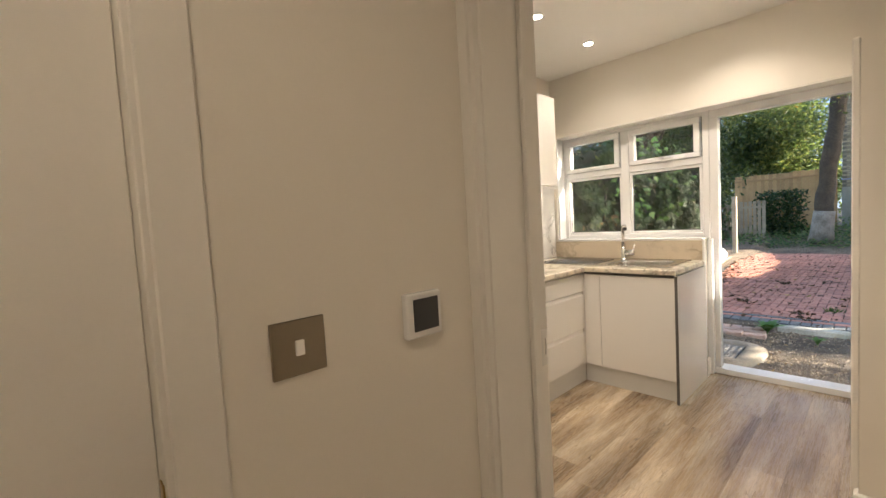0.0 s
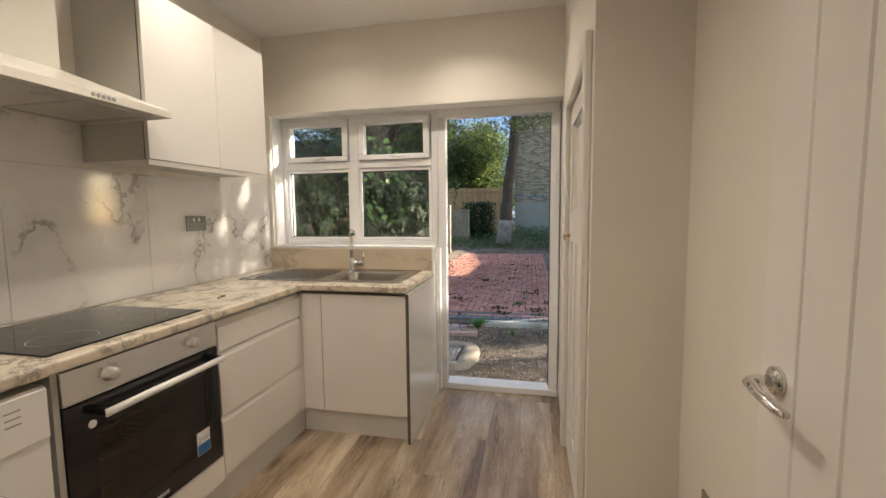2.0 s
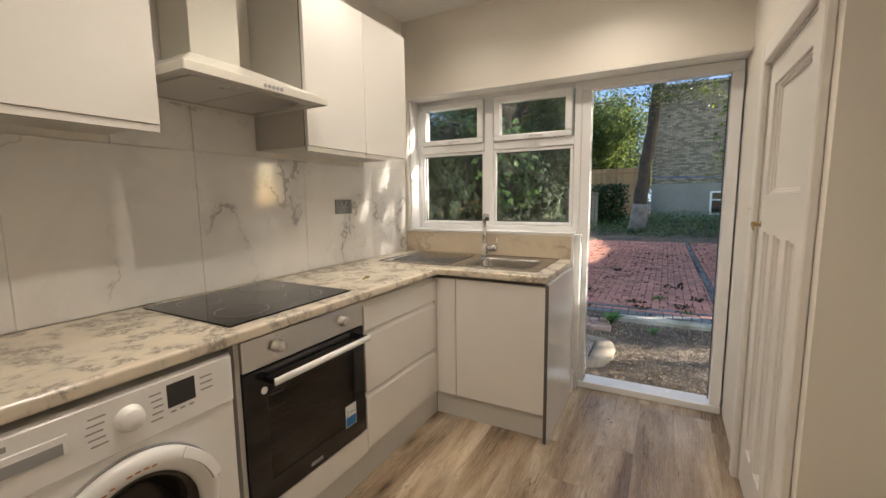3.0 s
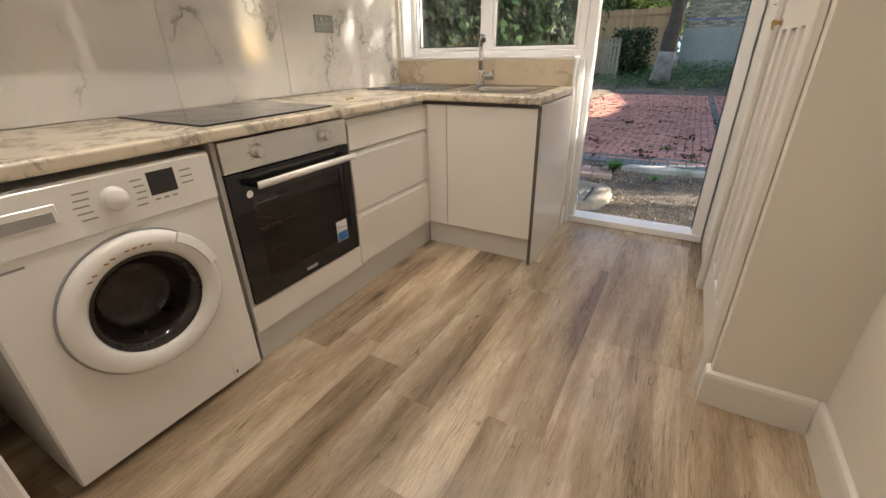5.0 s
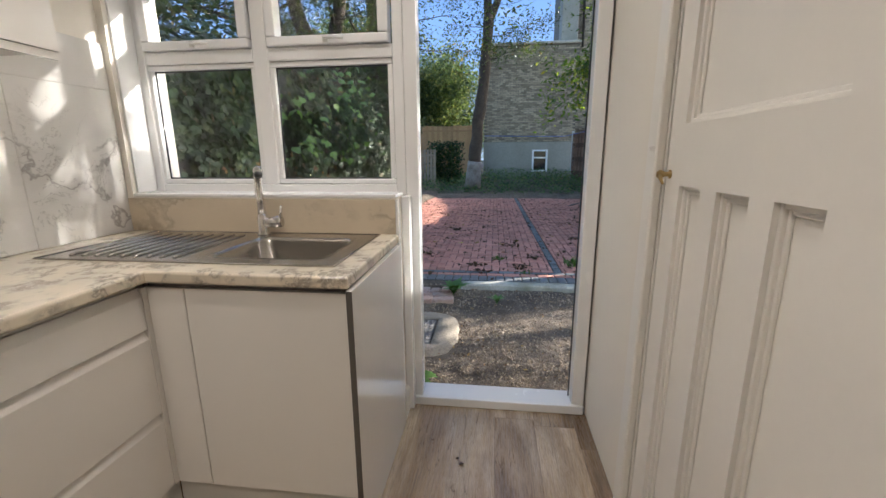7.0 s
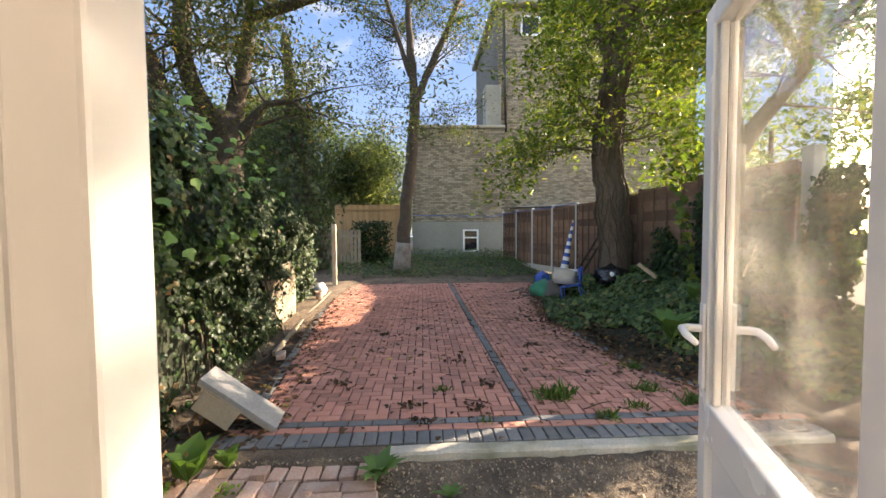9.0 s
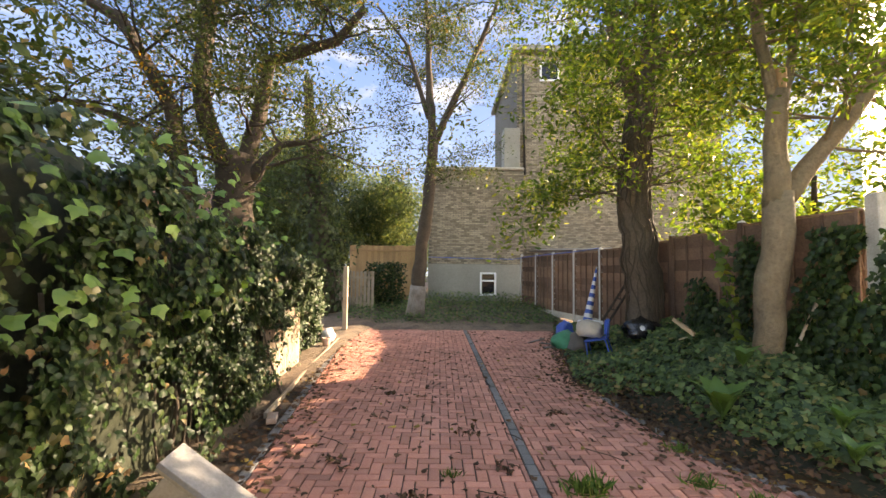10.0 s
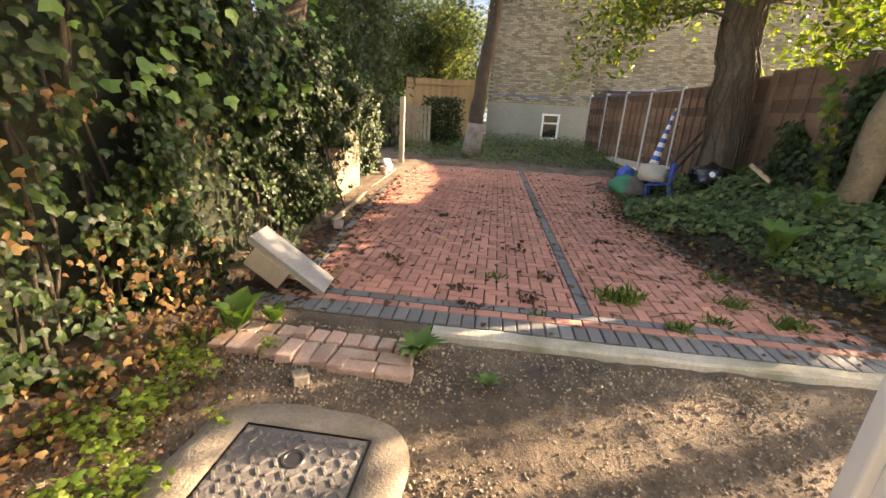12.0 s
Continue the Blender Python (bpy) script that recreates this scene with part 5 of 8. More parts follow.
def leaf_cloud(name, pos, nrm, size, shape, material, parent=None, label="", hang=0.0, kind="stuff", category=""):
    """Many leaves as one mesh: each a small folded shape with its own turn."""
    pos, nrm, size = np.asarray(pos, float), np.asarray(nrm, float), np.asarray(size, float)
    n = len(pos)
    nrm = nrm / np.linalg.norm(nrm, axis=1, keepdims=True).clip(1e-6)
    along = np.random.normal(size=(n, 3))
    along[:, 2] -= hang
    along -= nrm * (along * nrm).sum(1, keepdims=True)
    along /= np.linalg.norm(along, axis=1, keepdims=True).clip(1e-6)
    across = np.cross(along, nrm)
    tv = np.array(shape[0], float)
    if parent is not None and parent in ORIGIN:
        pos = pos - np.array(ORIGIN[parent])
    v = pos[:, None] + size[:, None, None] * (tv[None, :, 0, None] * across[:, None] + tv[None, :, 1, None] * along[:, None] + tv[None, :, 2, None] * nrm[:, None])
    k = len(tv)
    faces = []
    for f in shape[1]:
        faces.append((np.arange(n)[:, None] * k + np.array(f)[None]).tolist())
    me = bpy.data.meshes.new(name)
    me.from_pydata(v.reshape(-1, 3).tolist(), [], [f for group in faces for f in group])
    me.materials.append(material)
    ob = new(name, me)
    if parent is not None:
        ob.parent = parent
        ORIGIN[ob] = ORIGIN[parent]
    return tagged(ob, label, category, kind=kind)


def bumpy_sheet(name, us, vs, place, material, parent=None, label=""):
    """A rough surface over a grid; place(u, v) gives the point."""
    me = bpy.data.meshes.new(name)
    o = ORIGIN.get(parent, Vector())
    pts = [Vector(place(u, v)) - o for u in us for v in vs]
    k = len(vs)
    fs = [(i * k + j, i * k + j + 1, (i + 1) * k + j + 1, (i + 1) * k + j) for i in range(len(us) - 1) for j in range(k - 1)]
    me.from_pydata([tuple(p) for p in pts], [], fs)
    me.shade_smooth()
    me.materials.append(material)
    ob = new(name, me)
    if parent is not None:
        ob.parent = parent
    ORIGIN[ob] = o
    if label:
        ob["label"] = label
    return ob


def wob(x, y, z=0.0, s=1.0):
    return noise.noise(Vector((x * s, y * s, z * s)))


# ---- ground ----
def ground_z(x, y):
    base = -0.245 if x < 6.3 else -0.235
    if x > 15.0:
        base += min(1.0, (x - 15.0) / 5.5) * 0.50
    if y > 2.6:
        base += 0.10
    if 6.2 < x < 6.5 and 0.86 < y < 2.4:
        return -0.188
    rough_z = 0.02 * wob(x, y, 0, 1.3) + 0.016 * wob(x, y, 3, 4.0) + 0.013 * wob(x, y, 6, 11.0) if x < 30 else 0.0
    return base + rough_z


gx = [-60, -30, -10, 3.865] + [3.865 + 0.03 * i for i in range(1, 89)] + [6.6 + 0.6 * i for i in range(26)] + [24, 30, 45, 70, 110]
gy = [-70, -35, -15, -8] + [-7.5 + 0.5 * i for i in range(11)] + [-2.0 + 0.03 * i for i in range(150)] + [2.7, 3.2, 4, 6, 10, 20, 40, 70]
gx = [x for x in gx if x >= 3.865]
tagged(bumpy_sheet("ground", gx, gy, lambda x, y: (x, y, ground_z(x, y)), M_SOIL), "bare brown garden soil with grit", "ground", kind="structure")
tagged(part("ground_house", box(-60, 3.86, -70, 70, -0.6, -0.31), M_SOIL), "soil round the house", "ground", kind="structure")

random.seed(7)
np.random.seed(7)
stones = bmesh.new()
for i in range(22000):
    x, y = random.uniform(3.92, 6.25), random.uniform(-2.0, 2.5)
    if abs(x - 5.045) < 0.41 and abs(y - 1.27) < 0.50:
        continue
    if wob(x, y, 9, 1.2) < random.uniform(-0.55, 0.15):
        continue
    s = random.uniform(0.005, 0.013) * (1.7 if random.random() < 0.06 else 1)
    m = Matrix.Translation((x, y, ground_z(x, y) + s * 0.3)) @ Euler((random.random() * 3, random.random() * 3, random.random() * 6)).to_matrix().to_4x4() @ Matrix.Diagonal((s, s * random.uniform(0.6, 0.9), s * random.uniform(0.4, 0.7), 1))
    vs_ = [stones.verts.new(m @ Vector(c)) for c in ((1, 0, 0), (-1, 0, 0.1), (0, 1, 0), (0, -1, 0), (0, 0, 1), (0, 0, -1))]
    for a, b, c in ((0, 2, 4), (2, 1, 4), (1, 3, 4), (3, 0, 4), (2, 0, 5), (1, 2, 5), (3, 1, 5), (0, 3, 5)):
        stones.faces.new((vs_[a], vs_[b], vs_[c]))
tagged(part("gravel", stones, M_STONE), "loose pale gravel scattered over soil", "gravel", kind="stuff")

# concrete kerb
kb = bmesh.new()
ks = []
for i in range(41):
    y = 0.84 - i * 0.085
    x = 6.285 + 0.015 * wob(y, 2, 0, 2.0) + 0.03 * max(0, -y - 1.2)
    zt = -0.183 + 0.012 * wob(y, 5, 0, 4.0)
    ks.append([kb.verts.new(p) for p in ((x, y, -0.34), (x + 0.004, y, zt - 0.018), (x + 0.018 + 0.008 * wob(y, 1, 1, 9), y, zt), (x + 0.112, y, zt + 0.002), (x + 0.115, y, -0.34))])
for p, q in zip(ks, ks[1:]):
    for j in range(4):
        kb.faces.new((p[j], p[j + 1], q[j + 1], q[j]))
kb.faces.new(ks[0])
kb.faces.new(ks[-1][::-1])
bmesh.ops.recalc_face_normals(kb, faces=kb.faces)
tagged(part("kerb", kb, M_CONC), "worn pale concrete kerb edging the paving", "kerb", kind="structure")

# ---- block paving ----
PZ = -0.172
paving = tagged(part("paving", box(6.402, 16.55, -2.95, 2.85, -0.34, PZ - 0.014), M_JOINT), "red herringbone block paving with grey borders", "paving", kind="structure")


def strip_y(x):
    return -0.305 + 0.0095 * (x - 6.84)


def right_edge(x):
    return float(np.interp(x, (6.4, 7.1, 7.7, 8.2, 9.4, 10.4, 12.0, 14.0, 16.5), (-2.52, -2.40, -2.06, -1.93, -1.80, -1.58, -1.95, -2.38, -2.90)))


def left_edge(x):
    return 2.05 + 0.12 * (x - 6.4) if x < 8.5 else 2.302 + 0.105 * (x - 8.5)


def block_bm(lx, ly):
    b = bmesh.new()
    g, bev = 0.0050, 0.006
    hx, hy = lx / 2 - g, ly / 2 - g
    lo_ = [b.verts.new((sx * hx, sy * hy, -0.03)) for sx, sy in ((-1, -1), (1, -1), (1, 1), (-1, 1))]
    mid = [b.verts.new((sx * hx, sy * hy, -bev * 0.8)) for sx, sy in ((-1, -1), (1, -1), (1, 1), (-1, 1))]
    top = [b.verts.new((sx * (hx - bev), sy * (hy - bev), 0)) for sx, sy in ((-1, -1), (1, -1), (1, 1), (-1, 1))]
    for p, q in ((lo_, mid), (mid, top)):
        for k in range(4):
            b.faces.new((p[k], p[(k + 1) % 4], q[(k + 1) % 4], q[k]))
    b.faces.new(top)
    return b


blocks = []  # x, y, length along x, length along y, grey
U = 0.1
for i in range(-1, 102):
    for j in range(-30, 36):
        k = (i - j) % 4
        if k == 0:
            lx, ly = 0.2, 0.1
        elif k == 3:
            lx, ly = 0.1, 0.2
        else:
            continue
        x, y = 6.81 + i * U + lx / 2, j * U + ly / 2
        xa, xb = max(6.812, x - lx / 2), x + lx / 2
        lo_y, hi_y = right_edge(x) + (0.1 if x < 9.6 else 0.0), left_edge(x) - 0.10
        for ca, cb in ((lo_y, strip_y(x) - 0.051), (strip_y(x) + 0.051, hi_y)):
            ya, yb = max(ca, y - ly / 2), min(cb, y + ly / 2)
            if yb - ya > 0.022 and xb - xa > 0.022 and xb < 16.5:
                sx, sy = round(xb - xa, 2), round(yb - ya, 3) if yb - ya < ly - 0.001 else ly
                blocks.append(((xa + xb) / 2, (ya + yb) / 2, sx, sy, 0, 0.0))
for i in range(48):
    x = 6.91 + 0.2 * i
    blocks.append((x, strip_y(x), 0.2, 0.1, 1, 0.0))
    blocks.append((x, left_edge(x) - 0.05, 0.2, 0.1, 1, math.atan(0.09)))
for i in range(14):
    x = 6.91 + 0.2 * i
    blocks.append((x, right_edge(x) + 0.05, 0.2, 0.1, 1, math.atan((right_edge(x + 0.1) - right_edge(x - 0.1)) / 0.2)))
for i in range(24):
    y = 2.12 - 0.2 * i
    blocks.append((6.76, y, 0.1, 0.2, 1, 0.0))
    blocks.append((6.656, y - 0.06, 0.1, 0.2, 0, 0.0))
for i in range(48):
    blocks.append((6.505, 2.2 - 0.1 * i, 0.2, 0.1, 1, 0.0))
shapes = {}
random.seed(11)
near = sorted(blocks, key=lambda q: (q[0] - 6.4) + 0.25 * abs(q[1] - 0.5))[:300]
near_set = set(near)
rv, rf = {0: [], 1: []}, {0: [], 1: []}
for q in blocks:
    x, y, lx, ly, grey, ang = q
    m = Matrix.Translation((x + random.uniform(-0.0012, 0.0012), y + random.uniform(-0.0012, 0.0012), PZ + random.uniform(-0.0025, 0.0025))) @ Euler((random.uniform(-0.008, 0.008), random.uniform(-0.008, 0.008), ang + random.uniform(-0.006, 0.006))).to_matrix().to_4x4()
    if q in near_set:
        key = (lx, ly, grey)
        if key not in shapes:
            me = bpy.data.meshes.new("paving_block")
            bb = block_bm(lx, ly)
            bb.to_mesh(me)
            bb.free()
            me.materials.append(M_GBLOCK if grey else M_BLOCK)
            shapes[key] = me
        o = new("paving_block", shapes[key])
        o.parent = paving
        o.matrix_local = m
    else:
        bb = block_bm(lx, ly)
        base = len(rv[grey])
        rv[grey] += [tuple(m @ v.co) for v in bb.verts]
        bb.verts.index_update()
        rf[grey] += [tuple(base + v.index for v in f.verts) for f in bb.faces]
        bb.free()
for grey in (0, 1):
    me = bpy.data.meshes.new("paving_rest")
    me.from_pydata(rv[grey], [], rf[grey])
    me.materials.append(M_GBLOCK if grey else M_BLOCK)
    o = new("paving_rest", me)
    o.parent = paving
    tagged(o, "grey border blocks further off" if grey else "red blocks further off", kind="stuff")


# ---- loose bricks by the kerb ----
def brick_bm(l=0.215, w=0.1025, h=0.065):
    b = box(-l / 2, l / 2, -w / 2, w / 2, 0, h, 0.006)
    for v in b.verts:
        v.co += Vector((wob(*v.co, 30), wob(*(v.co + Vector((5, 0, 0))), 30), wob(*(v.co + Vector((0, 7, 0))), 30))) * 0.004
    return b


random.seed(5)
bme = bpy.data.meshes.new("brick")
bb = brick_bm()
bb.to_mesh(bme)
bb.free()
bme.materials.append(M_OLDBR)


def loose_brick(x, y, z, rx=0, ry=0, rz=0):
    o = new("brick", bme)
    o.matrix_world = pose(x, y, z, rx, ry, rz)
    return tagged(o, "old weathered brick laid loose in the soil", "brick", group="loose bricks by the kerb")


for i in range(11):
    loose_brick(6.150 + 0.006 * i + random.uniform(-0.008, 0.008), 0.99 + 0.117 * i, -0.262 + random.uniform(-0.010, 0.008), random.uniform(-4, 4), random.uniform(-4, 4), random.uniform(-5, 3))
for i in range(8):
    loose_brick(5.905 + 0.012 * i + random.uniform(-0.008, 0.008), 1.335 + 0.117 * i, -0.263 + random.uniform(-0.010, 0.008), random.uniform(-5, 5), random.uniform(-4, 4), 3 + random.uniform(-5, 4))
for x, y, a in ((5.835, 0.985, 91), (5.842, 1.205, 88), (5.95, 1.01, 92), (5.952, 1.235, 89)):
    loose_brick(x, y, -0.258 + random.uniform(-0.006, 0.004), random.uniform(-3, 3), random.uniform(-3, 3), a)
tagged(part("brick_half", moved(box(-0.055, 0.055, -0.045, 0.045, 0, 0.06, 0.008), pose(5.68, 1.50, -0.25, 4, 8, 35)), M_SURR), "mossy broken half brick in the soil", "brick")

# ---- manhole ----
mh = thing("manhole_cover", "rusty square iron manhole cover with studded pattern", "manhole cover", (5.06, 1.27, -0.22))
part("plate", box(4.80, 5.29, 0.975, 1.57, -0.232, -0.214, 0.003), M_IRON, mh)
for i in range(9):
    for j in range(11):
        x, y = 4.835 + i * 0.052, 1.005 + j * 0.054
        if (x - 5.13) ** 2 + (y - 1.265) ** 2 < 0.0035:
            continue
        a = 38 if (i + j) % 2 else -38
        part("stud", moved(box(-0.022, 0.022, -0.0095, 0.0095, -0.002, 0.007, 0.004), Matrix.Translation((x, y, -0.213)) @ Matrix.Rotation(radians(a), 4, "Z")), M_IRON, mh)
part("seam", box(4.802, 5.085, 1.2625, 1.2675, -0.2145, -0.2132), M_DARKPL, mh, "dark seam between the two halves")
# The plate is not pierced; a dark disc paints the hole's shade.
part("lifting_eye", lathe([(0, 0.001), (0.036, 0.001), (0.040, 0.006), (0.050, 0.006), (0.055, 0)], (5.13, 1.265, -0.2138), "z", 20), M_DARKPL, mh, "lifting eye, its shaded hole painted as a dark disc")
sur = bmesh.new()
ring_in, ring_mid, ring_out, ring_low = [], [], [], []
for k in range(64):
    a = 2 * math.pi * k / 64
    c, s = math.cos(a), math.sin(a)
    q = max(abs(c), abs(s))
    e = (abs(c) ** 3.4 + abs(s) ** 3.4) ** (1 / 3.4)
    ix, iy = 0.255 * c / q, 0.307 * s / q
    ox, oy = (0.43 + 0.03 * wob(c, s, 0, 2)) * c / e, (0.53 + 0.03 * wob(c, s, 4, 2)) * s / e
    ring_in.append(sur.verts.new((5.045 + ix, 1.272 + iy, -0.214)))
    ring_mid.append(sur.verts.new((5.045 + ix * 1.04, 1.272 + iy * 1.04, -0.200)))
    ring_out.append(sur.verts.new((5.045 + ox * 0.93, 1.272 + oy * 0.93, -0.198 + 0.008 * wob(c, s, 1, 4))))
    ring_low.append(sur.verts.new((5.045 + ox, 1.272 + oy, -0.30)))
for A, B in ((ring_in, ring_mid), (ring_mid, ring_out), (ring_out, ring_low)):
    for k in range(64):
        sur.faces.new((A[k], A[(k + 1) % 64], B[(k + 1) % 64], B[k]))
bmesh.ops.recalc_face_normals(sur, faces=sur.faces)
part("surround", sur, M_SURR, mh, "rough concrete surround", True)

# ---- leaning slab ----
ls = thing("leaning_slab", "grey stone-topped board propped on a beige box", "slab", (6.9, 2.1, -0.2))
bot, top_ = Vector((6.80, 1.797, -0.178)), Vector((6.935, 2.335, 0.235))
ex = Vector((0.31, 0.035, 0.0)).normalized()
ey = (top_ - bot).normalized()
en = ex.cross(ey).normalized()
ey = en.cross(ex).normalized()
R = Matrix((ex, ey, en)).transposed().to_4x4()
sl = box(-0.155, 0.155, 0, 0.70, -0.018, 0.018, 0.003)
part("slab", moved(sl, Matrix.Translation(bot + en * 0.02) @ R), M_SLATE, ls, "grey stone face with pale dust")
part("backing", moved(box(-0.15, 0.15, 0.01, 0.69, -0.040, -0.019, 0.002), Matrix.Translation(bot + en * 0.02) @ R), M_BEIGE, ls, "beige board backing")
part("box_body", moved(box(-0.15, 0.14, 0.30, 0.62, -0.21, -0.041, 0.004), Matrix.Translation(bot + en * 0.02) @ R), M_BEIGE, ls, "beige box behind")

# ---- far sky ----
tagged(bumpy_sheet("backdrop", [radians(-46 + 3 * i) for i in range(44)], [-6.0, 0.0, 20.0, 45.0, 78.0], lambda a, z: (4 + 72 * math.cos(a), 72 * math.sin(a), z), M_SKY), "blue evening sky with thin white clouds", "sky", kind="structure")

# ---- the brick house at the end ----
def brick_wall_pieces(parent, x, y0, y1, z0, z1, singles):
    """Courses of stretchers proud of the mortar on a face looking towards -x; a stretch of singles, the rest joined."""
    key = "brick_piece"
    me1 = bpy.data.meshes.new(key)
    b = bmesh.new()
    h, l = 0.030, 0.1035
    f = [b.verts.new((-0.012, sy * l, sz * h)) for sy, sz in ((-1, -1), (1, -1), (1, 1), (-1, 1))]
    r = [b.verts.new((0.01, sy * (l + 0.003), sz * (h + 0.003))) for sy, sz in ((-1, -1), (1, -1), (1, 1), (-1, 1))]
    b.faces.new(f[::-1])
    for k in range(4):
        b.faces.new((f[k], f[(k + 1) % 4], r[(k + 1) % 4], r[k]))
    bmesh.ops.recalc_face_normals(b, faces=b.faces)
    vb = [v.co.copy() for v in b.verts]
    b.verts.index_update()
    fb = [tuple(v.index for v in fc.verts) for fc in b.faces]
    b.to_mesh(me1)
    b.free()
    me1.materials.append(M_STOCK)
    vs, fs = [], []
    count, z, row_ = 0, z0 + 0.0375, 0
    rnd = random.Random(3)
    while z < z1 - 0.03:
        y = y0 + (0.1125 if row_ % 2 else 0.0) + 0.115
        while y < y1 - 0.1:
            off = Vector((x + rnd.uniform(-0.004, 0.004), y, z))
            if count < singles:
                o = new("brick", me1)
                o.parent = parent
                o.location = off - ORIGIN[parent]
                count += 1
            else:
                base = len(vs)
                vs += [tuple(off + c - ORIGIN[parent]) for c in vb]
                fs += [tuple(base + i for i in fc) for fc in fb]
            y += 0.225
        z += 0.075
        row_ += 1
    me = bpy.data.meshes.new("brickwork")
    me.from_pydata(vs, [], fs)
    me.materials.append(M_STOCK)
    o = new("brickwork", me)
    o.parent = parent
    tagged(o, "weathered yellow stock brickwork", kind="stuff")


ha = thing("brick_outbuilding", "yellow stock brick rear wing with rendered base", "house", (23, -1.0, 0.2))
part("wall", box(21.012, 25.0, -2.95, 0.98, 0.1, 5.75), M_MORT, ha)
part("rendered_base", sheet([-2.97, -1.84, -1.14, 0.99], [0.05, 0.48, 1.46, 1.78], [(-1.84, -1.14, 0.48, 1.46)], 20.985, 21.01, "x"), M_REND, ha, "cracked grey render")
part("coping", box(20.93, 25.05, -2.98, 1.03, 5.751, 5.86, 0.02), M_CONC, ha, "weathered coping")
wdw = part("window", sheet([-1.83, -1.75, -1.23, -1.15], [0.49, 0.57, 1.07, 1.13, 1.38, 1.45], [(-1.75, -1.23, 0.57, 1.07), (-1.75, -1.23, 1.13, 1.38)], 20.965, 21.005, "x"), M_UPVC, ha, "small white plastic window")
part("pane", box(20.995, 21.0, -1.745, -1.235, 0.575, 1.065), M_BLACKGL, wdw, "dark glass")
part("pane", box(20.995, 21.0, -1.745, -1.235, 1.135, 1.375), M_BLACKGL, wdw, "dark glass")
brick_wall_pieces(ha, 21.008, -2.95, 0.98, 1.79, 5.74, 220)
part("bracket", box(20.85, 21.0, -2.52, -2.47, 1.98, 2.03, 0.01), M_GALV, ha, "small white line bracket")

hb_ = thing("brick_house", "tall yellow stock brick house behind the fence", "house", (25, -8, 0))
part("wall", box(22.512, 30.0, -12.4, -2.951, 0.0, 11.6), M_MORT, hb_)
brick_wall_pieces(hb_, 22.508, -12.4, -2.951, 1.0, 11.5, 80)
part("roof", moved(box(22.2, 30.3, -12.7, -2.7, 11.61, 11.9, 0.05), Matrix.Identity(4)), M_SLATE, hb_, "grey eaves")
for y0 in (-4.9, -11.4):
    w_ = part("window", sheet([y0, y0 + 0.08, y0 + 0.82, y0 + 0.9], [10.3, 10.38, 11.12, 11.2], [(y0 + 0.08, y0 + 0.82, 10.38, 11.12)], 22.46, 22.50, "x"), M_UPVC, hb_, "white window")
    part("pane", box(22.49, 22.495, y0 + 0.07, y0 + 0.83, 10.37, 11.13), M_BLACKGL, w_)
part("soil_pipe", tube([(22.40, -3.3, 5.9), (22.40, -3.2, 11.4)], 0.055, 10), M_DARKPL, hb_, "black soil pipe", True)
part("bay", box(21.7, 22.5, -2.94, -2.25, 5.87, 7.8, 0.02), M_REND, hb_, "grey upper bay")
shed = thing("shed", "low grey-roofed shed behind the fence", "shed", (21.6, -5.0, 0))
part("wall", box(20.9, 22.3, -6.5, -3.6, -0.1, 2.05), M_FENCE, shed)
part("roof", moved(box(20.8, 22.4, -6.6, -3.5, 0, 0.06, 0.01), Matrix.Translation((0, 0, 2.25)) @ Matrix.Rotation(radians(-2), 4, "X")), M_SLATE, shed, "grey felt roof")
rl = thing("far_house", "far house with a red tiled roof", "house", (30, 17, 0))
part("wall", box(27, 33, 13, 22, -0.2, 4.2), M_STOCK, rl)
rb = bmesh.new()
rvv = [rb.verts.new(p) for p in ((26.7, 12.7, 4.2), (33.3, 12.7, 4.2), (33.3, 22.3, 4.2), (26.7, 22.3, 4.2), (30, 13.5, 6.4), (30, 21.5, 6.4))]
for q in ((0, 4, 5, 3), (1, 2, 5, 4), (0, 1, 4), (3, 5, 2), (0, 3, 2, 1)):
    rb.faces.new([rvv[i] for i in q])
bmesh.ops.recalc_face_normals(rb, faces=rb.faces)
part("roof", rb, M_ROOFT, rl, "red tiled roof")


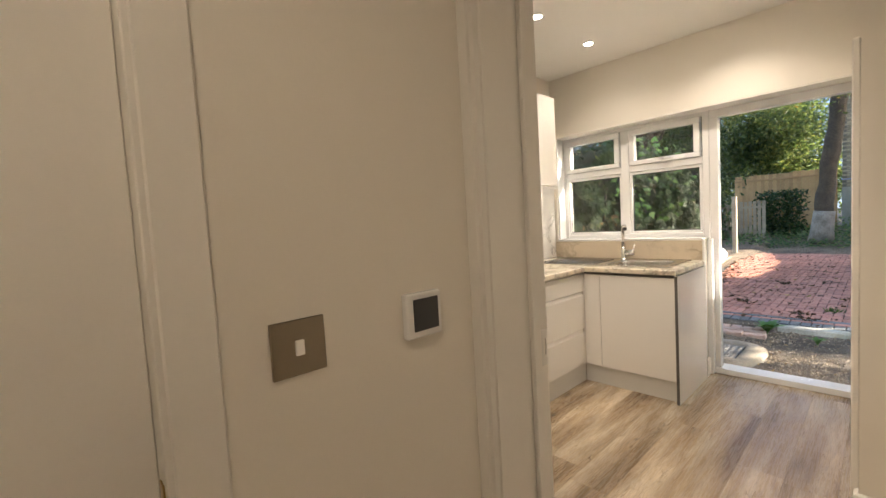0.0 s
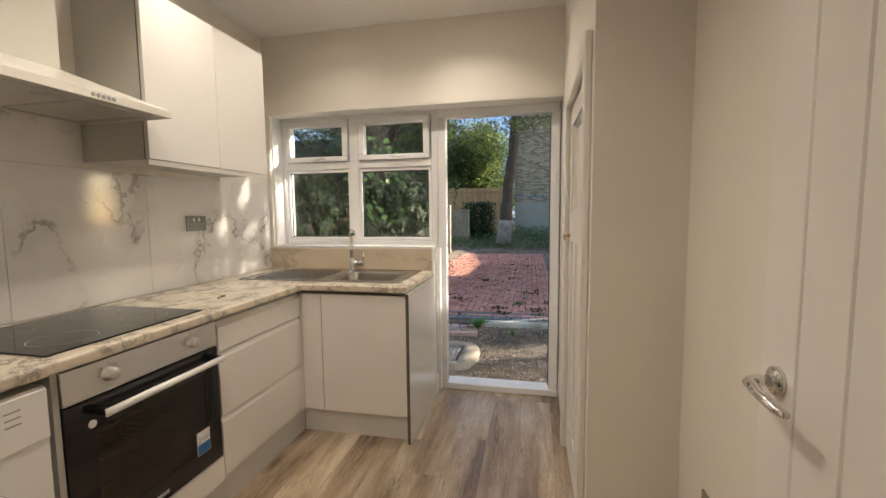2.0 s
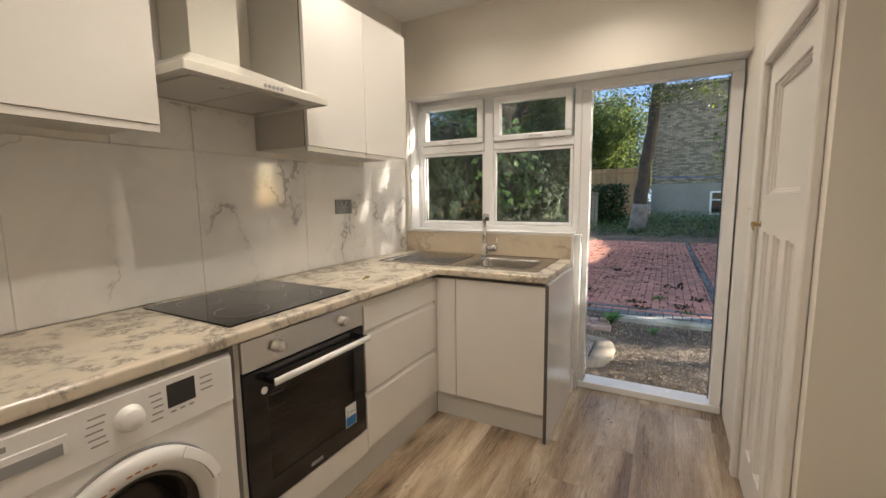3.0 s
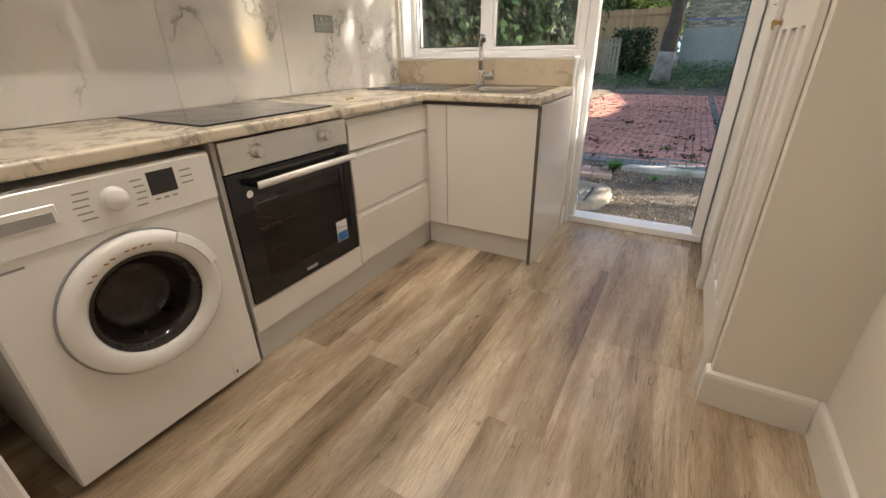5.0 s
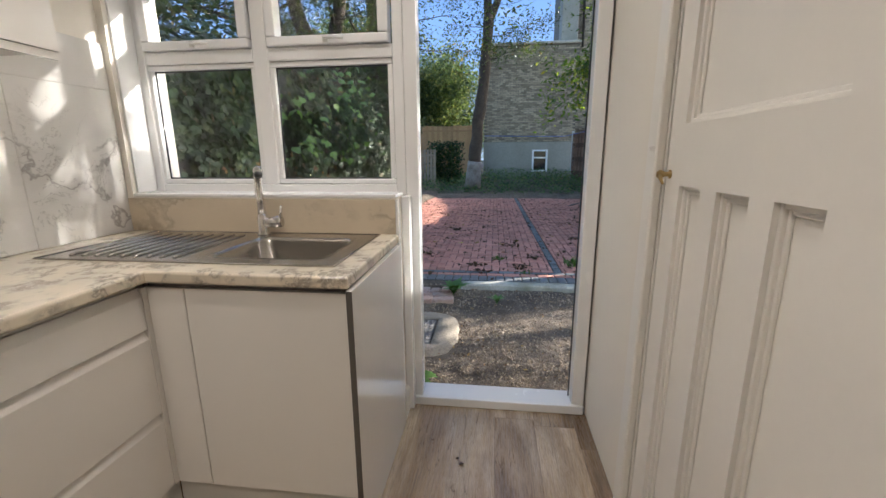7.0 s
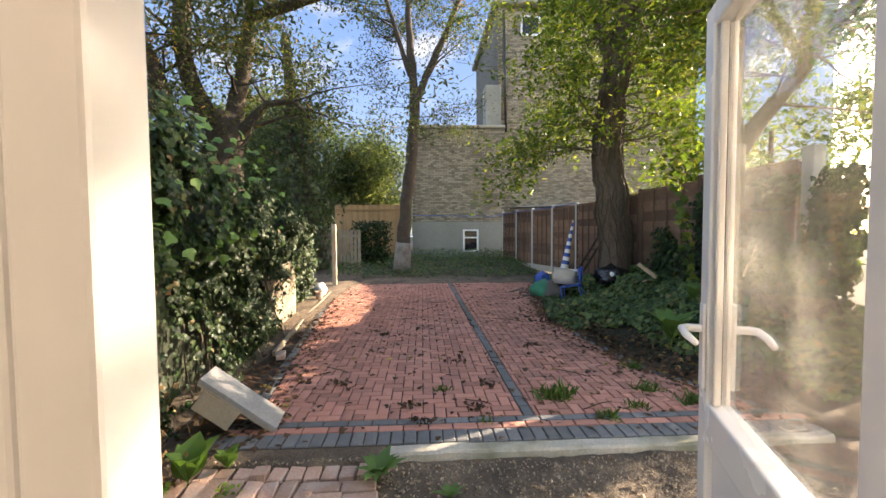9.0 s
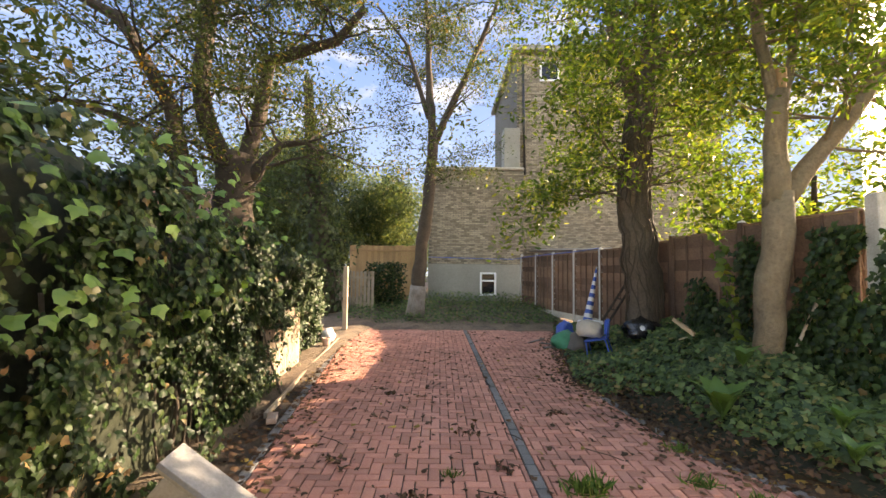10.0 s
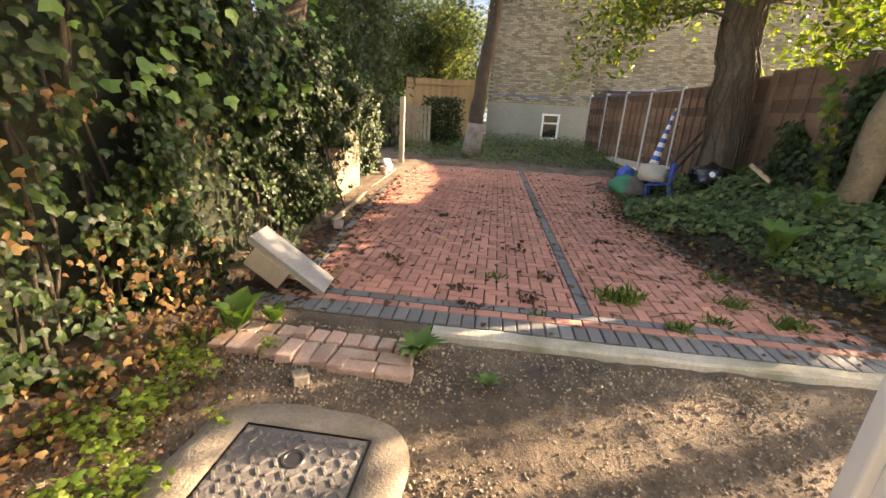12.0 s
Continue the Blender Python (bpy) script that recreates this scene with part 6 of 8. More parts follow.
# ---- fences ----
def fence_bay(a, b, top_a, top_b, post_far=True, lap=True, material=M_FENCE, label="brown overlap fence panel between concrete posts", low=-0.12, n=10):
    a, b = Vector((*a, 0)), Vector((*b, 0))
    d = (b - a).normalized()
    nrm = Vector((-d.y, d.x, 0))
    L = (b - a).length
    t = thing("fence", label, "fence", tuple(a + (b - a) / 2), group="garden fence")

    def place(bm):
        m = Matrix.Identity(4)
        m.col[0][:3], m.col[1][:3], m.col[2][:3], m.col[3][:3] = d, nrm, (0, 0, 1), a
        return moved(bm, m)

    h = (top_a + top_b) / 2
    hb2 = low + 0.20
    part("gravel_board", place(box(0.06, L - 0.06, -0.02, 0.02, low, hb2 - 0.002, 0.004)), M_CONC, t, "concrete gravel board")
    step = (h - 0.04 - hb2) / n
    for i in range(n):
        z0 = hb2 + i * step
        bd_ = box(0.07, L - 0.07, -0.006, 0.006, z0 - 0.015, z0 + step, 0.002)
        for v in bd_.verts:
            v.co.y += 0.020 * (1 if v.co.z < z0 + step / 2 else -1) + 0.003 * wob(v.co.x, i, 0, 1)
        part("board", place(bd_), material, t)
    for k in range(5):
        u = 0.08 + (L - 0.16) * k / 4
        for sy in (-0.034, 0.034):
            part("batten", place(box(u - 0.02, u + 0.02, sy - 0.011, sy + 0.011, hb2, h - 0.03, 0.003)), material, t)
    part("capping", place(box(0.06, L - 0.06, -0.035, 0.035, h - 0.03, h, 0.006)), material, t)
    p = box(-0.05, 0.05, -0.05, 0.05, low - 0.1, top_a + 0.06, 0.008)
    po = part("post", moved(p, Matrix.Translation(a)), M_GALV if a.x > 15 else material, t, "pale concrete post" if a.x > 15 else "")
    part("post_cap", moved(lathe([(0, 0.03), (0.03, 0.02), (0.055, 0.0), (0.055, -0.01), (0, -0.01)], (0, 0, top_a + 0.07), "z", 12), Matrix.Translation(a)), M_GALV, po)


FP = [(20.4, -2.78, 2.10), (19.2, -3.08, 2.10), (18.0, -3.38, 2.10), (16.75, -3.70, 2.12), (15.5, -4.03, 2.13), (13.9, -4.13, 2.18), (12.2, -4.20, 2.22), (10.35, -4.26, 2.28), (8.5, -4.33, 2.34)]
for (ax, ay, at_), (bx, by, bt_) in zip(FP, FP[1:]):
    fence_bay((ax, ay), (bx, by), at_, bt_, low=-0.12 if ax < 16 else 0.0)


def picket_run(name, pts, h, w, gap, material, label, group, base):
    for (ax, ay), (bx, by) in zip(pts, pts[1:]):
        a, b = Vector((ax, ay, 0)), Vector((bx, by, 0))
        d = (b - a).normalized()
        nrm = Vector((-d.y, d.x, 0))
        L = (b - a).length
        t = thing(name, label, "fence", tuple(a + (b - a) / 2), group=group)
        m = Matrix.Identity(4)
        m.col[0][:3], m.col[1][:3], m.col[2][:3], m.col[3][:3] = d, nrm, (0, 0, 1), a
        u = 0.0
        while u < L - w:
            part("picket", moved(box(u, u + w, -0.010, 0.010, base, base + h + 0.04 * wob(u, ax, 0, 7), 0.003), m), material, t)
            u += w + gap
        for rz in (0.22, h - 0.25):
            part("rail", moved(box(0, L, 0.011, 0.045, base + rz, base + rz + 0.07, 0.004), m), material, t)


picket_run("picket_fence", [(9.6, 2.92), (11.4, 3.02)], 1.0, 0.09, 0.012, M_PALE, "bleached old board fence half buried in ivy", "old board fences", -0.15)
picket_run("picket_fence", [(18.0, 2.75), (18.1, 5.2)], 1.35, 0.10, 0.03, M_SURR, "grey weathered picket fence at the garden end", "old board fences", 0.1)
picket_run("tall_fence", [(20.8, 1.1), (20.8, 4.2)], 2.3, 0.12, 0.004, M_NEWF, "orange-brown tall board fence", "tall board fences", 0.2)
tagged(part("concrete_post", box(15.14, 15.26, 3.02, 3.14, -0.3, 1.60, 0.012), M_PALE), "leaning pale square fence post", "post")
for x0, y0, x1, y1 in ((8.7, 2.50, 11.0, 2.72), (11.1, 2.73, 13.9, 2.93)):
    a, b = Vector((x0, y0, -0.15)), Vector((x1, y1, -0.15))
    L = (b - a).length
    tagged(part("edging_board", moved(box(0, L, -0.02, 0.02, -0.09, 0.03, 0.005), Matrix.Translation(a) @ Matrix.Rotation(math.atan2(y1 - y0, x1 - x0), 4, "Z")), M_PALE), "weathered timber edging along the paving", "edging", group="timber edging")


tagged(part("concrete_post", box(8.27, 8.43, -4.40, -4.22, -0.3, 2.44, 0.012), M_CONC), "tall weathered concrete post ending the fence", "post")

# ---- trees ----
def limb_points(pts, bend=0.06, step=0.35, seed=0):
    """Points along a limb with small crooks."""
    out = []
    pts = [Vector(p) for p in pts]
    for a, b in zip(pts, pts[1:]):
        n = max(1, int((b - a).length / step))
        for i in range(n):
            p = a.lerp(b, i / n)
            if out:
                p = p + Vector((wob(*p, 1.3 + seed), wob(p.y, p.z, p.x, 1.3 + seed), 0)) * bend
            out.append(p)
    return out + [pts[-1]]


class Tree:
    def __init__(self, name, label, at, bark, seed):
        self.root = thing(name, label, "tree", at)
        self.bark, self.rnd, self.tips, self.seed = bark, random.Random(seed), [], seed
        self.twigs = bmesh.new()

    def trunk(self, pts, r0, r1, name="trunk", seg=14):
        p = limb_points(pts, 0.07, 0.3, self.seed)
        n = len(p) - 1
        radii = [(r0 + (r1 - r0) * i / n) * (1 + 0.10 * wob(p[i].x, p[i].y, p[i].z, 2.0)) for i in range(n + 1)]
        if name == "trunk":
            radii[0] *= 1.35
        b = tube(p, radii, seg)
        for v in b.verts:
            v.co += Vector((wob(*v.co, 5), wob(v.co.y, v.co.z, v.co.x, 5), 0)) * r0 * 0.16
        part(name, b, self.bark, self.root, "", True)
        return p

    def grow(self, p, d, length, r, depth, droop=0.0):
        """Side branches with twigs, leaf places at their ends."""
        rnd = self.rnd
        pts, radii = [Vector(p)], [r]
        q, d = Vector(p), Vector(d).normalized()
        n = max(3, int(length / 0.22))
        for i in range(n):
            d = (d + Vector((rnd.gauss(0, 0.16), rnd.gauss(0, 0.16), rnd.gauss(0.03, 0.12) - droop))).normalized()
            q = q + d * (length / n)
            pts.append(q.copy())
            radii.append(max(0.0035, r * (1 - 0.85 * (i + 1) / n)))
            if depth > 0 and i > 0 and rnd.random() < 0.62:
                side = (d + Vector((rnd.gauss(0, 0.8), rnd.gauss(0, 0.8), rnd.gauss(0, 0.5)))).normalized()
                self.grow(q, side, length * rnd.uniform(0.4, 0.65), radii[-1] * 0.6, depth - 1, droop)
            if depth <= 1:
                self.tips.append((q.copy(), d.copy()))
        join(self.twigs, tube(pts, radii, 6 if r > 0.02 else 4, False))

    def branch_from(self, pts, count, length, r, depth=2, lo=0.3, droop=0.0, aim=None):
        rnd = self.rnd
        for i in range(count):
            f = lo + (1 - lo) * rnd.random()
            k = min(len(pts) - 1, int(f * (len(pts) - 1)))
            d = Vector((rnd.gauss(0, 1), rnd.gauss(0, 1), rnd.gauss(0.25, 0.4)))
            if aim:
                d += Vector(aim)
            self.grow(pts[k], d, length * rnd.uniform(0.6, 1.15), r * (1 - 0.5 * f), depth, droop)

    def finish(self, leaf, per_tip, size, spread, shape=OVAL_SHAPE, hang=0.5, keep=1.0, crown_label="leafy crown"):
        tagged(part("branchwork", self.twigs, self.bark, self.root, "", True), "thin crooked branches and twigs", kind="stuff")
        rs = np.random.RandomState(self.seed)
        tips = [t for t in self.tips if self.rnd.random() < keep]
        if not tips:
            return
        base = np.repeat(np.array([t[0] for t in tips]), per_tip, 0)
        pos = base + rs.normal(0, spread, base.shape)
        nrm = rs.normal(0, 0.6, base.shape) + np.array([0, 0, 0.8])
        sz = rs.uniform(size * 0.6, size * 1.3, len(pos))
        leaf_cloud("crown", pos, nrm, sz, shape, leaf, self.root, crown_label, hang)


t1 = Tree("slim_tree", "slim bare-trunked tree with white-painted base", (17.5, 1.3, 0.1), M_BARK, 21)
p = t1.trunk([(17.5, 1.3, 0.0), (17.5, 1.16, 2.11), (17.5, 0.89, 4.18), (17.5, 0.8, 5.91)], 0.24, 0.17)
a = t1.trunk([(17.5, 0.8, 5.7), (17.4, 0.14, 7.09), (17.3, -0.83, 9.29), (17.2, -1.62, 11.33)], 0.14, 0.05, "limb", 10)
b = t1.trunk([(17.5, 0.8, 5.8), (17.5, 0.9, 7.28), (17.5, 1.01, 9.27), (17.5, 1.12, 11.6)], 0.15, 0.05, "limb", 10)
c = t1.trunk([(17.5, 0.94, 6.6), (17.6, 1.78, 9.27), (17.7, 2.77, 10.6)], 0.10, 0.03, "limb", 8)
t1.branch_from(p, 5, 1.6, 0.035, 2, 0.75)
for q in (a, b, c):
    t1.branch_from(q, 9, 2.1, 0.04, 2, 0.15)
part("painted_base", tube([(17.5, 1.30, 0.02), (17.5, 1.27, 0.4), (17.5, 1.24, 0.75), (17.5, 1.215, 1.0)], [0.335, 0.285, 0.272, 0.262], 18), M_WASH, t1.root, "flaking whitewash round the base", True)
t1.finish(M_OLIVE, 17, 0.095, 0.20, crown_label="sparse dull green crown")

ta = Tree("gnarled_tree", "old gnarled tree with crooked limbs behind the hedge", (11.5, 4.4, -0.2), M_BARK, 33)
p = ta.trunk([(11.5, 4.45, -0.3), (11.5, 4.42, 1.5), (11.5, 4.35, 3.0), (11.5, 4.3, 3.6)], 0.38, 0.33)
a = ta.trunk([(11.5, 4.4, 3.3), (11.4, 4.86, 4.1), (11.4, 5.01, 4.97), (11.4, 4.9, 6.08), (11.4, 4.89, 7.6)], 0.19, 0.10, "limb")
b = ta.trunk([(11.5, 4.2, 3.4), (11.6, 3.98, 4.32), (11.6, 3.89, 4.97), (11.5, 3.8, 5.42), (11.4, 2.47, 5.80), (11.2, 1.94, 6.3)], 0.17, 0.06, "limb")
c = ta.trunk([(11.5, 4.15, 3.1), (11.3, 3.48, 3.78), (11.2, 2.96, 3.80), (11.2, 2.63, 3.5)], 0.12, 0.03, "limb")
for q, n in ((a, 17), (b, 17), (c, 9)):
    ta.branch_from(q, n, 2.0, 0.045, 2, 0.2, 0.02)
ta.branch_from(a, 4, 2.6, 0.05, 2, 0.6, 0.0, (0, 0, 1))
ta.finish(M_OLIVE, 19, 0.078, 0.16, keep=0.95, crown_label="dull olive crown turning brown")

tc = Tree("leaning_tree", "leaning old tree with long bare boughs", (11.0, 4.95, -0.2), M_BARK, 45)
p = tc.trunk([(11.0, 4.9, -0.3), (11.0, 4.94, 2.34), (11.0, 5.04, 3.33)], 0.27, 0.22)
a = tc.trunk([(11.0, 5.04, 3.2), (11.0, 5.24, 4.33), (10.9, 5.51, 4.84), (10.8, 6.07, 5.78), (10.6, 7.1, 6.3), (10.4, 7.9, 6.6)], 0.15, 0.05, "limb")
b = tc.trunk([(11.0, 5.07, 3.4), (10.8, 5.76, 3.98), (10.5, 6.66, 4.22), (10.3, 7.44, 4.17)], 0.09, 0.03, "limb")
for q, n in ((a, 20), (b, 12)):
    tc.branch_from(q, n, 1.8, 0.035, 2, 0.2, 0.01)
tc.finish(M_OLIVE, 13, 0.078, 0.17, keep=0.8, crown_label="thin crown with orange tufts")

ov_ = np.random.RandomState(77)
tuft_at = np.array([(10.9, 5.55, 4.75), (10.9, 5.25, 4.85), (10.9, 5.4, 4.55), (10.8, 5.75, 4.95)])[ov_.randint(0, 4, 190)] + ov_.normal(0, 0.14, (190, 3))
leaf_cloud("orange_leaves", tuft_at, ov_.normal(0, 0.8, (190, 3)) + np.array([-0.4, -0.3, 0.4]), ov_.uniform(0.06, 0.12, 190), OVAL_SHAPE, leaf_mat("orange_leaf", [(0.0, (0.28, 0.12, 0.02)), (1.0, (0.55, 0.30, 0.04))], 0.45, 0.5), tc.root, "tuft of orange autumn leaves", 0.6)

tb = Tree("ivy_clad_tree", "dark ivy-clad tree at the garden end", (17.8, 4.6, 0.1), M_BARK, 51)
p = tb.trunk([(17.8, 4.4, 0.0), (17.8, 4.5, 1.8), (17.8, 4.75, 3.8), (17.8, 5.0, 5.6), (17.8, 5.1, 8.0)], 0.42, 0.12)
tb.branch_from(p, 16, 1.9, 0.04, 2, 0.3)
rs = np.random.RandomState(9)
cl = np.array([p[int(i)] for i in rs.uniform(0, len(p) * 0.72, 2600).astype(int)])
off = rs.normal(0, 1, cl.shape)
off[:, 2] *= 0.5
off /= np.linalg.norm(off, axis=1, keepdims=True)
cl = cl + off * rs.uniform(0.35, 1.0, (len(cl), 1))
tb.finish(M_DARKLF, 4, 0.15, 0.22)
leaf_cloud("ivy", cl, off, rs.uniform(0.10, 0.18, len(cl)), IVY_SHAPE, M_DARKLF, tb.root, "dark ivy sleeve", 0.6)

t2 = Tree("vine_covered_tree", "stout tree wrapped in bare ivy vines", (12.35, -3.72, -0.1), M_BARKV, 61)
p = t2.trunk([(12.35, -3.74, -0.25), (12.35, -3.68, 1.0), (12.35, -3.62, 1.81), (12.35, -3.48, 2.98), (12.35, -3.56, 4.18), (12.35, -3.79, 5.65)], 0.33, 0.25, seg=18)
a = t2.trunk([(12.35, -3.6, 5.0), (12.3, -3.09, 6.52), (12.2, -2.88, 7.9)], 0.16, 0.07, "limb")
b = t2.trunk([(12.35, -3.79, 5.5), (12.35, -3.95, 6.65), (12.4, -4.0, 8.6)], 0.20, 0.08, "limb")
c = t2.trunk([(12.35, -3.8, 5.4), (12.35, -4.3, 6.4), (12.4, -5.15, 7.9)], 0.16, 0.06, "limb")
for k in range(44):
    rk = random.Random(100 + k)
    ph, tw = rk.uniform(0, 6.28), rk.uniform(-1.2, 1.2)
    z0, z1 = rk.uniform(-0.1, 0.4), rk.uniform(3.5, 6.0)
    vp = []
    for i in range(26):
        z = z0 + (z1 - z0) * i / 25
        cxy = min(p, key=lambda q: abs(q.z - z))
        r = 0.345 - 0.016 * z + 0.035 * rk.random()
        an = ph + tw * i / 25 * 2 + 0.5 * wob(z, k, 0, 1.2) + 0.3 * wob(z, k, 7, 3.5)
        vp.append((cxy.x + r * math.cos(an), cxy.y + r * math.sin(an), z))
    part("vine", tube(vp, [rk.uniform(0.007, 0.020)] * 26, 5), M_STEM, t2.root, "dry ivy vine", True)
for q, n in ((p, 14), (a, 16), (b, 16), (c, 22)):
    t2.branch_from(q, n, 2.3, 0.04, 2, 0.55 if q is p else 0.2, 0.03)
t2.branch_from(p, 6, 2.3, 0.035, 2, 0.55, 0.07, (-0.6, 1.6, -0.2))
t2.branch_from(p, 7, 2.6, 0.035, 2, 0.6, 0.02, (0.0, -1.8, 0.2))
t2.finish(M_ASH, 11, 0.115, 0.14, keep=0.62, crown_label="yellow-green drooping crown")

t3 = Tree("forked_tree", "smooth forked tree with a sawn stub", (9.2, -3.68, -0.1), M_BARKP, 71)
p = t3.trunk([(9.2, -3.66, -0.25), (9.2, -3.70, 0.5), (9.2, -3.75, 1.16), (9.2, -3.87, 2.11), (9.2, -3.91, 2.6)], 0.175, 0.165, seg=16)
u_ = t3.trunk([(9.2, -3.88, 2.4), (9.2, -3.86, 3.23), (9.2, -3.94, 3.95)], 0.145, 0.125, "limb")
a = t3.trunk([(9.2, -3.92, 3.7), (9.2, -3.74, 4.38), (9.2, -3.67, 5.42), (9.2, -3.6, 6.8)], 0.085, 0.05, "limb", 10)
b = t3.trunk([(9.2, -3.98, 3.75), (9.2, -4.16, 4.39), (9.2, -4.32, 5.42), (9.2, -4.4, 6.8)], 0.065, 0.04, "limb", 10)
c = t3.trunk([(9.2, -3.93, 2.45), (9.2, -4.53, 3.23), (9.2, -5.04, 3.92), (9.2, -5.44, 4.39), (9.2, -6.2, 5.1)], 0.13, 0.08, "limb", 12)
part("stub", tube([(9.2, -3.95, 3.8), (9.19, -3.97, 4.25)], [0.075, 0.07], 10), M_NEWF, t3.root, "orange sawn stub", True)
for q, n in ((a, 17), (b, 19), (c, 24)):
    t3.branch_from(q, n, 2.2, 0.03, 2, 0.35, 0.02)
t3.finish(M_ASH, 12, 0.105, 0.15, keep=0.85, crown_label="light green crown")

# The first entry is an unseen tree added to dapple the sunlight.
for nm, lab, at, h, r, seed, mt, n, sp in (("dapple_tree", "leafy tree added out of view to dapple the sun", (8.9, -8.4, -0.1), 4.8, 0.16, 84, M_ASH, 20, 0.22), ("neighbour_shrub", "bright yellow-green shrub behind the fence", (11.6, -6.6, -0.1), 3.5, 0.12, 82, M_ASH, 34, 0.2), ("neighbour_shrub", "tall yellow-green shrub behind the fence", (15.2, -8.4, -0.1), 3.0, 0.12, 88, M_ASH, 34, 0.24), ("far_tree", "leafy tree far behind the end fence", (30.0, 4.2, 0.0), 6.0, 0.25, 85, M_FARLF, 40, 0.5), ("far_tree", "dark leafy tree beyond the garden end", (27.0, 9.0, 0.0), 7.0, 0.3, 86, M_FARLF, 44, 0.5), ("side_tree", "overgrown tree behind the ivy hedge", (7.6, 6.6, -0.1), 5.0, 0.2, 87, M_OLIVE, 34, 0.28)):
    t = Tree(nm, lab, at, M_BARK, seed)
    x, y, z = at
    q = t.trunk([(x, y, z - 0.2), (x + 0.1, y, z + h * 0.4), (x - 0.1, y + 0.1, z + h * 0.75), (x, y, z + h)], r, r * 0.4)
    t.branch_from(q, n, h * 0.42, r * 0.25, 2, 0.35)
    far = nm == "far_tree"
    t.finish(mt, 15 if far else 5 if nm == "dapple_tree" else 8, 0.21 if far else 0.15, sp)

# Unseen tree put in to screen the sun that reaches the tiles.
tt = Tree("dapple_tree", "tall slender tree added out of view to thin the window sun", (8.9, -11.2, -0.1), M_BARK, 91)
q = tt.trunk([(8.9, -11.2, -0.3), (8.95, -11.2, 3.0), (8.85, -11.1, 5.6), (8.9, -11.2, 7.6)], 0.17, 0.06)
tt.branch_from(q, 26, 1.5, 0.035, 2, 0.70)
tt.finish(M_OLIVE, 7, 0.14, 0.16, keep=0.55, crown_label="high open crown")

# ---- ivy hedge along the side ----
def hedge_face(x):
    return 2.56 + 0.13 * max(0.0, x - 7.4) + 0.22 * max(0.0, 5.4 - x)


def hedge_top(x):
    return float(np.interp(x, (4.0, 4.8, 5.3, 6.0, 6.9, 7.8, 8.6, 9.6, 10.4, 11.8, 13.2, 13.6), (1.65, 1.9, 2.15, 2.32, 2.24, 2.0, 1.85, 1.70, 1.60, 1.66, 1.10, 0.45))) + 0.24 * wob(x, 3, 0, 1.1)


hedge = thing("ivy_hedge", "overgrown ivy hedge smothering the side fence", "hedge", (8.3, 3.0, -0.2))
# Backing sheet whose dark colour plays the shade deep in the hedge.
bumpy_sheet("shade_sheet", [4.0 + 0.2 * i for i in range(49)], [0.1 * i for i in range(11)], lambda x, v: (x, hedge_face(x) + 0.34 + 0.10 * wob(x, v * 3, 0, 1.7) + (0.5 * max(0, v - 0.85) / 0.15), -0.3 + (hedge_top(x) + 0.25) * min(1, v / 0.9)), M_SHADE, hedge, "dark sheet painted as the shaded stems inside the hedge")
rs = np.random.RandomState(17)
N = 62000
hx = rs.uniform(4.0, 13.4, N)
hv = rs.uniform(0, 1.12, N) ** 0.9
pos, nrm, keepi = np.zeros((N, 3)), np.zeros((N, 3)), []
for i in range(N):
    x, v = hx[i], hv[i]
    top = hedge_top(x)
    lump = 0.36 * wob(x, v * 2.2, 0, 1.5) + 0.26 * wob(x, v * 2.2, 5, 3.4)
    if v <= 1.0:
        y = hedge_face(x) + 0.08 - lump - 0.16 * v + rs.normal(0, 0.05)
        z = -0.2 + (top + 0.2) * v
        pos[i], nrm[i] = (x, y, z), (rs.normal(0, 0.35), -1.0, rs.normal(0.35, 0.3))
    else:
        pos[i] = (x, hedge_face(x) + 0.1 + rs.uniform(-0.1, 1.2), top + 0.10 * rs.normal() + 0.5 * lump)
        nrm[i] = (rs.normal(0, 0.4), -0.3, 1.0)
    thin = wob(x, v * 2.0, 11, 1.4)
    bare = v < 0.50 and (x > 9.3 and x < 11.5)
    if not (thin < -0.06 and rs.rand() < 0.86) and not (bare and rs.rand() < 0.90):
        keepi.append(i)
pos, nrm = pos[keepi], nrm[keepi]
near_size = np.where(pos[:, 0] < 8.0, rs.uniform(0.032, 0.078, len(pos)), rs.uniform(0.035, 0.075, len(pos))) * np.where((pos[:, 2] > 1.0) & (pos[:, 0] < 7.8) & (rs.uniform(size=len(pos)) < 0.25), 1.4, 1.0)
leaf_cloud("ivy_leaves", pos, nrm, near_size, IVY_SHAPE, M_IVY, hedge, "glossy dark green ivy leaves", 1.2)
sel = rs.uniform(size=1500)
dx = 4.5 + 2.0 * sel
dz = -0.22 + 1.5 * rs.uniform(size=1500) ** 2.2
dy = np.array([hedge_face(x) for x in dx]) - 0.05 + rs.normal(0, 0.12, 1500) - 0.25 * (dz < 0.1) * rs.uniform(size=1500)
dk = np.array([wob(x, z, 31, 2.6) > 0.02 - 0.3 * (z < 0.25) for x, z in zip(dx, dz)])
leaf_cloud("dead_leaves", np.stack([dx, dy, dz], 1)[dk], np.stack([rs.normal(0, 0.7, 1500), -np.ones(1500), rs.normal(0, 0.7, 1500)], 1)[dk], rs.uniform(0.022, 0.06, 1500)[dk], IVY_SHAPE, M_DEAD, hedge, "dry brown ivy leaves", 1.0)
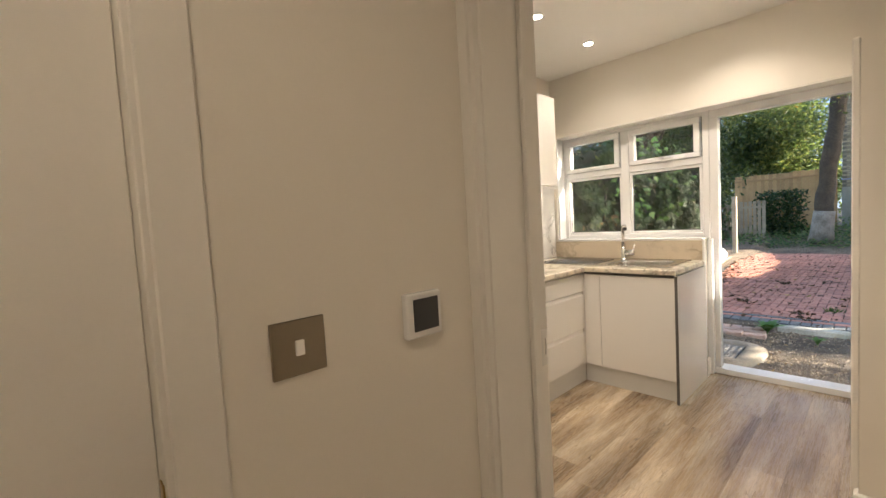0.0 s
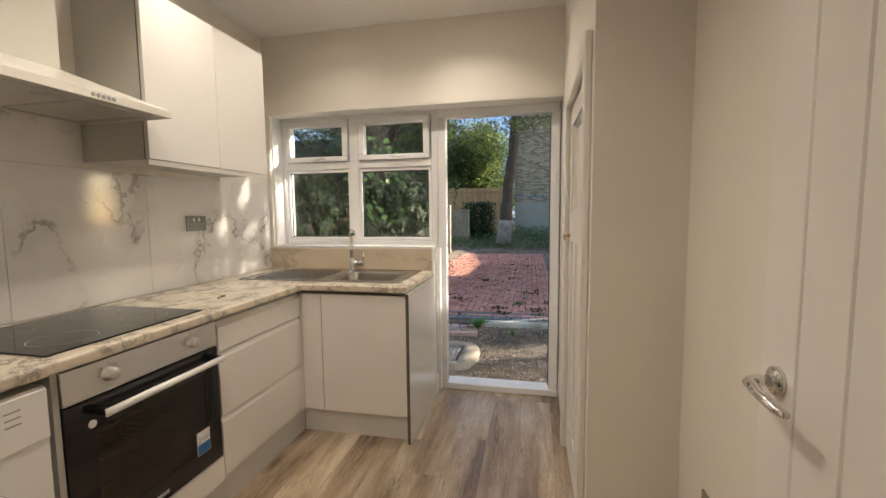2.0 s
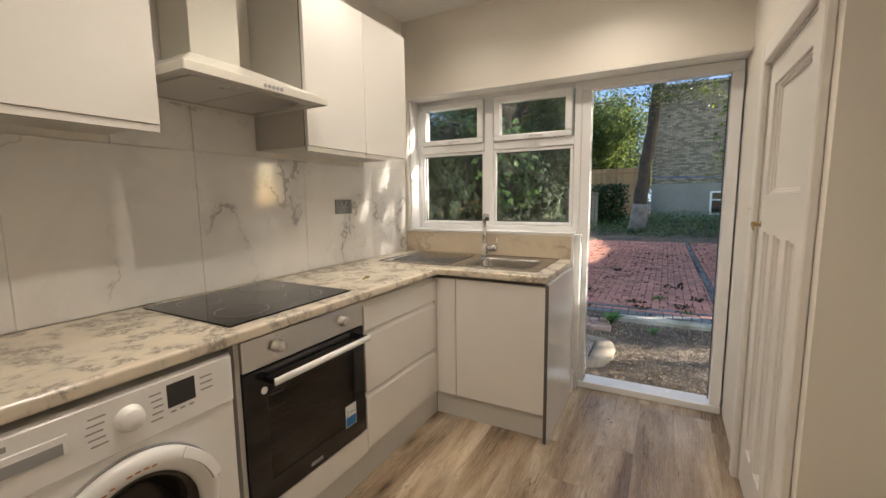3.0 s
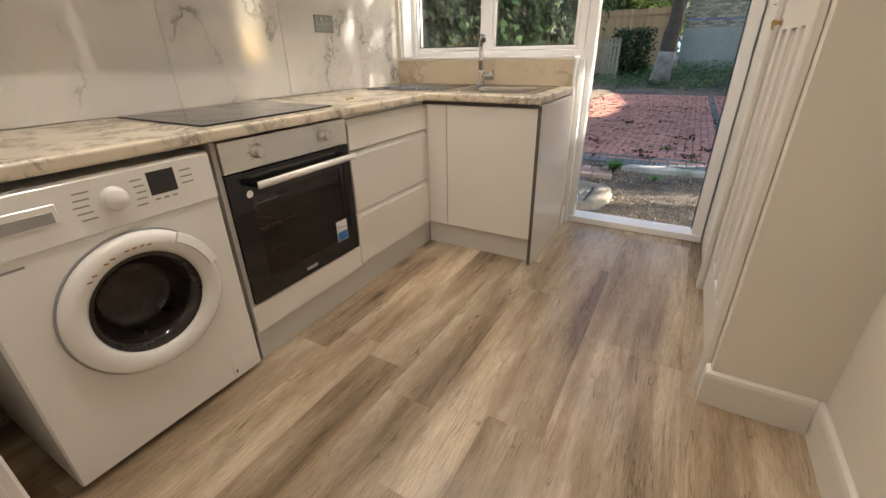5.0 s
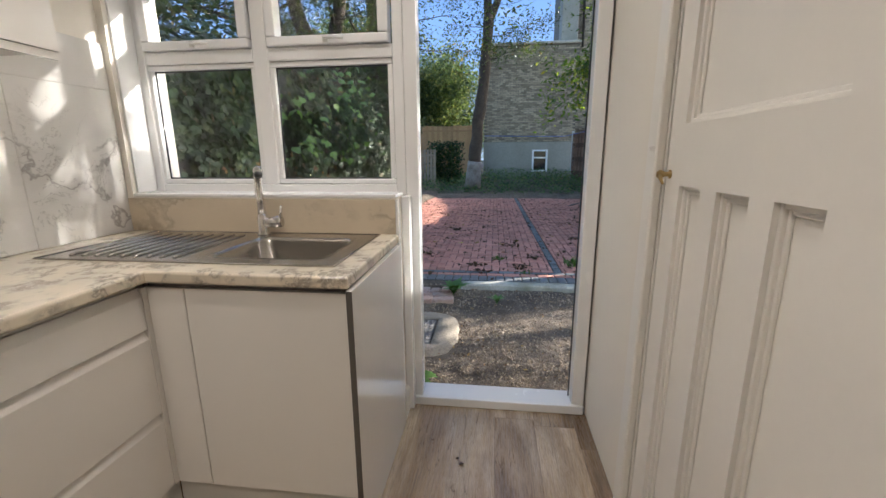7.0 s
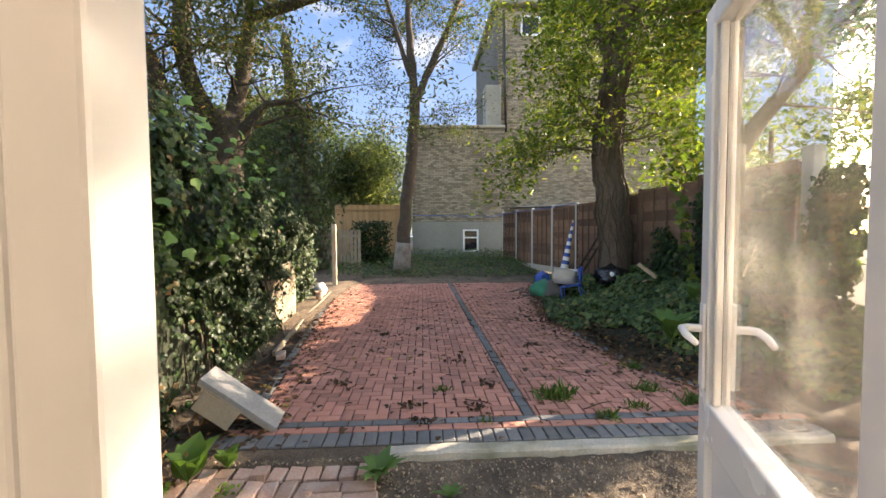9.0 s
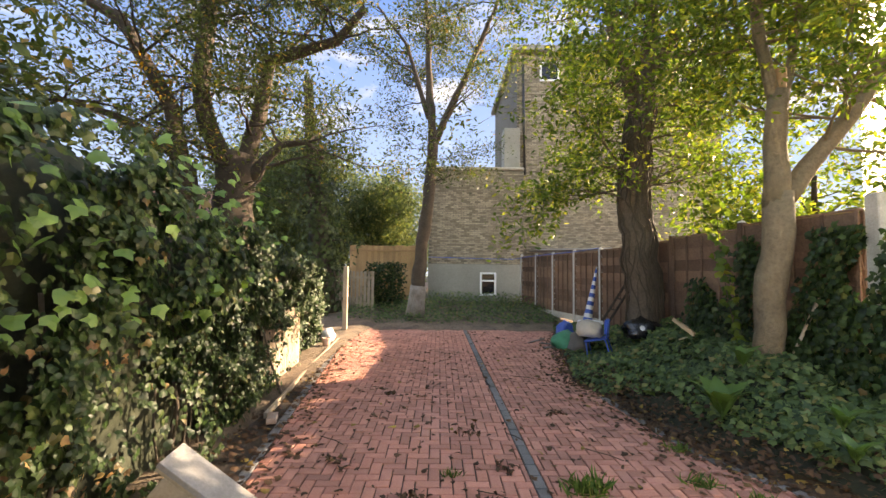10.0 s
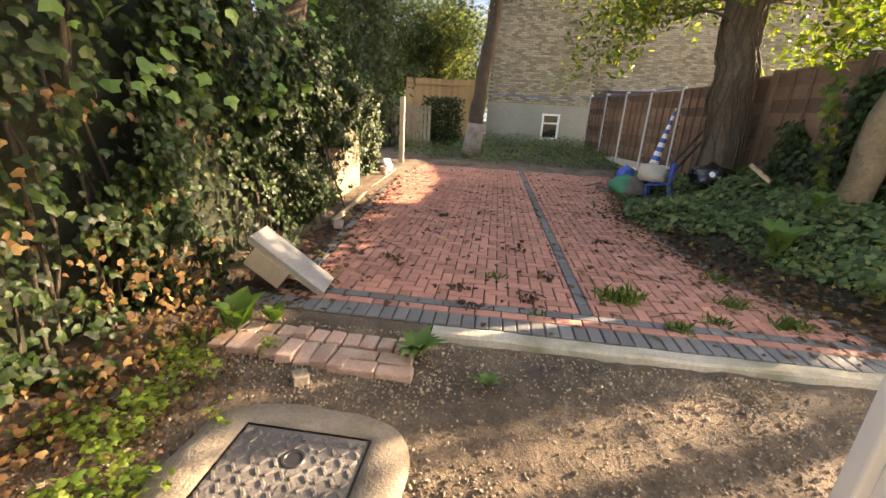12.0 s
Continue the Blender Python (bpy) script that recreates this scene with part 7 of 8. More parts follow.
for k in range(46):
    rk = random.Random(300 + k)
    x = rk.uniform(4.4, 12.0)
    vp = [(x + 0.25 * wob(z, k, 0, 1.0), hedge_face(x) + 0.20 + 0.10 * wob(z, k, 4, 1.5), z) for z in [-0.22 + 0.2 * i for i in range(rk.randint(5, 11))]]
    part("stem", tube(vp, [rk.uniform(0.006, 0.016)] * len(vp), 5), M_STEM, hedge, "dry woody stem", True)
sp_n = 190
spx = rs.uniform(5.5, 9.0, sp_n)
pos = np.stack([spx, np.array([hedge_face(x) for x in spx]) - rs.uniform(0.0, 0.32, sp_n), 1.2 + 1.2 * rs.uniform(size=sp_n) ** 1.4], 1)
leaf_cloud("shoot_leaves", pos, np.stack([rs.normal(-0.4, 0.4, sp_n), rs.normal(-0.6, 0.4, sp_n), rs.normal(0.6, 0.3, sp_n)], 1), rs.uniform(0.055, 0.115, sp_n), IVY_SHAPE, M_BROAD, hedge, "bright young shoot leaves", 0.5)
tagged(part("garden_cane", tube([(9.35, 2.90, 1.0), (9.45, 2.78, 0.35), (9.5, 2.62, -0.16)], 0.013, 8), M_STEM), "long bare stick leaning on the hedge", "stick")
tagged(part("clay_pot", lathe([(0, 0), (0.07, 0), (0.095, 0.15), (0.105, 0.15), (0.105, 0.18), (0.08, 0.18), (0.075, 0.03), (0, 0.03)], (12.9, 2.95, -0.14), "z", 18), M_OLDBR), "small terracotta pot on the edging", "pot")
loose_brick(8.55, 2.36, -0.16, 0, 0, 15)

# ---- ivy bank along the far fence ----
def bank_z(x, y):
    e = right_edge(x) - 0.02
    f = max(0.0, min(1.0, (e - y) / 1.9))
    h = 0.88 * f ** 0.8 * (0.75 + 0.5 * wob(x, y, 0, 0.8))
    return -0.2 + max(0.0, h) * (0.45 if x > 13.5 else 1.0) * float(np.interp((x - 11.9) ** 2 + (y + 2.6) ** 2, (0.15, 0.8), (0.3, 1.0)))


bank = thing("ivy_bank", "low bank of ivy sprawling from the fence", "ivy", (10.5, -3.0, -0.2))
# The mound's near-black colour is painted shade under the leaves.
bumpy_sheet("mound", [6.6 + 0.25 * i for i in range(40)], [0.05 * i for i in range(21)], lambda x, v: (x, right_edge(x) - 0.25 - v * (4.15 + right_edge(x) - 0.25), bank_z(x, right_edge(x) - 0.25 - v * (4.15 + right_edge(x) - 0.25)) - 0.06), M_SHADE, bank, "mound under the ivy, coloured dark as leaf shade")
N = 15000
bx = rs.uniform(6.6, 16.6, N)
by = np.array([right_edge(x) - 0.05 - (4.05 + right_edge(x)) * u ** 1.05 for x, u in zip(bx, rs.uniform(0, 1, N))])
bz = np.array([bank_z(x, y) for x, y in zip(bx, by)]) + rs.uniform(-0.03, 0.07, N)
keepb = np.array([wob(x, y, 7, 0.9) > -0.62 and (x > 9.6 or right_edge(x) - y > 0.42 + 0.3 * wob(x, y, 2, 2.0)) for x, y in zip(bx, by)])
pos = np.stack([bx, by, bz], 1)[keepb]
leaf_cloud("ivy_leaves", pos, np.stack([rs.normal(-0.2, 0.45, len(pos)), rs.normal(0.45, 0.4, len(pos)), rs.normal(0.8, 0.3, len(pos))], 1), rs.uniform(0.045, 0.105, len(pos)), IVY_SHAPE, M_BANK, bank, "dark green ivy leaves", 0.4)
N = 2600
lx_ = rs.uniform(6.7, 14.0, N)
ly_ = np.array([right_edge(x) for x in lx_]) - rs.normal(0.16, 0.22, N)
leaf_cloud("bank_litter", np.stack([lx_, ly_, np.array([max(-0.164, bank_z(x, y) + 0.01) for x, y in zip(lx_, ly_)]) + rs.uniform(0, 0.02, N)], 1), np.stack([rs.normal(0, 0.5, N), rs.normal(0, 0.5, N), np.ones(N)], 1), rs.uniform(0.025, 0.07, N), IVY_SHAPE, M_LITTER, None, "brown leaf litter along the paving edge", 0.0, "stuff", "leaves")
N = 9000
cx_ = rs.uniform(7.6, 11.4, N)
cz_ = rs.uniform(0.1, 2.1, N)
ok = np.array([wob(x, z * 0.7, 20, 1.1) > -0.22 + 0.47 * (z - 1.0) + (0.25 if x > 10.6 else 0.0) for x, z in zip(cx_, cz_)])
pos = np.stack([cx_, -4.14 + rs.normal(0, 0.07, N) + 0.45 * np.clip(1 - cz_ / 1.2, 0, 1) * rs.uniform(0.2, 1, N), cz_], 1)[ok]
leaf_cloud("climbing_ivy", pos, np.stack([rs.normal(0, 0.3, len(pos)), np.ones(len(pos)), rs.normal(0.3, 0.3, len(pos))], 1), rs.uniform(0.06, 0.11, len(pos)), IVY_SHAPE, M_IVY, bank, "ivy climbing the fence", 1.2)
# end bed
bed = thing("end_bed", "weedy green bed below the brick wall", "plants", (18.5, 0, 0.1))
N = 6500
ex_ = rs.uniform(16.5, 20.9, N)
ey_ = rs.uniform(-3.2, 3.6, N)
pos = np.stack([ex_, ey_, np.array([ground_z(x, y) for x, y in zip(ex_, ey_)]) + rs.uniform(0, 0.16, N) * (1 + (ex_ - 16.5) * 0.35)], 1)
leaf_cloud("low_leaves", pos, np.stack([rs.normal(-0.3, 0.5, N), rs.normal(0, 0.5, N), np.ones(N)], 1), rs.uniform(0.07, 0.13, N), OVAL_SHAPE, M_BANK, bed, "low ground-cover leaves", 0.0)
N = 2600
ang = rs.uniform(0, 6.28, N)
rad = rs.uniform(0.3, 1.0, N)
pos = np.stack([18.4 + 0.5 * rad * np.cos(ang) + 0.6, 2.5 + 0.75 * rad * np.sin(ang), rs.uniform(0.2, 1.75, N)], 1)
bush = thing("round_bush", "dark round bush before the orange fence", "bush", (19.0, 2.5, 0.2))
leaf_cloud("bush_leaves", pos, rs.normal(0, 1, (N, 3)) + np.array([0, 0, 0.6]), rs.uniform(0.09, 0.16, N), OVAL_SHAPE, M_IVY, bush, "dark green leaves", 0.2)

# ---- broad-leaved plants and grass ----
def rosette(x, y, z, n, size, name, label, mat_=M_BROAD, up=0.75):
    t = thing(name, label, "plant", (x, y, z))
    rk = random.Random(int(x * 100))
    for i in range(n):
        a = 6.283 * i / n + rk.uniform(-0.3, 0.3)
        L = size * rk.uniform(0.7, 1.15)
        w = L * rk.uniform(0.24, 0.32)
        b = bmesh.new()
        rows_ = []
        lean = rk.uniform(0.5, 1.0) * up
        for k in range(7):
            f = k / 6
            r = L * (f * 0.9)
            hh = L * lean * (f - 0.85 * f * f)
            ww = w * math.sin(math.pi * (0.08 + 0.90 * f) ** 0.8) if k else 0.012
            rows_.append([b.verts.new((r, s * ww, hh + 0.22 * ww * abs(s) + 0.01)) for s in (-1, 0, 1)])
        for p_, q_ in zip(rows_, rows_[1:]):
            for s in (0, 1):
                b.faces.new((p_[s], q_[s], q_[s + 1], p_[s + 1]))
        part("leaf", moved(b, Matrix.Translation((x, y, z)) @ Matrix.Rotation(a, 4, "Z")), mat_, t, "", True)
    return t



def upright_plant(x, y, z, n, size, name, label, spread=1.0, mat_=None, wide=1.0):
    """Broad oval leaves standing up on stalks and nodding outwards."""
    t = thing(name, label, "plant", (x, y, z))
    rk = random.Random(int(x * 137))
    for i in range(n):
        a = 6.283 * i / n + rk.uniform(-0.4, 0.4)
        L, out = size * rk.uniform(0.8, 1.15), rk.uniform(0.25, 0.6) * spread
        w = L * rk.uniform(0.26, 0.33) * wide
        b = bmesh.new()
        rows_ = []
        for k in range(9):
            f = k / 8
            r, hh = L * out * f * f + 0.1 * L * f, L * (f - 0.22 * spread * f ** 3) / (0.6 + 0.4 * spread)
            ww = 0.006 if f < 0.2 else w * math.sin(math.pi * min(1.0, 0.06 + (f - 0.2) / 0.85) ** 0.75)
            rows_.append([b.verts.new((r - 0.25 * ww * abs(q), q * ww + 0.02 * wob(k, i, q, 2), hh)) for q in (-1, -0.5, 0, 0.5, 1)])
        for p_, q_ in zip(rows_, rows_[1:]):
            for c in range(4):
                b.faces.new((p_[c], q_[c], q_[c + 1], p_[c + 1]))
        part("leaf", moved(b, Matrix.Translation((x, y, z)) @ Matrix.Rotation(a, 4, "Z")), mat_ or M_BROAD, t, "", True)
    return t


upright_plant(6.03, 2.10, -0.21, 6, 0.34, "dock_plant", "bright broad-leaved dock in the sun")
upright_plant(6.20, 1.93, -0.21, 4, 0.22, "dock_plant", "smaller dark dock beside the brick row")
M_BROADD = leaf_mat("dark_broad_leaf", [(0.0, (0.07, 0.15, 0.04)), (1.0, (0.15, 0.26, 0.075))], 0.3, 0.4)
upright_plant(6.05, 0.90, -0.235, 20, 0.23, "foxglove_plant", "leafy green rosette beside the loose bricks", 1.5, M_BROADD, 0.66)
upright_plant(5.82, 0.44, -0.235, 12, 0.12, "small_weed", "small weed in the bare soil", 1.4, M_BROADD, 0.6)
for hx_, hy_, n, size in ((8.2, -2.42, 15, 0.50), (7.15, -2.75, 9, 0.27), (7.45, -2.95, 9, 0.30), (8.75, -3.05, 8, 0.34)):
    upright_plant(hx_, hy_, bank_z(hx_, hy_) + 0.05, n, size, "hosta_plant", "broad-leaved green plant at the paving edge", 1.1, M_BROADD, 0.62)
rosette(4.25, 0.98, -0.24, 9, 0.22, "small_weed", "leafy weed by the back step", up=0.9)


def tuft(x, y, z, n, size, name="grass_tuft", label="green grass tuft growing between paving blocks"):
    rk = np.random.RandomState(int(x * 1000) % 9973)
    pos = np.stack([x + rk.normal(0, 0.05 * size / 0.12, n), y + rk.normal(0, 0.07 * size / 0.12, n), np.full(n, z)], 1)
    d = rk.normal(0, 0.8, (n, 3))
    d[:, 2] = 0.15
    ob = leaf_cloud(name, pos, d, rk.uniform(0.6, 1.2, n) * size, BLADE_SHAPE, M_TUFT, None, label, -0.7, "", "grass tuft")
    ob["group"] = "grass tufts in the paving"
    ob["kind"] = "stuff"


for x, y, n, s in ((7.16, -0.66, 240, 0.13), (7.41, 0.40, 60, 0.07), (6.73, -0.98, 90, 0.08), (6.96, -1.85, 120, 0.11), (7.28, -1.62, 90, 0.10), (7.9, -1.8, 90, 0.09), (6.7, 0.1, 40, 0.06), (6.9, -1.3, 60, 0.08)):
    tuft(x, y, PZ, n, s)
N = 2600
wx, wy = rs.uniform(4.2, 5.95, N), rs.uniform(1.66, 2.45, N)
okw = np.array([wob(x, y, 4, 3.2) > 0.05 for x, y in zip(wx, wy)])
pos = np.stack([wx, wy, np.array([ground_z(x, y) for x, y in zip(wx, wy)]) + rs.uniform(0.02, 0.13, N)], 1)[okw]
weeds = thing("ground_weeds", "bright low weeds in the sunny soil", "weeds", (5.2, 2.2, -0.24))
leaf_cloud("weed_leaves", pos, np.stack([rs.normal(0, 0.5, len(pos)), rs.normal(0, 0.5, len(pos)), np.ones(len(pos))], 1), rs.uniform(0.022, 0.045, len(pos)), IVY_SHAPE, M_GRASS, weeds, "small fresh green leaves", 0.0)

# fallen leaves
N = 3600
lx_ = rs.uniform(6.4, 16.5, N)
ly_ = np.array([rs.uniform(right_edge(x) - 0.1, left_edge(x) + 0.25) for x in lx_])
edge = rs.uniform(size=N)
ly_ = np.where(edge < 0.42, np.array([left_edge(x) for x in lx_]) + rs.normal(0.05, 0.25, N), ly_)
ly_ = np.where((edge > 0.42) & (edge < 0.7), np.array([right_edge(x) for x in lx_]) + rs.normal(0.0, 0.3, N), ly_)
leaf_cloud("fallen_leaves", np.stack([lx_, ly_, np.full(N, PZ + 0.008)], 1), np.stack([rs.normal(0, 0.3, N), rs.normal(0, 0.3, N), np.ones(N)], 1), rs.uniform(0.03, 0.085, N), IVY_SHAPE, M_LITTER, None, "brown fallen leaves strewn over the paving", 0.0, "stuff", "leaves")
N = 700
lx_, ly_ = rs.uniform(3.95, 6.25, N), rs.uniform(-1.8, 2.6, N)
leaf_cloud("soil_litter", np.stack([lx_, ly_, np.array([ground_z(x, y) for x, y in zip(lx_, ly_)]) + 0.006], 1), np.stack([rs.normal(0, 0.4, N), rs.normal(0, 0.4, N), np.ones(N)], 1), rs.uniform(0.012, 0.04, N), OVAL_SHAPE, M_DEAD, None, "dry leaf litter over the soil", 0.0, "stuff", "leaves")
N = 1900
lx_ = rs.uniform(4.2, 6.1, N)
ly_ = 1.75 + 0.95 * rs.uniform(size=N) ** 0.7
leaf_cloud("hedge_litter", np.stack([lx_, ly_, np.array([ground_z(x, y) for x, y in zip(lx_, ly_)]) + rs.uniform(0.004, 0.03, N)], 1), np.stack([rs.normal(0, 0.6, N), rs.normal(0, 0.6, N), np.ones(N)], 1), rs.uniform(0.014, 0.042, N), IVY_SHAPE, M_LITTER, None, "dry brown leaves drifted under the hedge", 0.0, "stuff", "leaves")
for cx, cy in ((7.62, 1.42), (7.05, 0.72), (6.72, 0.62), (8.3, 0.2), (7.0, 0.1), (9.6, 1.2), (8.9, -0.9), (7.5, -0.05)):
    n = 26
    leaf_cloud("leaf_clump", np.stack([cx + rs.normal(0, 0.045, n), cy + rs.normal(0, 0.06, n), PZ + rs.uniform(0.005, 0.035, n)], 1), rs.normal(0, 0.7, (n, 3)) + np.array([0, 0, 1.0]), rs.uniform(0.025, 0.06, n), IVY_SHAPE, M_LITTER, None, "small clump of dark sodden leaves on the paving", 0.0, "stuff", "leaves")
leaf_cloud("yellow_leaf", [(8.45, 0.975, PZ + 0.012)], [(0.1, 0.1, 1)], [0.10], IVY_SHAPE, leaf_mat("lemon_leaf", [(0.0, (0.55, 0.42, 0.05)), (1.0, (0.6, 0.45, 0.06))], 0.2), None, "single yellow leaf fallen on the paving", 0.0, "", "leaf")
for k in range(14):
    rk = random.Random(500 + k)
    x, y, a = rk.uniform(6.9, 14), rk.uniform(-1.6, 2.0), rk.uniform(0, 3.14)
    L = rk.uniform(0.15, 0.45)
    tagged(part("twig", tube([(x + L * t * math.cos(a) + 0.02 * math.sin(5 * t), y + L * t * math.sin(a), PZ + 0.008) for t in (0, 0.35, 0.7, 1.0)], 0.004, 5), M_STEM), "thin dry twig lying on the paving", "twig", group="fallen twigs")

# ---- junk heap by the fence ----
ch = thing("plastic_chair", "tipped-over blue plastic garden chair", "chair", (11.95, -2.62, -0.12))
CM = Matrix.Translation((11.95, -2.62, -0.10)) @ Matrix.Rotation(radians(-28), 4, "Z") @ Matrix.Rotation(radians(-12), 4, "X")
for sx, sy in ((-0.19, -0.18), (0.19, -0.18), (-0.19, 0.18), (0.19, 0.18)):
    part("leg", moved(tube([(sx * 1.15, sy * 1.15, -0.04), (sx, sy, 0.30), (sx * 0.8, sy * 0.8, 0.325)], 0.013, 8), CM), M_BLUEPL, ch, "", True)
seat = box(-0.21, 0.21, -0.21, 0.21, 0.325, 0.345, 0.008)
bmesh.ops.subdivide_edges(seat, edges=list(seat.edges), cuts=3, use_grid_fill=True)
for v in seat.verts:
    v.co.z -= 0.03 * (1 - (v.co.x / 0.21) ** 2) * (1 - (v.co.y / 0.21) ** 2)
part("seat", moved(seat, CM), M_BLUEPL, ch, "", True)
for sx in (-0.17, 0.17):
    part("back_post", moved(tube([(sx, -0.2, 0.32), (sx, -0.24, 0.48), (sx * 0.95, -0.29, 0.66)], 0.013, 8), CM), M_BLUEPL, ch, "", True)
bk = bmesh.new()
rows_ = []
for k in range(5):
    f = k / 4
    rows_.append([[bk.verts.new((0.195 * q * (1 - 0.15 * f * f), -0.235 - 0.06 * f + 0.05 * (q * q) + dy, 0.42 + 0.26 * f)) for q in (-1, -0.5, 0, 0.5, 1)] for dy in (0, -0.012)])
for a_, b_ in zip(rows_, rows_[1:]):
    for side in (0, 1):
        for c in range(4):
            bk.faces.new((a_[side][c], a_[side][c + 1], b_[side][c + 1], b_[side][c]))
    for c in (0, 4):
        bk.faces.new((a_[0][c], b_[0][c], b_[1][c], a_[1][c]))
for r_ in (rows_[0], rows_[-1]):
    for c in range(4):
        bk.faces.new((r_[0][c], r_[0][c + 1], r_[1][c + 1], r_[1][c]))
bmesh.ops.recalc_face_normals(bk, faces=bk.faces)
part("backrest", moved(bk, CM), M_BLUEPL, ch, "", True)


def lumpy(name, label, category, at, size, material, seed):
    """A slack bag or crumpled heap: a bumpy closed shape with folds."""
    b = bmesh.new()
    bmesh.ops.create_icosphere(b, subdivisions=3, radius=1.0)
    for v in b.verts:
        d = v.co.normalized()
        k = 1 + 0.38 * wob(d.x + seed, d.y, d.z, 1.7) + 0.30 * abs(wob(d.x + seed, d.y, d.z, 3.6)) - 0.16 * abs(wob(d.x, d.y + seed, d.z, 8.0))
        v.co = Vector((d.x * size[0], d.y * size[1], max(-0.55, d.z) * size[2])) * k
    return tagged(part(name, moved(b, Matrix.Translation(at)), material, None, "", True), label, category)


M_SACK = plain("pale_sacking", (0.46, 0.41, 0.34), 0.85, vary=0.15, scale=8, fine=120, relief=0.3)
M_BAGBL = plain("black_bag_plastic", (0.014, 0.014, 0.016), 0.22, vary=0.2, scale=12, fine=40, relief=0.3)
M_BOARDD = plain("grey_board", (0.13, 0.115, 0.10), 0.8, vary=0.2)
lumpy("rubble_sack", "pale slack sack slumped over the chair", "sack", (12.25, -2.50, 0.36), (0.22, 0.27, 0.20), M_SACK, 3)
lumpy("rubble_sack", "dark grey stuffed sack beside the chair", "sack", (12.6, -2.42, 0.02), (0.25, 0.20, 0.24), M_BOARDD, 8)
lumpy("tarpaulin", "crumpled green sheeting heaped on the ground", "sheeting", (13.2, -2.38, -0.06), (0.40, 0.36, 0.24), M_GREENPL, 5)
lumpy("rubble_bag", "small blue and white bag behind the sheeting", "bag", (13.9, -2.52, 0.05), (0.18, 0.20, 0.26), M_BLUEPL, 12)
lumpy("rubble_bag", "crumpled pale rubble bag by the edging", "bag", (13.6, 3.1, -0.06), (0.24, 0.15, 0.20), M_GALV, 31)
lumpy("black_bag", "black plastic bag half sunk in ivy", "bag", (11.8, -3.38, 0.42), (0.28, 0.34, 0.22), M_BAGBL, 21)
# White disc stands in for the bright reflection on the bag.
tagged(part("bag_glint_disc", moved(lathe([(0, 0.006), (0.045, 0.005), (0.05, 0)], (0, 0, 0), "z", 18), Matrix.Translation((11.55, -3.25, 0.50)) @ Matrix.Rotation(radians(-65), 4, "Y")), M_WHITE), "white disc set as the bright glint on the black bag", "lid")
tagged(part("white_tray", moved(box(-0.16, 0.16, -0.22, 0.22, 0, 0.07, 0.012), Matrix.Translation((12.75, -2.72, 0.42)) @ Euler((0.1, 0.15, 0.4)).to_matrix().to_4x4()), M_WHITE), "shallow white plastic tray on the heap", "tray")
for x, y, rz_, ln, tilt in ((13.75, -1.78, 75, 0.42, 18), (13.55, -2.0, 40, 0.36, 4), (13.1, -1.95, 100, 0.30, 2)):
    tagged(part("board_offcut", moved(box(-ln / 2, ln / 2, -0.06, 0.06, -0.01, 0.01, 0.002), pose(x, y, -0.155 + 0.25 * ln * math.sin(radians(tilt)), 0, tilt, rz_)), M_BOARDD), "broken grey board lying at the paving edge", "board", group="broken boards")
um = thing("parasol", "furled blue and white striped parasol leaning on the fence", "parasol", (14.8, -3.4, -0.1))
A, B = Vector((14.8, -3.33, -0.1)), Vector((14.9, -3.68, 1.62))
for k in range(14):
    a_, b_ = A.lerp(B, 0.12 + 0.062 * k), A.lerp(B, 0.12 + 0.062 * (k + 1))
    part("stripe", tube([a_, b_], [0.125 - 0.0072 * k, 0.125 - 0.0072 * (k + 1)], 12), M_BLUEPL if k % 2 else M_WHITE, um)
part("pole", tube([A, B + (B - A) * 0.03], 0.018, 8), M_GALV, um)
ld_ = thing("wooden_ladder", "short dark wooden ladder leaning on the fence", "ladder", (13.5, -3.7, -0.1))
for dx_ in (0.0, 0.36):
    part("rail", tube([(14.0 + dx_, -3.35, -0.12), (13.1 + dx_, -4.06, 1.66)], 0.028, 6), M_BARK, ld_)
for k in range(6):
    f = 0.12 + 0.15 * k
    part("rung", tube([(14.0 - 0.9 * f, -3.35 - 0.71 * f, -0.12 + 1.78 * f), (14.36 - 0.9 * f, -3.35 - 0.71 * f, -0.12 + 1.78 * f)], 0.018, 6), M_BARK, ld_)
cr = thing("wooden_crate", "broken pale wooden pallet end lying in the ivy", "crate", (10.6, -3.53, 0.5))
KM = Matrix.Translation((10.6, -3.50, 0.62)) @ Euler((0.35, -0.55, 0.5)).to_matrix().to_4x4()
for k, (u, ln) in enumerate(((-0.12, 0.40), (0.0, 0.34), (0.12, 0.42))):
    part("slat", moved(box(-0.045, 0.045, -ln / 2, ln / 2, -0.008, 0.008, 0.002), KM @ Matrix.Translation((u, 0.02 * k, 0.03))), M_NEWP, cr)
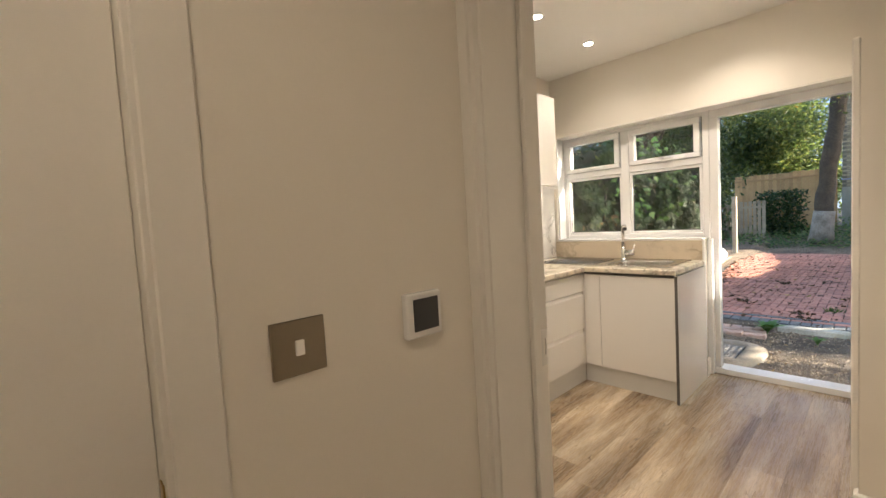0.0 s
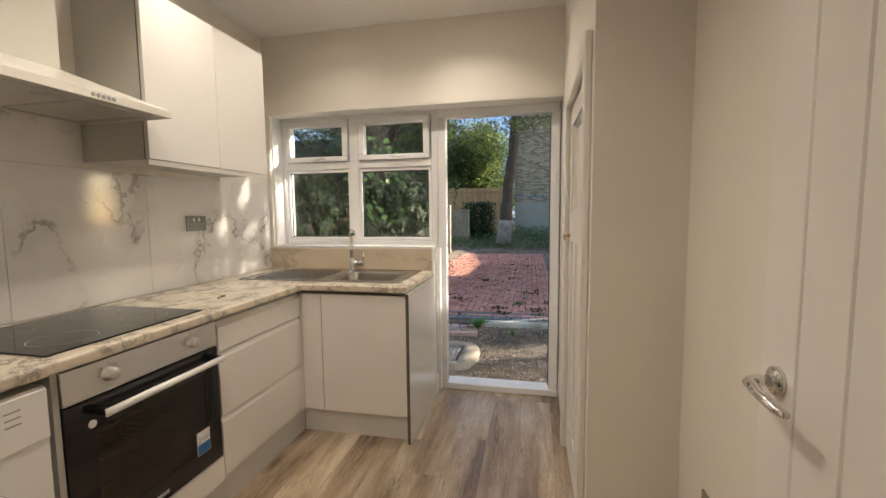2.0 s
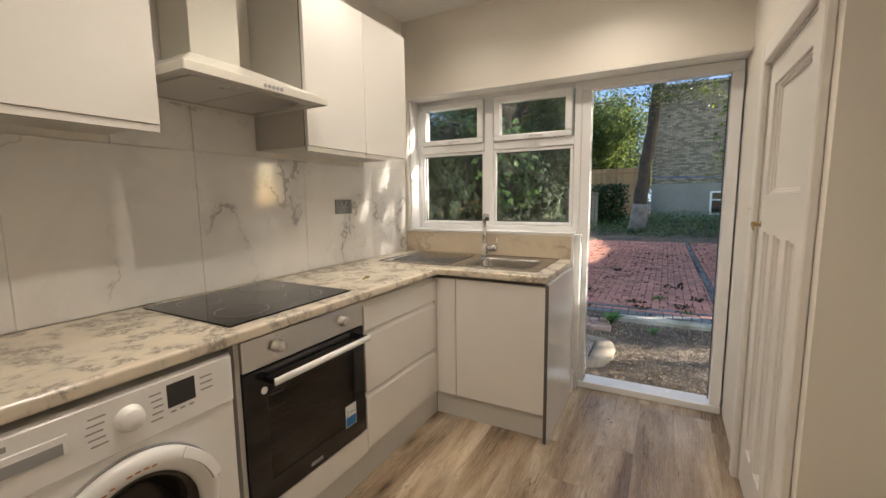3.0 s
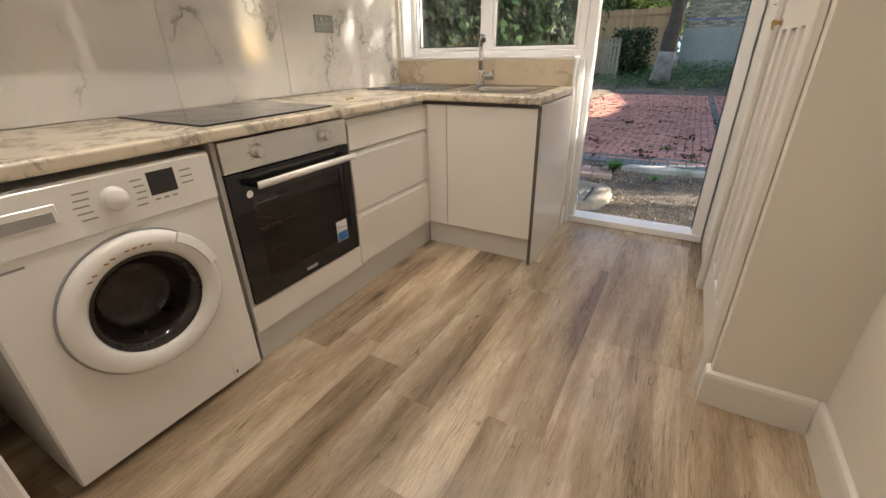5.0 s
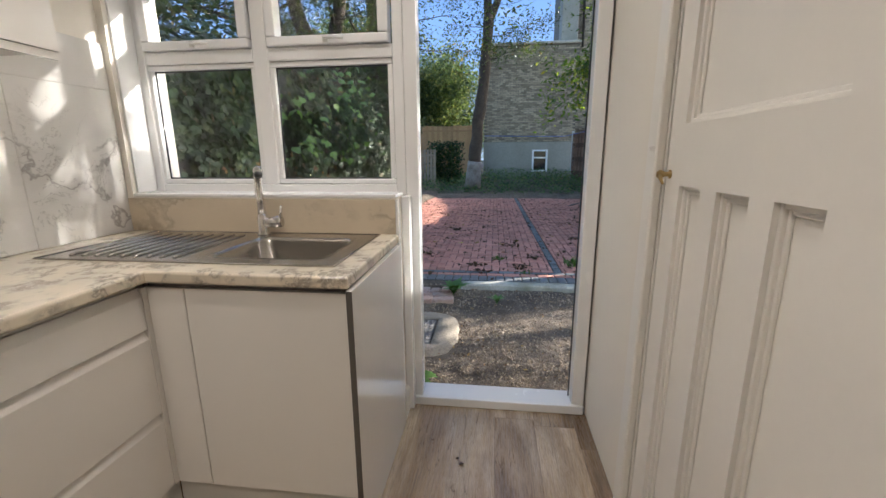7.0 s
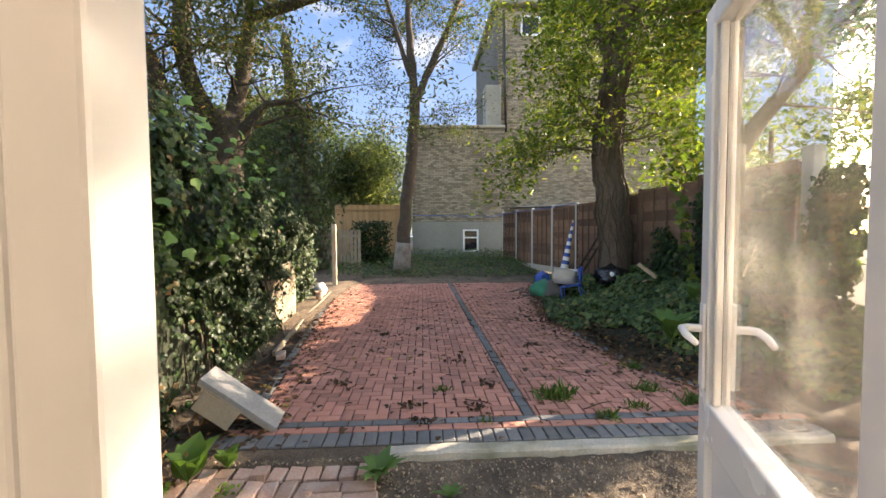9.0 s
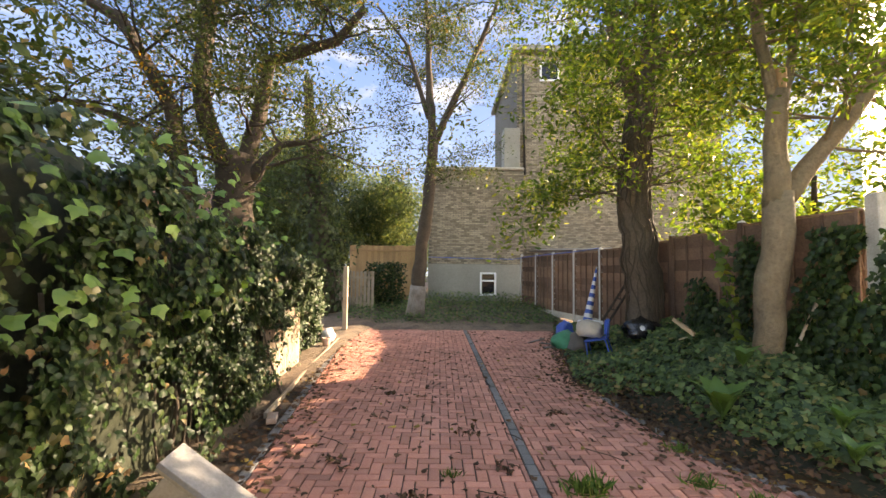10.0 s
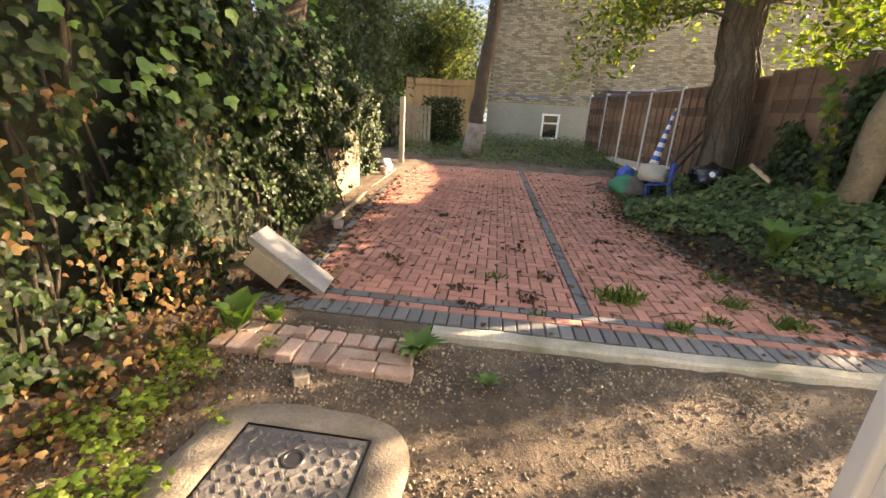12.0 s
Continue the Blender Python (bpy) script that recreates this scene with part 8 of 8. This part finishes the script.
for q in (-0.14, 0.14):
    part("batten", moved(box(-0.20, 0.20, -0.022, 0.022, -0.022, 0.022, 0.003), KM @ Matrix.Translation((0, q, 0))), M_NEWP, cr)
part("loose_slat", moved(box(-0.045, 0.045, -0.24, 0.24, -0.008, 0.008, 0.002), Matrix.Translation((10.45, -3.38, 0.50)) @ Euler((0.1, 0.5, 0.9)).to_matrix().to_4x4()), M_NEWP, cr)
# strand of vine hanging from the forked tree
strand = [(9.7 + 0.05 * math.sin(4 * f), -3.42 - 0.22 * f, 2.5 - 1.9 * f) for f in [i / 12 for i in range(13)]]
vn = thing("hanging_vine", "pale yellow-green vine strand hanging before the fence", "vine", strand[0])
part("stem", tube(strand, 0.006, 5), M_STEM, vn, "", True)
vp_ = np.repeat(np.array(strand), 5, 0) + rs.normal(0, 0.055, (65, 3))
leaf_cloud("vine_leaves", vp_, rs.normal(0, 0.5, (65, 3)) + np.array([-0.8, 0.3, 0.3]), rs.uniform(0.08, 0.16, 65), IVY_SHAPE, M_ASH, vn, "large pale leaves", 1.2)
tagged(part("timber_offcut", tube([(9.05, -3.80, 0.3), (8.88, -4.1, 1.25)], 0.02, 6), M_PALE), "timber offcut propped against the fence", "timber")
tagged(part("washing_line", tube([(20.85, -2.5, 2.0), (19.2, -2.9, 2.08), (16.75, -3.62, 2.14), (15.5, -3.98, 2.20)], 0.012, 6), M_BLUEPL), "blue washing line strung along the fence", "washing line")
tagged(part("washing_line", tube([(20.85, -2.48, 2.0), (20.8, -0.6, 2.02), (20.75, 1.0, 2.05)], 0.012, 6), M_BLUEPL), "blue washing line strung across the brick wall", "washing line")
leaf_cloud("floor_crumbs", [(3.28, 0.60, 0.006), (3.31, 0.62, 0.006), (3.05, 0.42, 0.006), (2.86, 0.55, 0.006), (3.42, 0.74, 0.006), (2.62, 0.50, 0.006)], [(0.2, 0.1, 1), (0, 0.3, 1), (0.1, 0, 1), (0, 0, 1), (0.2, 0, 1), (0, 0.1, 1)], [0.022, 0.016, 0.012, 0.010, 0.014, 0.012], IVY_SHAPE, M_LITTER, None, "dry leaf crumbs trodden onto the wooden floor", 0.0, "stuff", "leaves")
